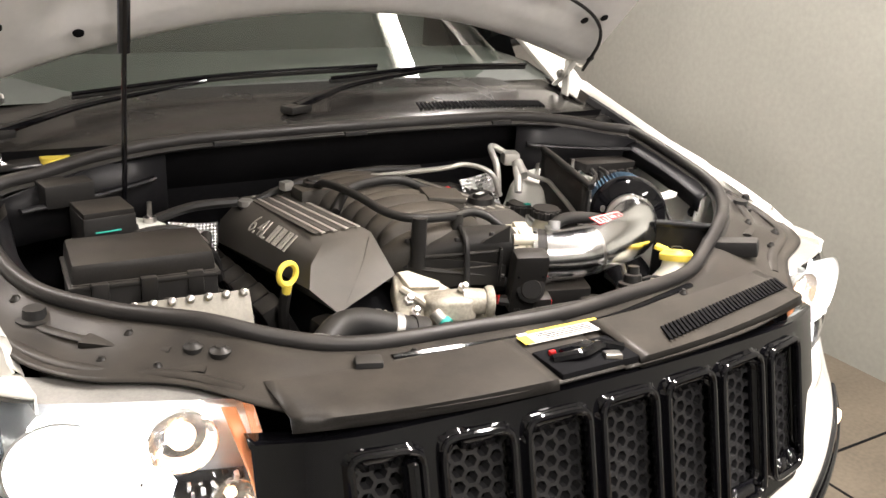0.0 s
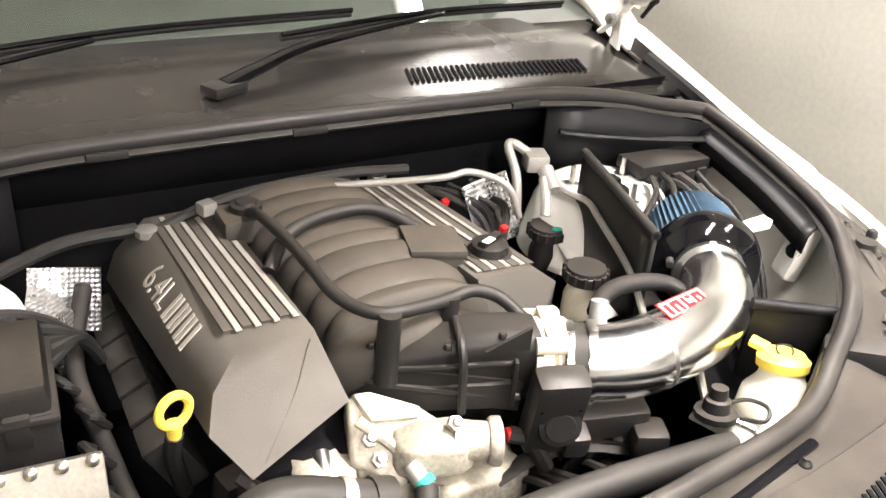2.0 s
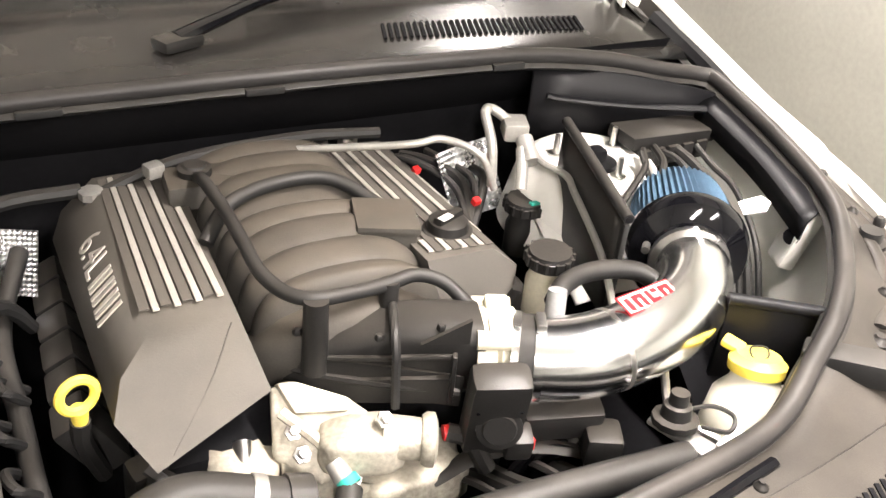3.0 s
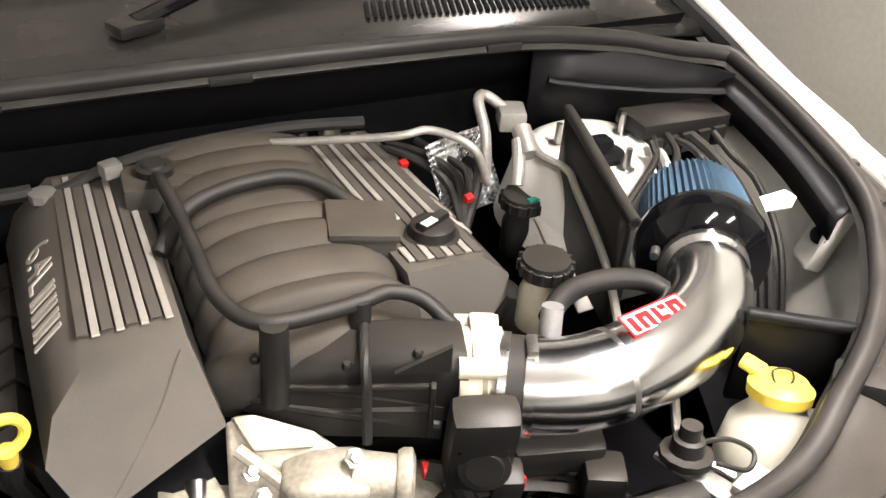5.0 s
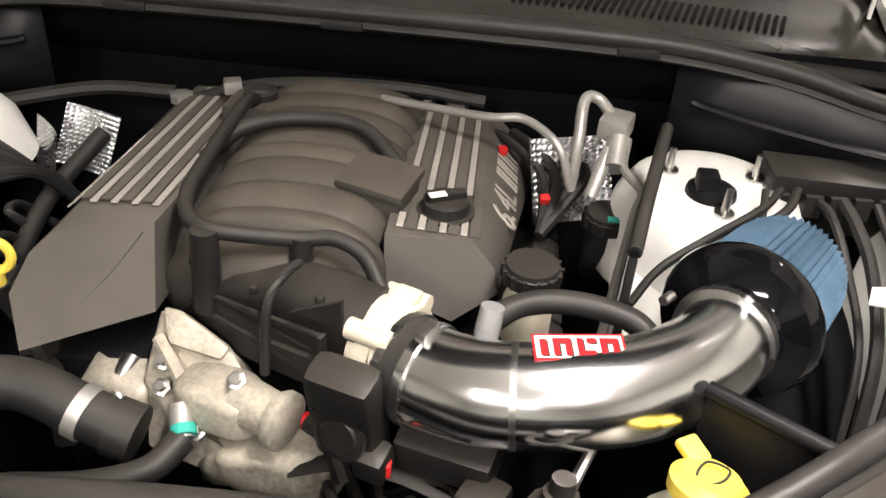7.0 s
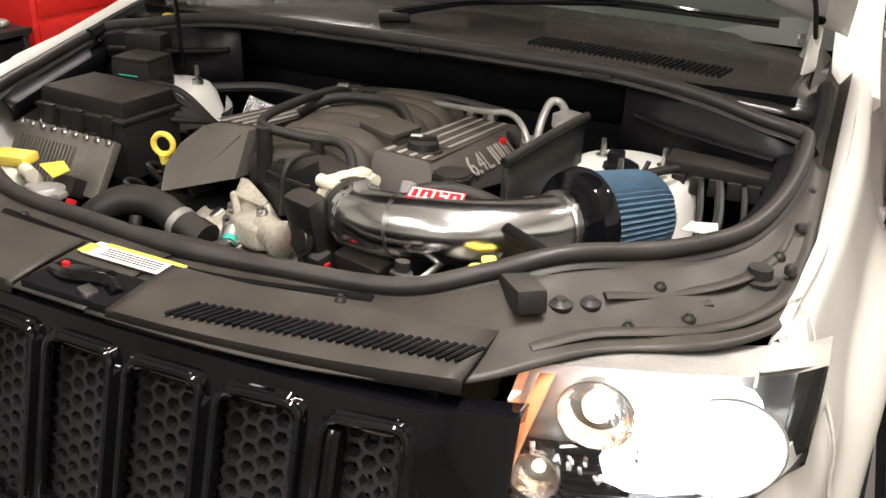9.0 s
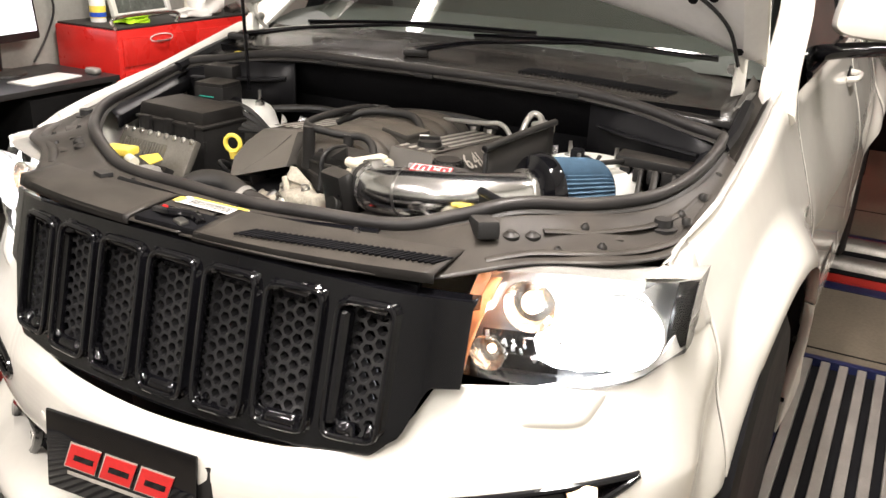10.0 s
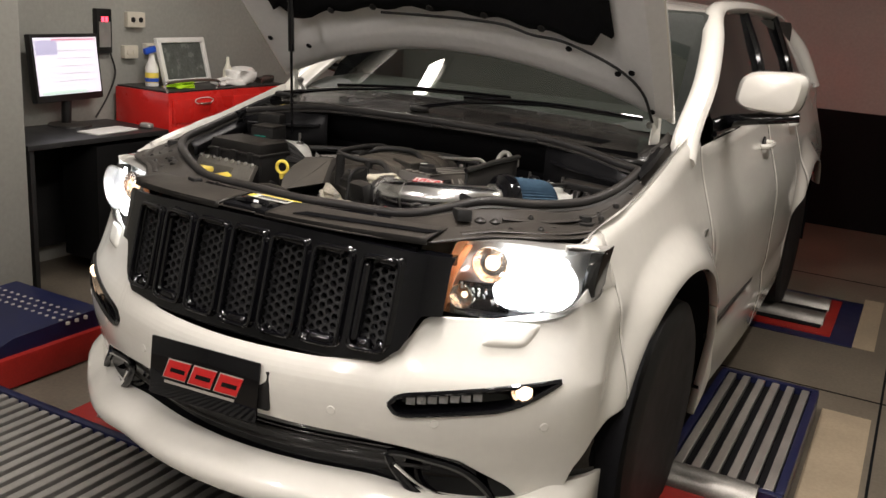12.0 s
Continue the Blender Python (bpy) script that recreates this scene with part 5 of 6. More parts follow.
for t, r in ((0.04, 0.084), (0.06, 0.0845), (0.165, 0.079), (0.19, 0.074), (0.205, 0.06), (0.21, 0.0)):
    rows.append([FA + fd * t + (s1 * math.cos(a) + s2 * math.sin(a)) * (r * (1.0 if k % 2 else 0.925)) for k, a in ((k, 2 * math.pi * k / 104) for k in range(104))])
part("pleats", grid(B(), rows, True), filter_blue, flt, "blue pleated gauze", flat=True)
part("filter_clamp", lathe(B(), FA - fd * 0.014, FA + fd * 0.0, ((0, 0.0575), (0, 0.060), (1, 0.060), (1, 0.0575)), 28), steel, flt)
part("clamp_bolt", rod(B(), FA + Vector((-0.062, 0.028, 0.024)), FA + Vector((-0.074, 0.015, 0.024)), 0.006), steel, flt)

# heat shield plate with a rolled top
sh = part("heat_shield", grid(B(), [[(0.384 + 0.060 * t, 0.674 + 0.262 * t, z) for z in (0.92, 1.0, 1.098 + 0.022 * t)] for t in (k / 8 for k in range(9))]), plastic, car, "black upright heat-shield plate", solid=0.004)
part("shield_edge", tube(B(), [(0.383, 0.668, 1.100), (0.403, 0.76, 1.109), (0.424, 0.85, 1.116), (0.445, 0.940, 1.121)], 0.0085, 10), rubber, sh)
part("shield_bore", rod(B(), (0.3828, 0.6675, 1.100), (0.3825, 0.6662, 1.0998), 0.0055), dark, sh)
part("shield_front", box(B(), (0.384, 0.674, 1.0), (0.010, 0.010, 0.18), 0.003), rubber, sh)
# fluid reservoirs
for (x, y, z), rr, body in (((0.278, 0.695, 1.050), 0.034, bone), ((0.394, 0.948, 0.975), 0.036, plastic)):
    r = part("reservoir", lathe(B(), (x, y, z - 0.10), (x, y, z - 0.012), ((0, 0.030), (0.6, 0.030), (0.8, 0.024), (1, 0.022)), 20), body, car, "fluid reservoir with a black cap")
    part("cap", lathe(B(), (x, y, z - 0.018), (x, y, z + 0.004), ((0, rr), (0.7, rr), (0.75, rr * 0.94), (1, rr * 0.90)), 22), plastic, r, "black ribbed cap")
    for k in range(14):
        a = 2 * math.pi * k / 14
        part("cap_rib", box(B(), (x + rr * math.cos(a), y + rr * math.sin(a), z - 0.008), (0.005, 0.005, 0.016)), plastic, r, flat=True)
part("teal_clip", box(B(), (0.402, 0.925, 0.981), (0.026, 0.010, 0.004), 0.001), teal, car)
# refrigerant lines
part("coolant_line", tube(B(), [(0.02, 1.13, 1.035), (0.20, 1.035, 1.066), (0.26, 1.02, 1.075), (0.31, 0.975, 1.06), (0.335, 0.96, 1.0)], 0.0065, 10), alloy, car, "bare aluminium line")
part("coolant_line", tube(B(), [(0.335, 0.97, 1.0), (0.338, 0.99, 1.07), (0.342, 1.03, 1.108), (0.362, 1.04, 1.108), (0.385, 1.012, 1.092)], 0.0085, 10), alloy, car, "bare aluminium line")
block = part("line_block", box(B(), (0.388, 1.005, 1.086), (0.042, 0.05, 0.032), 0.006, (0, 0, -20)), alloy, car, "aluminium line junction")
part("line_nut", rod(B(), (0.39, 0.975, 1.08), (0.385, 0.935, 1.055), 0.015), alloy, block)
part("coolant_line", tube(B(), [(0.378, 0.96, 1.07), (0.366, 0.93, 1.045), (0.358, 0.915, 1.02)], 0.010, 10), alloy, car, "bare aluminium line")
part("coolant_line", tube(B(), [(0.405, 0.985, 1.075), (0.398, 0.93, 1.06), (0.418, 0.88, 1.055), (0.405, 0.83, 1.05), (0.375, 0.70, 1.02), (0.355, 0.62, 0.97)], 0.006, 8), alloy, car, "bare aluminium line")
for c, r, rot in (((0.345, 1.055, 0.965), (0.13, 0.02, 0.13), (-30, 0, 18)), ((-0.43, 1.08, 0.935), (0.11, 0.02, 0.10), (-30, 0, -20)), ((-0.47, 1.0, 0.93), (0.10, 0.02, 0.12), (-10, 10, -60))):
    bm = B()
    rows = []
    m = Matrix.Translation(c) @ Euler([radians(a) for a in rot]).to_matrix().to_4x4()
    for i in range(27):
        rows.append([m @ Vector(((i / 26 - 0.5) * r[0], 0.02 * math.cos((i / 26 - 0.5) * 3) + 0.004 * (i % 2) * (j % 2), (j / 26 - 0.5) * r[2])) for j in range(27)])
    part("heat_foil", grid(bm, rows), foil, car, "dimpled silver heat-shield foil", flat=True)
# strut towers
for s in (-1, 1):
    c = Vector((0.532, 0.968, 0)) if s > 0 else Vector((-0.60, 0.985, 0))
    q = 0.62 if s > 0 else 0.5
    tw = part("strut_tower", lathe(B(), c + Vector((0, 0, 0.90 if s > 0 else 0.94)), c + Vector((0, 0, 1.030 if s > 0 else 1.022)), ((0, 0.25 * q), (0.7, 0.215 * q), (0.9, 0.190 * q), (0.96, 0.172 * q), (0.99, 0.15 * q), (1, 0.11 * q)), 40), paint_in, car, "white painted strut tower")
    part("tower_mount", lathe(B(), c + Vector((-0.01, -0.03, 1.026)), c + Vector((-0.01, -0.03, 1.046)), ((0, 0.036), (0.6, 0.034), (1, 0.02)), 24), dark_panel, tw)
    for a in (30, 150, 270):
        q = c + Vector((0.07 * math.cos(radians(a)), 0.07 * math.sin(radians(a)) - 0.01, 1.022))
        part("tower_stud", lathe(B(), q, q + Vector((0, 0, 0.045)), ((0, 0.014), (0.25, 0.014), (0.26, 0.006), (1, 0.005)), 10), steel, tw)
    part("tower_bar", box(B(), c + Vector((-0.02, -0.035, 1.052)), (0.030, 0.030, 0.028), 0.006), dark_panel, tw)

part("tower_apron", grid(B(), [[(x, y, z - 0.6 * (x - 0.5) ** 2) for y, z in ((0.94, 0.975), (0.87, 0.945), (0.81, 0.915), (0.76, 0.89))] for x in (0.395 + 0.028 * k for k in range(9))]), paint_in, car, "white painted apron below the strut tower", solid=0.004)

# left-hand wing side: relay rack, cables, bracket
rack = part("relay_rack", box(B(), (0.700, 0.990, 1.045), (0.20, 0.075, 0.026), 0.006, (0, 3, 3)), plastic, car, "black relay rack with looms")
for k in range(5):
    part("relay", box(B(), (0.63 + 0.034 * k, 0.956 + 0.002 * k, 1.020), (0.026, 0.03, 0.034), 0.004, (0, 0, 3)), plastic, rack)
for k, (dx, r) in enumerate(((0.02, 0.006), (0.055, 0.009), (0.10, 0.006))):
    part("wiring_loom", tube(B(), [(0.65 + dx, 0.95, 1.030), (0.66 + dx, 0.905, 1.028 - 0.01 * k), (0.675 + dx * 0.9, 0.84, 0.99), (0.685 + dx * 0.6, 0.74, 0.93), (0.67 + dx * 0.5, 0.66, 0.80)], r, 8), rubber, car, "black wiring loom")
part("thin_cable", tube(B(), [(0.40, 0.72, 0.99), (0.44, 0.78, 1.005), (0.50, 0.82, 1.03), (0.57, 0.87, 1.05), (0.61, 0.93, 1.05)], 0.006, 8), rubber, car, "thin black cable")
br = part("white_bracket", slab(B(), ((-0.026, -0.018), (0.014, -0.022), (0.032, -0.004), (0.024, 0.016), (-0.02, 0.013)), 0.003, Matrix.Translation((0.708, 0.747, 1.022)) @ Euler((radians(8), radians(-10), radians(-12))).to_matrix().to_4x4(), 0.001), paint, car, "white painted steel bracket", flat=True)
part("bracket_leg", box(B(), (0.765, 0.69, 0.985), (0.03, 0.05, 0.11), 0.008, (0, 15, -20)), paint_in, br)
part("bracket_hole", lathe(B(), (0.752, 0.685, 0.99), (0.745, 0.683, 0.992), ((0, 0.014), (1, 0.014)), 14), dark, br)
part("tray_wall", box(B(), (0.505, 0.484, 0.985), (0.125, 0.012, 0.13), 0.003, (0, 0, -31)), dark_panel, car, "dark battery-tray wall")
part("tray_lip", rod(B(), (0.450, 0.517, 1.052), (0.560, 0.450, 1.048), 0.009), dark_panel, car)
# washer bottle
wb = part("washer_bottle", lathe(B(), (0.432, 0.405, 0.83), (0.448, 0.436, 0.995), ((0, 0.062), (0.5, 0.060), (0.75, 0.052), (0.88, 0.034), (1, 0.030)), 24), milk, car, "milky washer bottle with a yellow cap")
part("washer_cap", lathe(B(), (0.449, 0.438, 0.990), (0.452, 0.443, 1.012), ((0, 0.037), (0.6, 0.038), (0.7, 0.034), (1, 0.029)), 28), yellow, wb, "yellow washer cap")
part("cap_tab", box(B(), (0.440, 0.478, 1.006), (0.024, 0.03, 0.010), 0.004, (10, 0, 30)), yellow, wb)
part("cap_symbol", tube(B(), [(0.436, 0.438, 1.0145), (0.448, 0.456, 1.0155), (0.468, 0.450, 1.0145), (0.461, 0.436, 1.0145), (0.446, 0.430, 1.014)], 0.0014, 6, closed=True), plastic, wb)
# radiator top mount
mount = part("radiator_mount", lathe(B(), (0.314, 0.424, 0.955), (0.316, 0.430, 1.000), ((0, 0.030), (0.2, 0.030), (0.25, 0.020), (0.6, 0.018), (0.65, 0.013), (1, 0.012)), 12), plastic, car, "bolt and rubber mount of the radiator")
part("wire_loop", tube(B(), [(0.335, 0.43, 0.965), (0.362, 0.415, 0.975), (0.378, 0.392, 0.972), (0.36, 0.378, 0.965), (0.335, 0.40, 0.962)], 0.003, 6), rubber, mount)
part("mount_arm", box(B(), (0.32, 0.405, 0.945), (0.03, 0.10, 0.008), 0.003, (0, 0, 20)), alloy, mount)
rad = part("radiator_top", tube(B(), [(-0.34, 0.37, 0.945), (0, 0.385, 0.95), (0.30, 0.375, 0.945)], 0.022, 10), rubber, car, "black radiator top tank")
part("radiator_core", box(B(), (0, 0.37, 0.74), (0.70, 0.05, 0.36), 0.006), dark, rad)
part("fan_shroud", box(B(), (0, 0.425, 0.72), (0.68, 0.05, 0.34), 0.02), dark_panel, rad)
part("pale_block", box(B(), (0.362, 0.365, 0.955), (0.05, 0.03, 0.014), 0.003, (0, 0, 20)), sticker_white, rad)


# front of the engine: pump housing, pulleys, hoses
def lump(bm, c, s, seed, amount=0.35, rot=(0, 0, 0)):
    """A rough casting: a rounded block pushed about by noise."""
    r = bmesh.ops.create_icosphere(bm, subdivisions=3, radius=1.0)
    m = Matrix.Translation(c) @ Euler([radians(a) for a in rot]).to_matrix().to_4x4()
    for v in r["verts"]:
        p = v.co.copy()
        q = Vector([(abs(k) ** 0.55) * (1 if k > 0 else -1) for k in p])
        q *= 1 + amount * noise.noise(p * 1.7 + Vector((seed, 0, 0))) + 0.05 * noise.noise(p * 5 + Vector((0, seed, 0)))
        v.co = m @ Vector((q.x * s[0], q.y * s[1], q.z * s[2]))
    return bm


def plate(bm, pts, back):
    """A thick plate: a face through the points and the same face pushed back."""
    lo, hi = [bm.verts.new(p) for p in pts], [bm.verts.new(Vector(p) + Vector(back)) for p in pts]
    n = len(lo)
    bm.faces.new(lo)
    bm.faces.new(hi[::-1])
    for i in range(n):
        bm.faces.new((lo[i], hi[i], hi[(i + 1) % n], lo[(i + 1) % n]))
    bmesh.ops.bevel(bm, geom=bm.edges[:], offset=0.007, segments=2, affect="EDGES", profile=0.6)
    return bm


pump = part("pump_housing", plate(B(), [(-0.146, 0.640, 0.975), (-0.118, 0.632, 0.980), (-0.052, 0.603, 0.957), (-0.030, 0.578, 0.945), (-0.035, 0.545, 0.905), (-0.110, 0.545, 0.885), (-0.158, 0.590, 0.905)], (0.01, 0.03, -0.05)), cast, car, "pale cast-aluminium pump housing", angle=55)
part("fin_plate", plate(B(), [(-0.140, 0.634, 0.985), (-0.116, 0.628, 0.986), (-0.052, 0.600, 0.962), (-0.060, 0.585, 0.955), (-0.125, 0.600, 0.958)], (0.0, 0.018, -0.02)), cast, pump)
bm = lump(B(), (-0.055, 0.560, 0.920), (0.055, 0.034, 0.030), 3.1, 0.10, (0, -4, -22))
rod(bm, (-0.03, 0.552, 0.932), (0.030, 0.526, 0.930), 0.029, 0.025, 18)
lathe(bm, (0.014, 0.533, 0.930), (0.032, 0.525, 0.930), ((0, 0.030), (0.3, 0.034), (0.8, 0.034), (1, 0.024)), 18)
part("outlet_body", bm, cast, pump, angle=55)
part("lower_web", plate(B(), [(-0.150, 0.585, 0.905), (-0.10, 0.545, 0.888), (-0.04, 0.530, 0.875), (-0.05, 0.52, 0.835), (-0.145, 0.55, 0.84)], (0.0, 0.03, -0.02)), cast, pump)
part("web_rib", tube(B(), [(-0.140, 0.612, 0.955), (-0.105, 0.575, 0.930), (-0.085, 0.548, 0.905)], 0.008, 8), cast, pump)
for p in ((-0.130, 0.598, 0.930), (-0.030, 0.552, 0.958), (-0.126, 0.575, 0.912), (-0.075, 0.535, 0.890)):
    part("housing_bolt", lathe(B(), p, Vector(p) + Vector((0, -0.012, 0.016)), ((0, 0.011), (0.5, 0.011), (0.55, 0.007), (1, 0.006)), 6), steel, pump)
part("spigot", rod(B(), (-0.095, 0.545, 0.92), (-0.085, 0.515, 0.90), 0.013), alloy, pump)
part("teal_tape", rod(B(), (-0.087, 0.525, 0.908), (-0.083, 0.515, 0.903), 0.0145), teal, pump)
bm = B()
lump(bm, (0.01, 0.56, 0.845), (0.08, 0.05, 0.035), 5.2, 0.2)
lump(bm, (-0.19, 0.625, 0.865), (0.05, 0.05, 0.04), 7.9, 0.2)
part("lower_casting", bm, cast, car, "grimy aluminium castings", angle=60)
part("plug_lead", tube(B(), [(0.05, 0.535, 0.928), (0.075, 0.52, 0.92), (0.095, 0.50, 0.88)], 0.012, 8), plastic, car)
part("radiator_hose", tube(B(), [(-0.385, 0.44, 0.84), (-0.375, 0.475, 0.90), (-0.33, 0.515, 0.935), (-0.27, 0.535, 0.935), (-0.20, 0.525, 0.915), (-0.155, 0.518, 0.90)], 0.030, 14), rubber, car, "fat black radiator hose")
part("hose_clip", rod(B(), (-0.205, 0.526, 0.916), (-0.190, 0.523, 0.911), 0.0325), alloy, car, "spring hose clip")
part("hose_end", rod(B(), (-0.165, 0.52, 0.903), (-0.135, 0.517, 0.895), 0.034), plastic, car)
part("bypass_hose", tube(B(), [(-0.085, 0.515, 0.90), (-0.11, 0.475, 0.89), (-0.17, 0.45, 0.885), (-0.25, 0.44, 0.88)], 0.016, 12), rubber, car, "black bypass hose")
part("drive_belt", tube(B(), [(0.03, 0.525, 0.86), (0.10, 0.522, 0.885), (0.18, 0.505, 0.885), (0.25, 0.48, 0.86), (0.26, 0.475, 0.80), (0.15, 0.50, 0.76)], 0.014, 6, flat=0.4), rubber, car, "black drive belt")
part("pulley", lathe(B(), (0.20, 0.53, 0.83), (0.19, 0.495, 0.83), ((0, 0.045), (0.1, 0.060), (0.3, 0.055), (0.7, 0.055), (0.9, 0.060), (1, 0.045), (0.8, 0.02)), 28), gloss_black, car, "black belt pulley")
part("black_module", box(B(), (0.205, 0.52, 0.925), (0.11, 0.06, 0.05), 0.010, (10, 0, -15)), plastic, car, "black plastic module")
part("module_foot", box(B(), (0.245, 0.47, 0.90), (0.05, 0.05, 0.05), 0.010, (0, 0, -25)), plastic, car)
part("silver_elbow", tube(B(), [(-0.185, 0.63, 0.90), (-0.19, 0.60, 0.89), (-0.185, 0.575, 0.875)], 0.014, 10), steel, car)
for k in range(7):
    x = 0.06 + 0.03 * k
    part("lower_cable", tube(B(), [(x, 0.56, 0.82), (x + 0.02, 0.50, 0.86 - 0.01 * (k % 3)), (x + 0.05, 0.44, 0.85), (x + 0.03, 0.42, 0.78)], 0.006 + 0.002 * (k % 3), 6), rubber, car)
part("engine_block", box(B(), (AX, 0.90, 0.74), (0.52, 0.58, 0.34), 0.03), dark_panel, car, "dark engine block")

# dipstick
dip = part("dipstick", tube(B(), [(-0.359 + 0.020 * math.cos(a), 0.674 + 0.006 * math.cos(a), 0.998 + 0.022 * math.sin(a)) for a in (2 * math.pi * k / 24 for k in range(24))], 0.0062, 8, closed=True, raw=True), yellow, car, "yellow dipstick ring")
part("dipstick_neck", rod(B(), (-0.360, 0.674, 0.978), (-0.361, 0.677, 0.955), 0.011, 0.009), yellow, dip)
part("dipstick_tube", tube(B(), [(-0.361, 0.677, 0.958), (-0.362, 0.69, 0.91), (-0.345, 0.72, 0.82)], 0.012, 8), plastic, dip)
part("front_bracket", box(B(), (-0.30, 0.64, 0.86), (0.05, 0.04, 0.10), 0.012, (10, 0, 15)), plastic, car)
part("front_pipe", tube(B(), [(-0.30, 0.63, 0.90), (-0.27, 0.60, 0.87), (-0.26, 0.58, 0.80)], 0.016, 8), rubber, car)

# right-hand side: fuse box, control unit, relays, bottles
fb = part("fuse_box", box(B(), (-0.612, 0.790, 0.950), (0.262, 0.165, 0.14), 0.008, (0, 0, -4)), plastic, car, "black fuse box with a dusty lid")
part("fuse_lid", box(B(), (-0.612, 0.793, 1.035), (0.258, 0.165, 0.040), 0.010, (0, 0, -4), taper=(0.97, 0.92)), shroud, fb, "dusty black lid")
for x in (-0.70, -0.615, -0.53):
    part("lid_latch", box(B(), (x, 0.705, 1.0), (0.03, 0.016, 0.045), 0.004, (0, 0, -4)), plastic, fb)
    part("box_rib", box(B(), (x + 0.035, 0.707, 0.96), (0.02, 0.012, 0.03), 0.003, (0, 0, -4)), plastic, fb)
part("lid_lip", box(B(), (-0.612, 0.790, 1.012), (0.270, 0.175, 0.010), 0.004, (0, 0, -4)), plastic, fb)
ecu = part("control_unit", box(B(), (-0.593, 0.620, 0.940), (0.285, 0.125, 0.022), 0.005, (58, 0, -4)), ecu_mat, car, "finned aluminium control unit")
EM = Matrix.Translation((-0.593, 0.620, 0.940)) @ Euler((radians(58), 0, radians(-4))).to_matrix().to_4x4()
for k in range(16):
    q = EM @ Vector((-0.110 + 0.0104 * k, -0.012, 0.015))
    part("fin", box(B(), q, (0.004, 0.085, 0.012), 0.0, (58, 0, -4)), ecu_mat, ecu, flat=True)
for k in range(9):
    q = EM @ Vector((-0.13 + 0.0325 * k, 0.056, 0.012))
    part("unit_screw", lathe(B(), q, q + EM.to_3x3() @ Vector((0, 0, 0.006)), ((0, 0.008), (0.6, 0.008), (1, 0.004)), 8), steel, ecu)
part("unit_plug", box(B(), EM @ Vector((0.075, -0.05, 0.022)), (0.06, 0.04, 0.04), 0.006, (58, 0, -4)), plastic, ecu, "black loom plug")
for x in (0.06, 0.10):
    part("red_lock", box(B(), EM @ Vector((x, -0.085, 0.03)), (0.012, 0.02, 0.02), 0.003, (58, 0, -4)), red_mat, ecu, "red plug lock")
relay = part("relay_box", box(B(), (-0.645, 0.945, 1.045), (0.105, 0.10, 0.075), 0.008, (0, 0, 6)), plastic, car, "small black relay box")
part("relay_lid", box(B(), (-0.645, 0.945, 1.083), (0.100, 0.095, 0.018), 0.005, (0, 0, 6)), shroud, relay)
part("green_edge", box(B(), (-0.645, 0.893, 1.052), (0.05, 0.004, 0.003), 0.001, (0, 0, 6)), teal, relay)
for k in range(5):
    part("tower_loom", tube(B(), [(-0.70 + 0.02 * k, 0.86, 0.99), (-0.60 + 0.02 * k, 0.90, 1.035), (-0.50, 0.90 - 0.02 * k, 1.035 - 0.01 * k), (-0.43, 0.93, 0.96), (-0.40, 0.98, 0.88)], 0.008 + 0.002 * (k % 2), 8), rubber, car, "black wiring loom")
rbt = part("coolant_bottle", lathe(B(), (-0.60, 0.50, 0.84), (-0.60, 0.50, 0.965), ((0, 0.055), (0.7, 0.055), (0.9, 0.04), (1, 0.032)), 20), milk, car, "milky bottle with a yellow cap")
part("bottle_cap", box(B(), (-0.595, 0.505, 0.978), (0.085, 0.055, 0.022), 0.009, (0, 0, 12)), yellow, rbt, "yellow cap")
part("cap_spout", rod(B(), (-0.55, 0.49, 0.965), (-0.52, 0.48, 0.962), 0.014), milk, rbt)
part("yellow_tag", slab(B(), ((-0.05, -0.012), (0.03, -0.02), (0.045, 0.012), (0.0, 0.022)), 0.003, Matrix.Translation((-0.505, 0.525, 0.965)) @ Euler((radians(25), 0, radians(-20))).to_matrix().to_4x4()), yellow, car, "yellow plastic tag", flat=True)
rc = part("radiator_cap", lathe(B(), (-0.408, 0.410, 0.945), (-0.408, 0.410, 0.985), ((0, 0.026), (0.5, 0.027), (0.55, 0.036), (0.85, 0.036), (0.9, 0.026), (1, 0.022)), 24), alloy, car, "dull metal radiator cap")
for s in (-1, 1):
    part("cap_ear", box(B(), (-0.408 + s * 0.036, 0.410, 0.975), (0.02, 0.024, 0.012), 0.004), alloy, rc)
part("corner_box", box(B(), (-0.70, 1.04, 1.10), (0.10, 0.08, 0.05), 0.008, (0, 0, 10)), plastic, car)
part("brake_bottle", lathe(B(), (-0.70, 1.135, 1.03), (-0.70, 1.135, 1.125), ((0, 0.05), (0.8, 0.05), (1, 0.03)), 20), milk, car, "pale brake-fluid bottle")
part("brake_cap", lathe(B(), (-0.70, 1.135, 1.125), (-0.70, 1.135, 1.150), ((0, 0.032), (1, 0.030)), 18), yellow, car, "yellow brake-fluid cap")

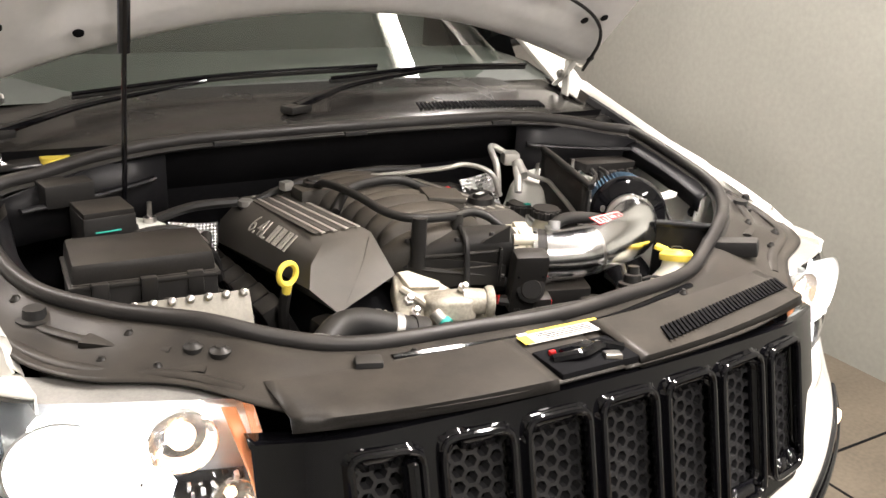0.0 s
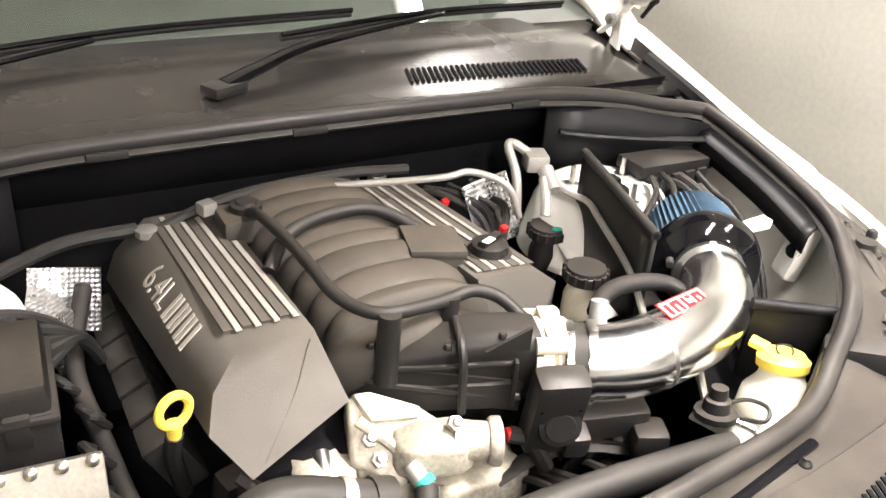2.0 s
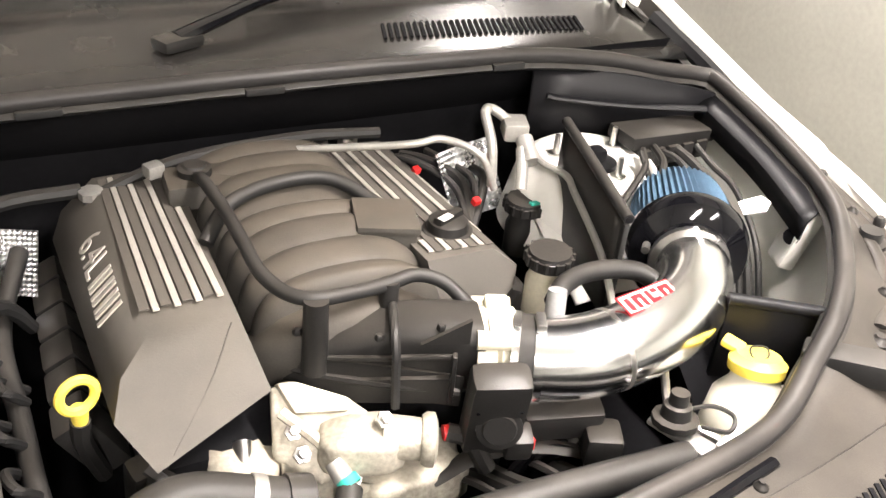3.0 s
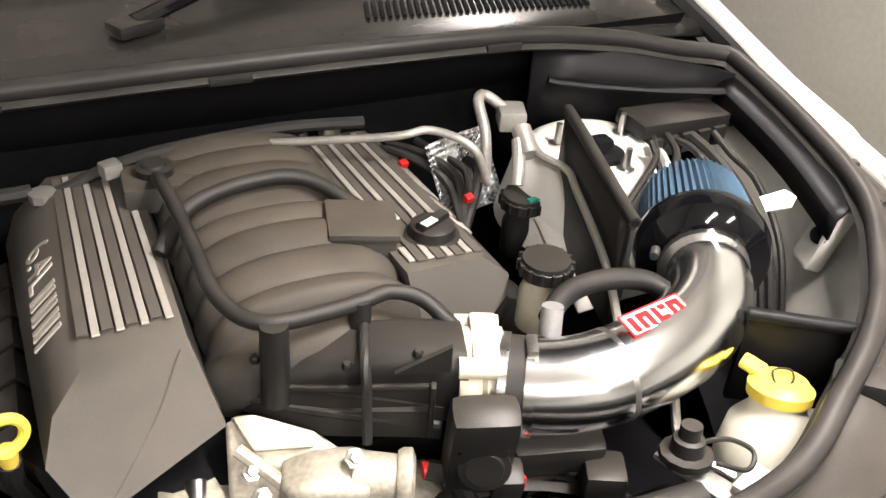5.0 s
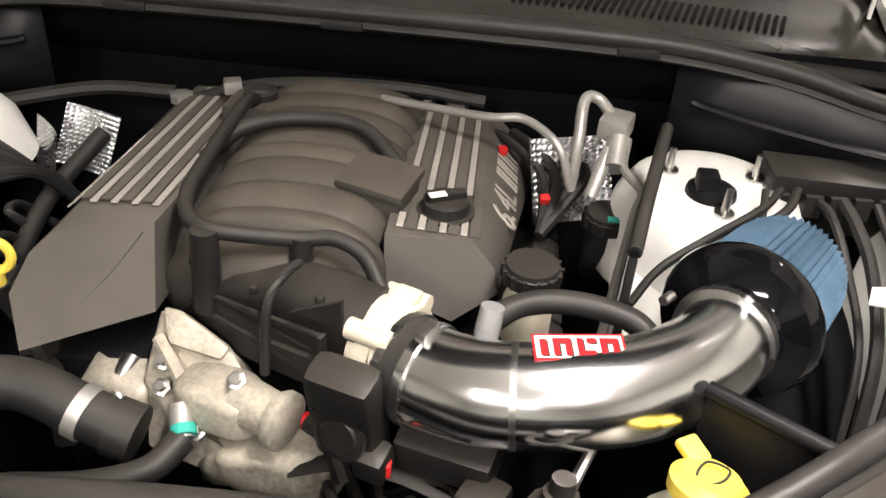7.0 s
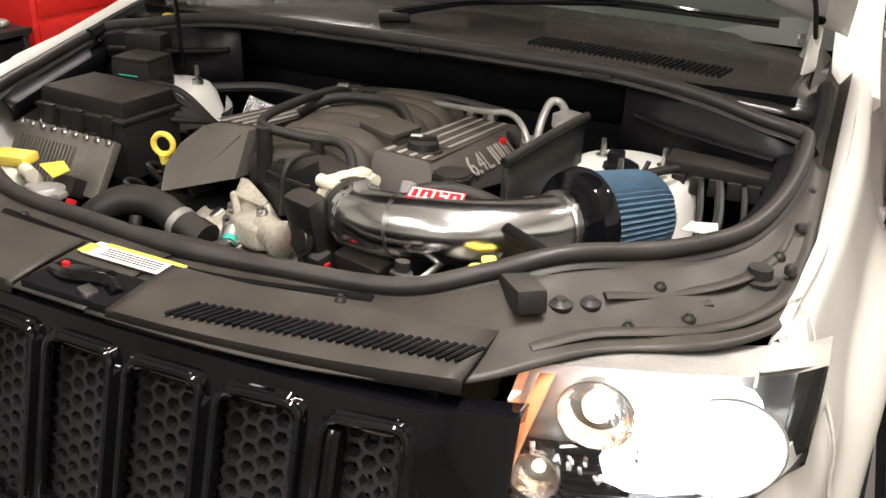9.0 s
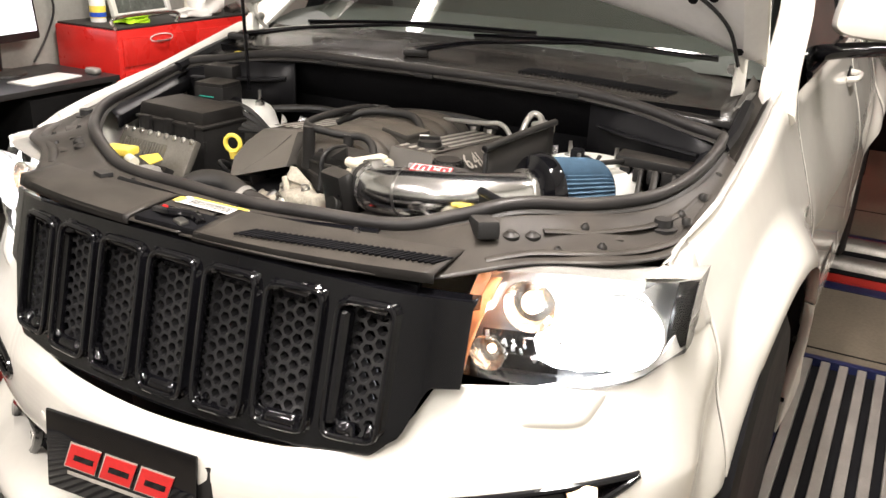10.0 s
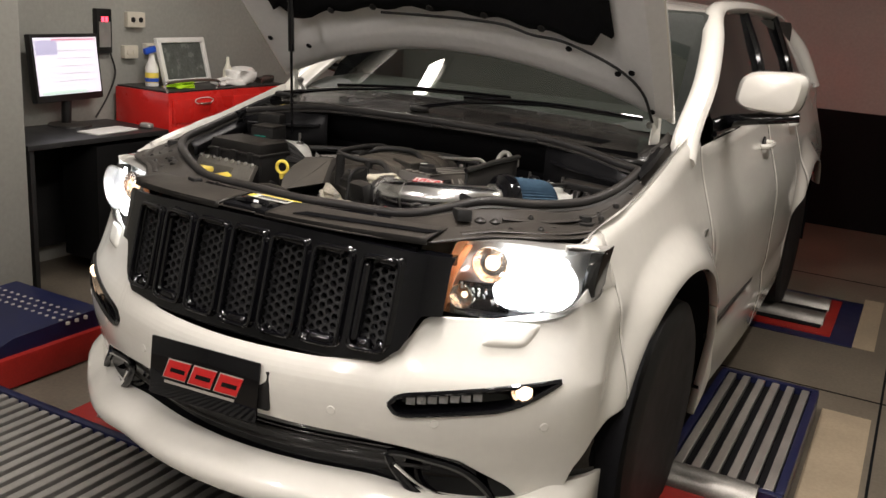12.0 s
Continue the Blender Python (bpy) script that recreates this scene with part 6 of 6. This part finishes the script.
# more lines and fixings in the bay
part("black_cable", tube(B(), [(0.47, 0.70, 0.96), (0.50, 0.755, 1.02), (0.545, 0.80, 1.055), (0.60, 0.86, 1.06), (0.63, 0.925, 1.055)], 0.0065, 8), rubber, car, "black cable over the strut tower")
part("brake_line", tube(B(), [(0.58, 0.90, 1.065), (0.57, 0.80, 1.0), (0.62, 0.72, 0.93)], 0.005, 8), rubber, car)
for k in range(4):
    part("bulkhead_loom", tube(B(), [(0.20 + 0.05 * k, 1.16, 0.98), (0.24 + 0.04 * k, 1.10, 1.0 - 0.01 * k), (0.30 + 0.02 * k, 1.04, 0.97), (0.30, 0.96, 0.92)], 0.007 + 0.002 * (k % 2), 8), rubber, car)
for p in ((0.235, 1.06, 1.0), (0.30, 0.955, 0.985)):
    part("red_plug", box(B(), p, (0.014, 0.012, 0.012), 0.002, (20, 0, 15)), red_mat, car, "small red connector")
for x, y, z in ((-0.42, 0.66, 0.87), (-0.43, 0.74, 0.88), (-0.42, 0.82, 0.88), (-0.44, 0.90, 0.88)):
    part("coil_lead", tube(B(), [(x, y, z), (x - 0.02, y - 0.02, z + 0.04), (x - 0.03, y + 0.03, z + 0.02), (x, y + 0.06, z - 0.03)], 0.007, 8), rubber, car, "ribbed black coil lead")
part("side_hose", tube(B(), [(-0.40, 0.60, 0.80), (-0.42, 0.66, 0.86), (-0.43, 0.80, 0.87), (-0.44, 0.95, 0.90), (-0.40, 1.08, 0.95)], 0.014, 10), rubber, car, "black side hose")
for x, y, z in ((-0.105, 0.655, 1.035), (0.045, 0.665, 1.03), (-0.02, 0.60, 1.045), (0.055, 0.585, 1.052)):
    part("cover_screw", lathe(B(), (x, y, z), (x, y, z + 0.008), ((0, 0.006), (0.7, 0.006), (1, 0.004)), 6), plastic, car)
for k in range(9):
    a = 0.62 + 0.045 * k
    part("bay_edge_clip", lathe(B(), (0.862, a, 1.03 + 0.11 * (a - 0.62)), (0.860, a, 1.045 + 0.11 * (a - 0.62)), ((0, 0.010), (0.7, 0.010), (1, 0.006)), 8), plastic, car) if k % 3 == 0 else None


# ---- dynamometer ----
def deck(x0, x1, y0, y1, label):
    d = thing("slatted_deck", label, "dyno deck")
    part("bed", box(B(), ((x0 + x1) / 2, (y0 + y1) / 2, -0.12), (x1 - x0, y1 - y0, 0.09), 0.004), dark, d)
    for c, s in ((((x0 + x1) / 2, y0 - 0.012, -0.105), (x1 - x0 + 0.05, 0.035, 0.13)), (((x0 + x1) / 2, y1 + 0.012, -0.105), (x1 - x0 + 0.05, 0.035, 0.13)), ((x0 - 0.012, (y0 + y1) / 2, -0.105), (0.035, y1 - y0, 0.13)), ((x1 + 0.012, (y0 + y1) / 2, -0.105), (0.035, y1 - y0, 0.13))):
        part("edge_beam", box(B(), c, s, 0.006), dyno_blue, d, "scuffed blue steel beam")
    n = int((x1 - x0 - 0.02) / 0.060)
    for k in range(n):
        x = x0 + 0.03 + (x1 - x0 - 0.06) * k / (n - 1)
        part("slat", box(B(), (x, (y0 + y1) / 2, -0.058), (0.036, y1 - y0 - 0.02, 0.03), 0.003, seg=1), slat_mat, d, "worn aluminium slat")
    return d


deck(1.02, 1.42, 1.36, 2.47, "raised dyno deck of worn aluminium slats in a blue frame")
deck(-1.62, 1.42, -1.25, 0.27, "raised front dyno deck of worn aluminium slats in a blue frame")
deck(-1.42, -1.02, 1.44, 2.47, "raised dyno deck of worn aluminium slats in a blue frame")
for s in (-1, 1):
    rol = thing("roller_unit", "red and blue rear roller unit let into the floor", "roller", "rear rollers")
    part("frame", box(B(), (s * 1.10, 4.12, -0.168), (0.84, 0.98, 0.012), 0.002), dyno_blue, rol, "blue frame")
    part("pit", box(B(), (s * 1.06, 4.12, -0.158), (0.66, 0.80, 0.014), 0.002), dyno_red, rol, "red inner frame")
    part("well", box(B(), (s * 1.04, 4.12, -0.150), (0.56, 0.60, 0.012), 0.002), dark, rol)
    for y in (3.96, 4.30):
        part("roller", rod(B(), (s * 0.74, y, -0.175), (s * 1.33, y, -0.175), 0.085, segs=28), roller_mat, rol, "bare steel roller")
    fr = thing("roller_unit", "red front roller unit beside the tyre", "roller", "front rollers")
    part("frame", box(B(), (s * 1.20, 1.10, -0.13), (0.50, 0.62, 0.08), 0.006), dyno_red, fr, "red frame")
    part("roller", rod(B(), (s * 0.72, 1.33, -0.10), (s * 1.36, 1.33, -0.10), 0.075, segs=28), roller_mat, fr, "bare steel roller")
    part("eye_bolt", tube(B(), [(s * 1.30 + 0.03 * math.cos(a), 1.40, -0.10 + 0.03 * math.sin(a)) for a in (2 * math.pi * k / 16 for k in range(16))], 0.008, 6, closed=True, raw=True), steel, fr)
box_b = thing("blue_housing", "dark blue perforated machine housing on a red base", "machine housing")
part("case", grid(B(), [[(x, y, z) for y, z in ((0.40, -0.02), (0.40, 0.02), (0.50, 0.055), (0.98, 0.07), (0.98, -0.02))] for x in (-2.3, -1.68)], True, True), dyno_blue, box_b, "blue steel case")
part("red_base", box(B(), (-2.0, 0.66, -0.09), (0.70, 0.66, 0.14), 0.008), dyno_red, box_b, "red base")
for i in range(14):
    for j in range(3):
        part("vent_dot", lathe(B(), (-2.27 + 0.048 * i, 0.76 + 0.05 * j, 0.055), (-2.27 + 0.048 * i, 0.76 + 0.05 * j, 0.0665 + 0.0015 * j), ((0, 0.010), (1, 0.009)), 8), silver_line, box_b, flat=True)
rp = thing("red_plate", "red bolted steel plate on the floor", "steel plate")
part("plate", box(B(), (-0.98, 0.52, -0.12), (0.36, 0.42, 0.08), 0.006), dyno_red, rp)
for y in (0.40, 0.62):
    part("bolt", lathe(B(), (-1.02, y, -0.08), (-1.02, y, -0.068), ((0, 0.018), (0.6, 0.018), (1, 0.010)), 6), steel, rp)
for c, s in (((1.58, 2.0, -0.169), (0.22, 1.2, 0.006)), ((1.58, 4.2, -0.169), (0.12, 1.1, 0.006))):
    tagged(part("floor_patch", box(B(), c, s), tan_tile, flat=True), "tan patch of newer floor beside the pit", "floor patch", kind="structure")
bm = B()
for c, s in (((1.72, 2.6, -0.1695), (0.012, 8, 0.003)), ((1.9, 2.85, -0.1695), (2.2, 0.012, 0.003)), ((1.7, 5.2, -0.1695), (2.5, 0.012, 0.003)), ((1.9, 0.86, -0.1695), (1.2, 0.012, 0.003))):
    box(bm, c, s)
tagged(part("floor_joint", bm, dark, flat=True), "dark saw-cut joints in the floor", "floor joint", kind="structure")

# ---- desk corner ----
desk = thing("desk", "black laminate computer desk against the wall", "desk")
part("desk_top", box(B(), (-2.82, 1.78, 0.69), (0.56, 1.02, 0.03), 0.004), desk_mat, desk)
for y in (1.30, 2.26):
    part("side_panel", box(B(), (-2.82, y, 0.255), (0.54, 0.03, 0.84), 0.003), desk_mat, desk)
part("back_panel", box(B(), (-3.06, 1.78, 0.30), (0.02, 0.93, 0.7), 0.002), desk_mat, desk)
part("desk_drawer", box(B(), (-2.70, 1.98, 0.30), (0.30, 0.50, 0.70), 0.004), wall_dark, desk)
mon = thing("monitor", "black flat computer monitor showing a pale data window", "monitor")
MM = Matrix.Translation((-2.99, 1.915, 1.06)) @ Euler((0, radians(-6), radians(8))).to_matrix().to_4x4()


def on(m, c, s, bev=0.0):
    bm = box(B(), (0, 0, 0), s, bev)
    bm.transform(m @ Matrix.Translation(c))
    return bm


part("case", on(MM, (-0.02, 0, 0), (0.045, 0.555, 0.40), 0.010), plastic, mon, "black case")
part("screen", on(MM, (0.0035, 0, 0.01), (0.004, 0.515, 0.335)), glow("screen_glow", (0.80, 0.76, 0.86), 1.1), mon, "lit pale screen")
part("window_title", on(MM, (0.007, 0.06, 0.165), (0.002, 0.36, 0.012)), glow("title_glow", (0.72, 0.35, 0.42), 0.8), mon, "reddish title bar")
part("screen_panel", on(MM, (0.007, -0.165, 0.12), (0.002, 0.17, 0.085)), glow("panel_glow", (0.50, 0.48, 0.66), 0.9), mon, "mauve list panel")
part("screen_foot", on(MM, (0.007, -0.05, -0.145), (0.002, 0.36, 0.02)), glow("foot_glow", (0.62, 0.82, 0.72), 0.9), mon, "green status bar")
for k in range(5):
    part("screen_line", on(MM, (0.007, 0.06, 0.10 - 0.045 * k), (0.001, 0.30, 0.002)), silver_line, mon)
part("stand", rod(B(), (-3.02, 1.91, 0.71), (-3.01, 1.91, 0.90), 0.03), plastic, mon)
part("foot", lathe(B(), (-2.99, 1.91, 0.705), (-2.99, 1.91, 0.722), ((0, 0.13), (0.6, 0.125), (1, 0.06)), 28), plastic, mon)
kb = thing("paper_sheet", "white papers lying on the desk", "paper")
part("sheet", box(B(), (-2.70, 1.95, 0.709), (0.16, 0.34, 0.008), 0.002, (0, 0, 6)), paper, kb)
ms = thing("mouse", "grey computer mouse on the desk", "mouse")
part("shell", lump(B(), (-2.66, 2.22, 0.722), (0.045, 0.028, 0.018), 2.0, 0.05), alloy, ms)

# ---- tool chest ----
chest = thing("tool_chest", "glossy red steel tool chest with drawers", "tool chest")
part("body", box(B(), (-2.84, 2.95, 0.375), (0.48, 1.20, 1.09), 0.010), red_paint, chest)
part("top_mat", box(B(), (-2.84, 2.95, 0.925), (0.46, 1.18, 0.012), 0.003), rubber, chest, "black rubber mat")
for j, z in enumerate((0.80, 0.62, 0.42, 0.18)):
    for y in (2.66, 3.24):
        dr = part("drawer", box(B(), (-2.598, y, z), (0.012, 0.56, 0.15), 0.004), red_paint, chest)
        part("drawer_pull", tube(B(), [(-2.592, y - 0.05, z + 0.045), (-2.572, y - 0.04, z + 0.045), (-2.572, y + 0.04, z + 0.045), (-2.592, y + 0.05, z + 0.045)], 0.006, 8, 4), chrome, dr)
part("chest_badge", tube(B(), [(-2.589, 2.66 + 0.085 * math.cos(a), 0.86 + 0.022 * math.sin(a)) for a in (2 * math.pi * k / 24 for k in range(24))], 0.003, 6, closed=True, raw=True), sticker_white, chest, "oval white emblem outline")
part("warning_sticker", box(B(), (-2.589, 3.35, 0.86), (0.003, 0.08, 0.06)), sticker_white, chest, "small pale sticker")
part("top_rail", tube(B(), [(-2.62, 2.36, 0.925), (-2.62, 2.37, 0.985), (-2.62, 2.80, 0.985), (-2.62, 2.81, 0.925)], 0.010, 8), chrome, chest)
fra = thing("framed_panel", "white-framed dark panel leaning on the wall", "frame")
FM = Matrix.Translation((-2.93, 2.82, 1.085)) @ Euler((0, radians(-14), radians(6))).to_matrix().to_4x4()
part("pane", on(FM, (0, 0, 0), (0.01, 0.42, 0.25)), mat("slate_pane", (0.10, 0.11, 0.10), 0.25, 0, 0.4, 18, 0, 80), fra, "grey-green pane")
for c, s in (((0.004, 0, 0.14), (0.03, 0.50, 0.035)), ((0.004, 0, -0.14), (0.03, 0.50, 0.035)), ((0.004, -0.232, 0), (0.03, 0.036, 0.29)), ((0.004, 0.232, 0), (0.03, 0.036, 0.29))):
    part("border", on(FM, c, s, 0.006), sticker_white, fra, "white border")
sp = thing("spray_bottle", "white spray bottle with a blue trigger", "bottle")
part("bottle", lathe(B(), (-2.90, 2.50, 0.932), (-2.90, 2.50, 1.14), ((0, 0.042), (0.55, 0.044), (0.8, 0.022), (1, 0.016)), 20), sticker_white, sp)
part("trigger", box(B(), (-2.885, 2.47, 1.165), (0.03, 0.09, 0.04), 0.008, (12, 0, 0)), blue_pl, sp, "blue trigger head")
part("label_band", lathe(B(), (-2.90, 2.50, 0.955), (-2.90, 2.50, 1.02), ((0, 0.0435), (1, 0.0445)), 20), yellow, sp)
part("lower_band", lathe(B(), (-2.90, 2.50, 0.96), (-2.90, 2.50, 0.985), ((0, 0.0445), (1, 0.0450)), 20), blue_pl, sp)
sp2 = thing("small_bottle", "small clear bottle with a pale nozzle", "bottle")
part("bottle", lathe(B(), (-2.78, 3.10, 0.932), (-2.78, 3.10, 1.12), ((0, 0.035), (0.5, 0.034), (0.75, 0.014), (1, 0.010)), 18), milk, sp2)
cl = thing("cloth", "crumpled white cloth on the tool chest", "cloth")
bm = B()
lump(bm, (-2.74, 3.18, 0.985), (0.07, 0.11, 0.055), 4.4, 0.6)
lump(bm, (-2.72, 3.05, 0.955), (0.06, 0.12, 0.026), 9.1, 0.5)
part("fabric", bm, paper, cl, angle=80)
li = thing("lime_gloves", "lime green work gloves on the chest", "gloves")
part("fabric", lump(B(), (-2.74, 2.60, 0.952), (0.06, 0.10, 0.02), 6.3, 0.5), lime, li)
tl = thing("hand_tool", "bright steel air tool lying on the chest", "tool")
part("body", tube(B(), [(-2.70, 3.34, 0.95), (-2.70, 3.42, 0.965), (-2.71, 3.50, 0.96)], 0.028, 12), steel, tl)
WX = -3.105
for y, z, s in ((2.55, 1.345, (0.05, 0.15, 0.10)), (2.50, 1.135, (0.05, 0.12, 0.085)), (2.68, 1.155, (0.05, 0.10, 0.07))):
    so = thing("wall_socket", "ivory plastic power socket box on the wall", "socket", "wall sockets")
    part("box", box(B(), (WX, y, z), s, 0.008), socket_mat, so)
    for k in (-1, 1):
        part("outlet", lathe(B(), (WX + s[0] / 2, y + k * s[1] * 0.22, z), (WX + s[0] / 2 + 0.006, y + k * s[1] * 0.22, z), ((0, 0.018), (1, 0.017)), 14), plastic if y != 2.50 else socket_mat, so)
led = thing("wall_display", "dark wall display with red digits", "display")
part("case", box(B(), (WX, 2.28, 1.27), (0.05, 0.12, 0.28), 0.008), plastic, led)
part("face", box(B(), (WX + 0.026, 2.28, 1.25), (0.004, 0.09, 0.16)), alloy, led)
for k in (-1, 1):
    part("digit_bar", box(B(), (WX + 0.027, 2.28 + 0.015 * k, 1.345), (0.004, 0.02, 0.032)), glow("led_glow", (1.0, 0.06, 0.10), 5), led, "red lit digit")
part("cable", tube(B(), [(WX + 0.01, 2.33, 1.14), (WX + 0.02, 2.36, 1.0), (WX + 0.01, 2.30, 0.85), (WX + 0.01, 2.2, 0.72)], 0.006, 6), plastic, led)
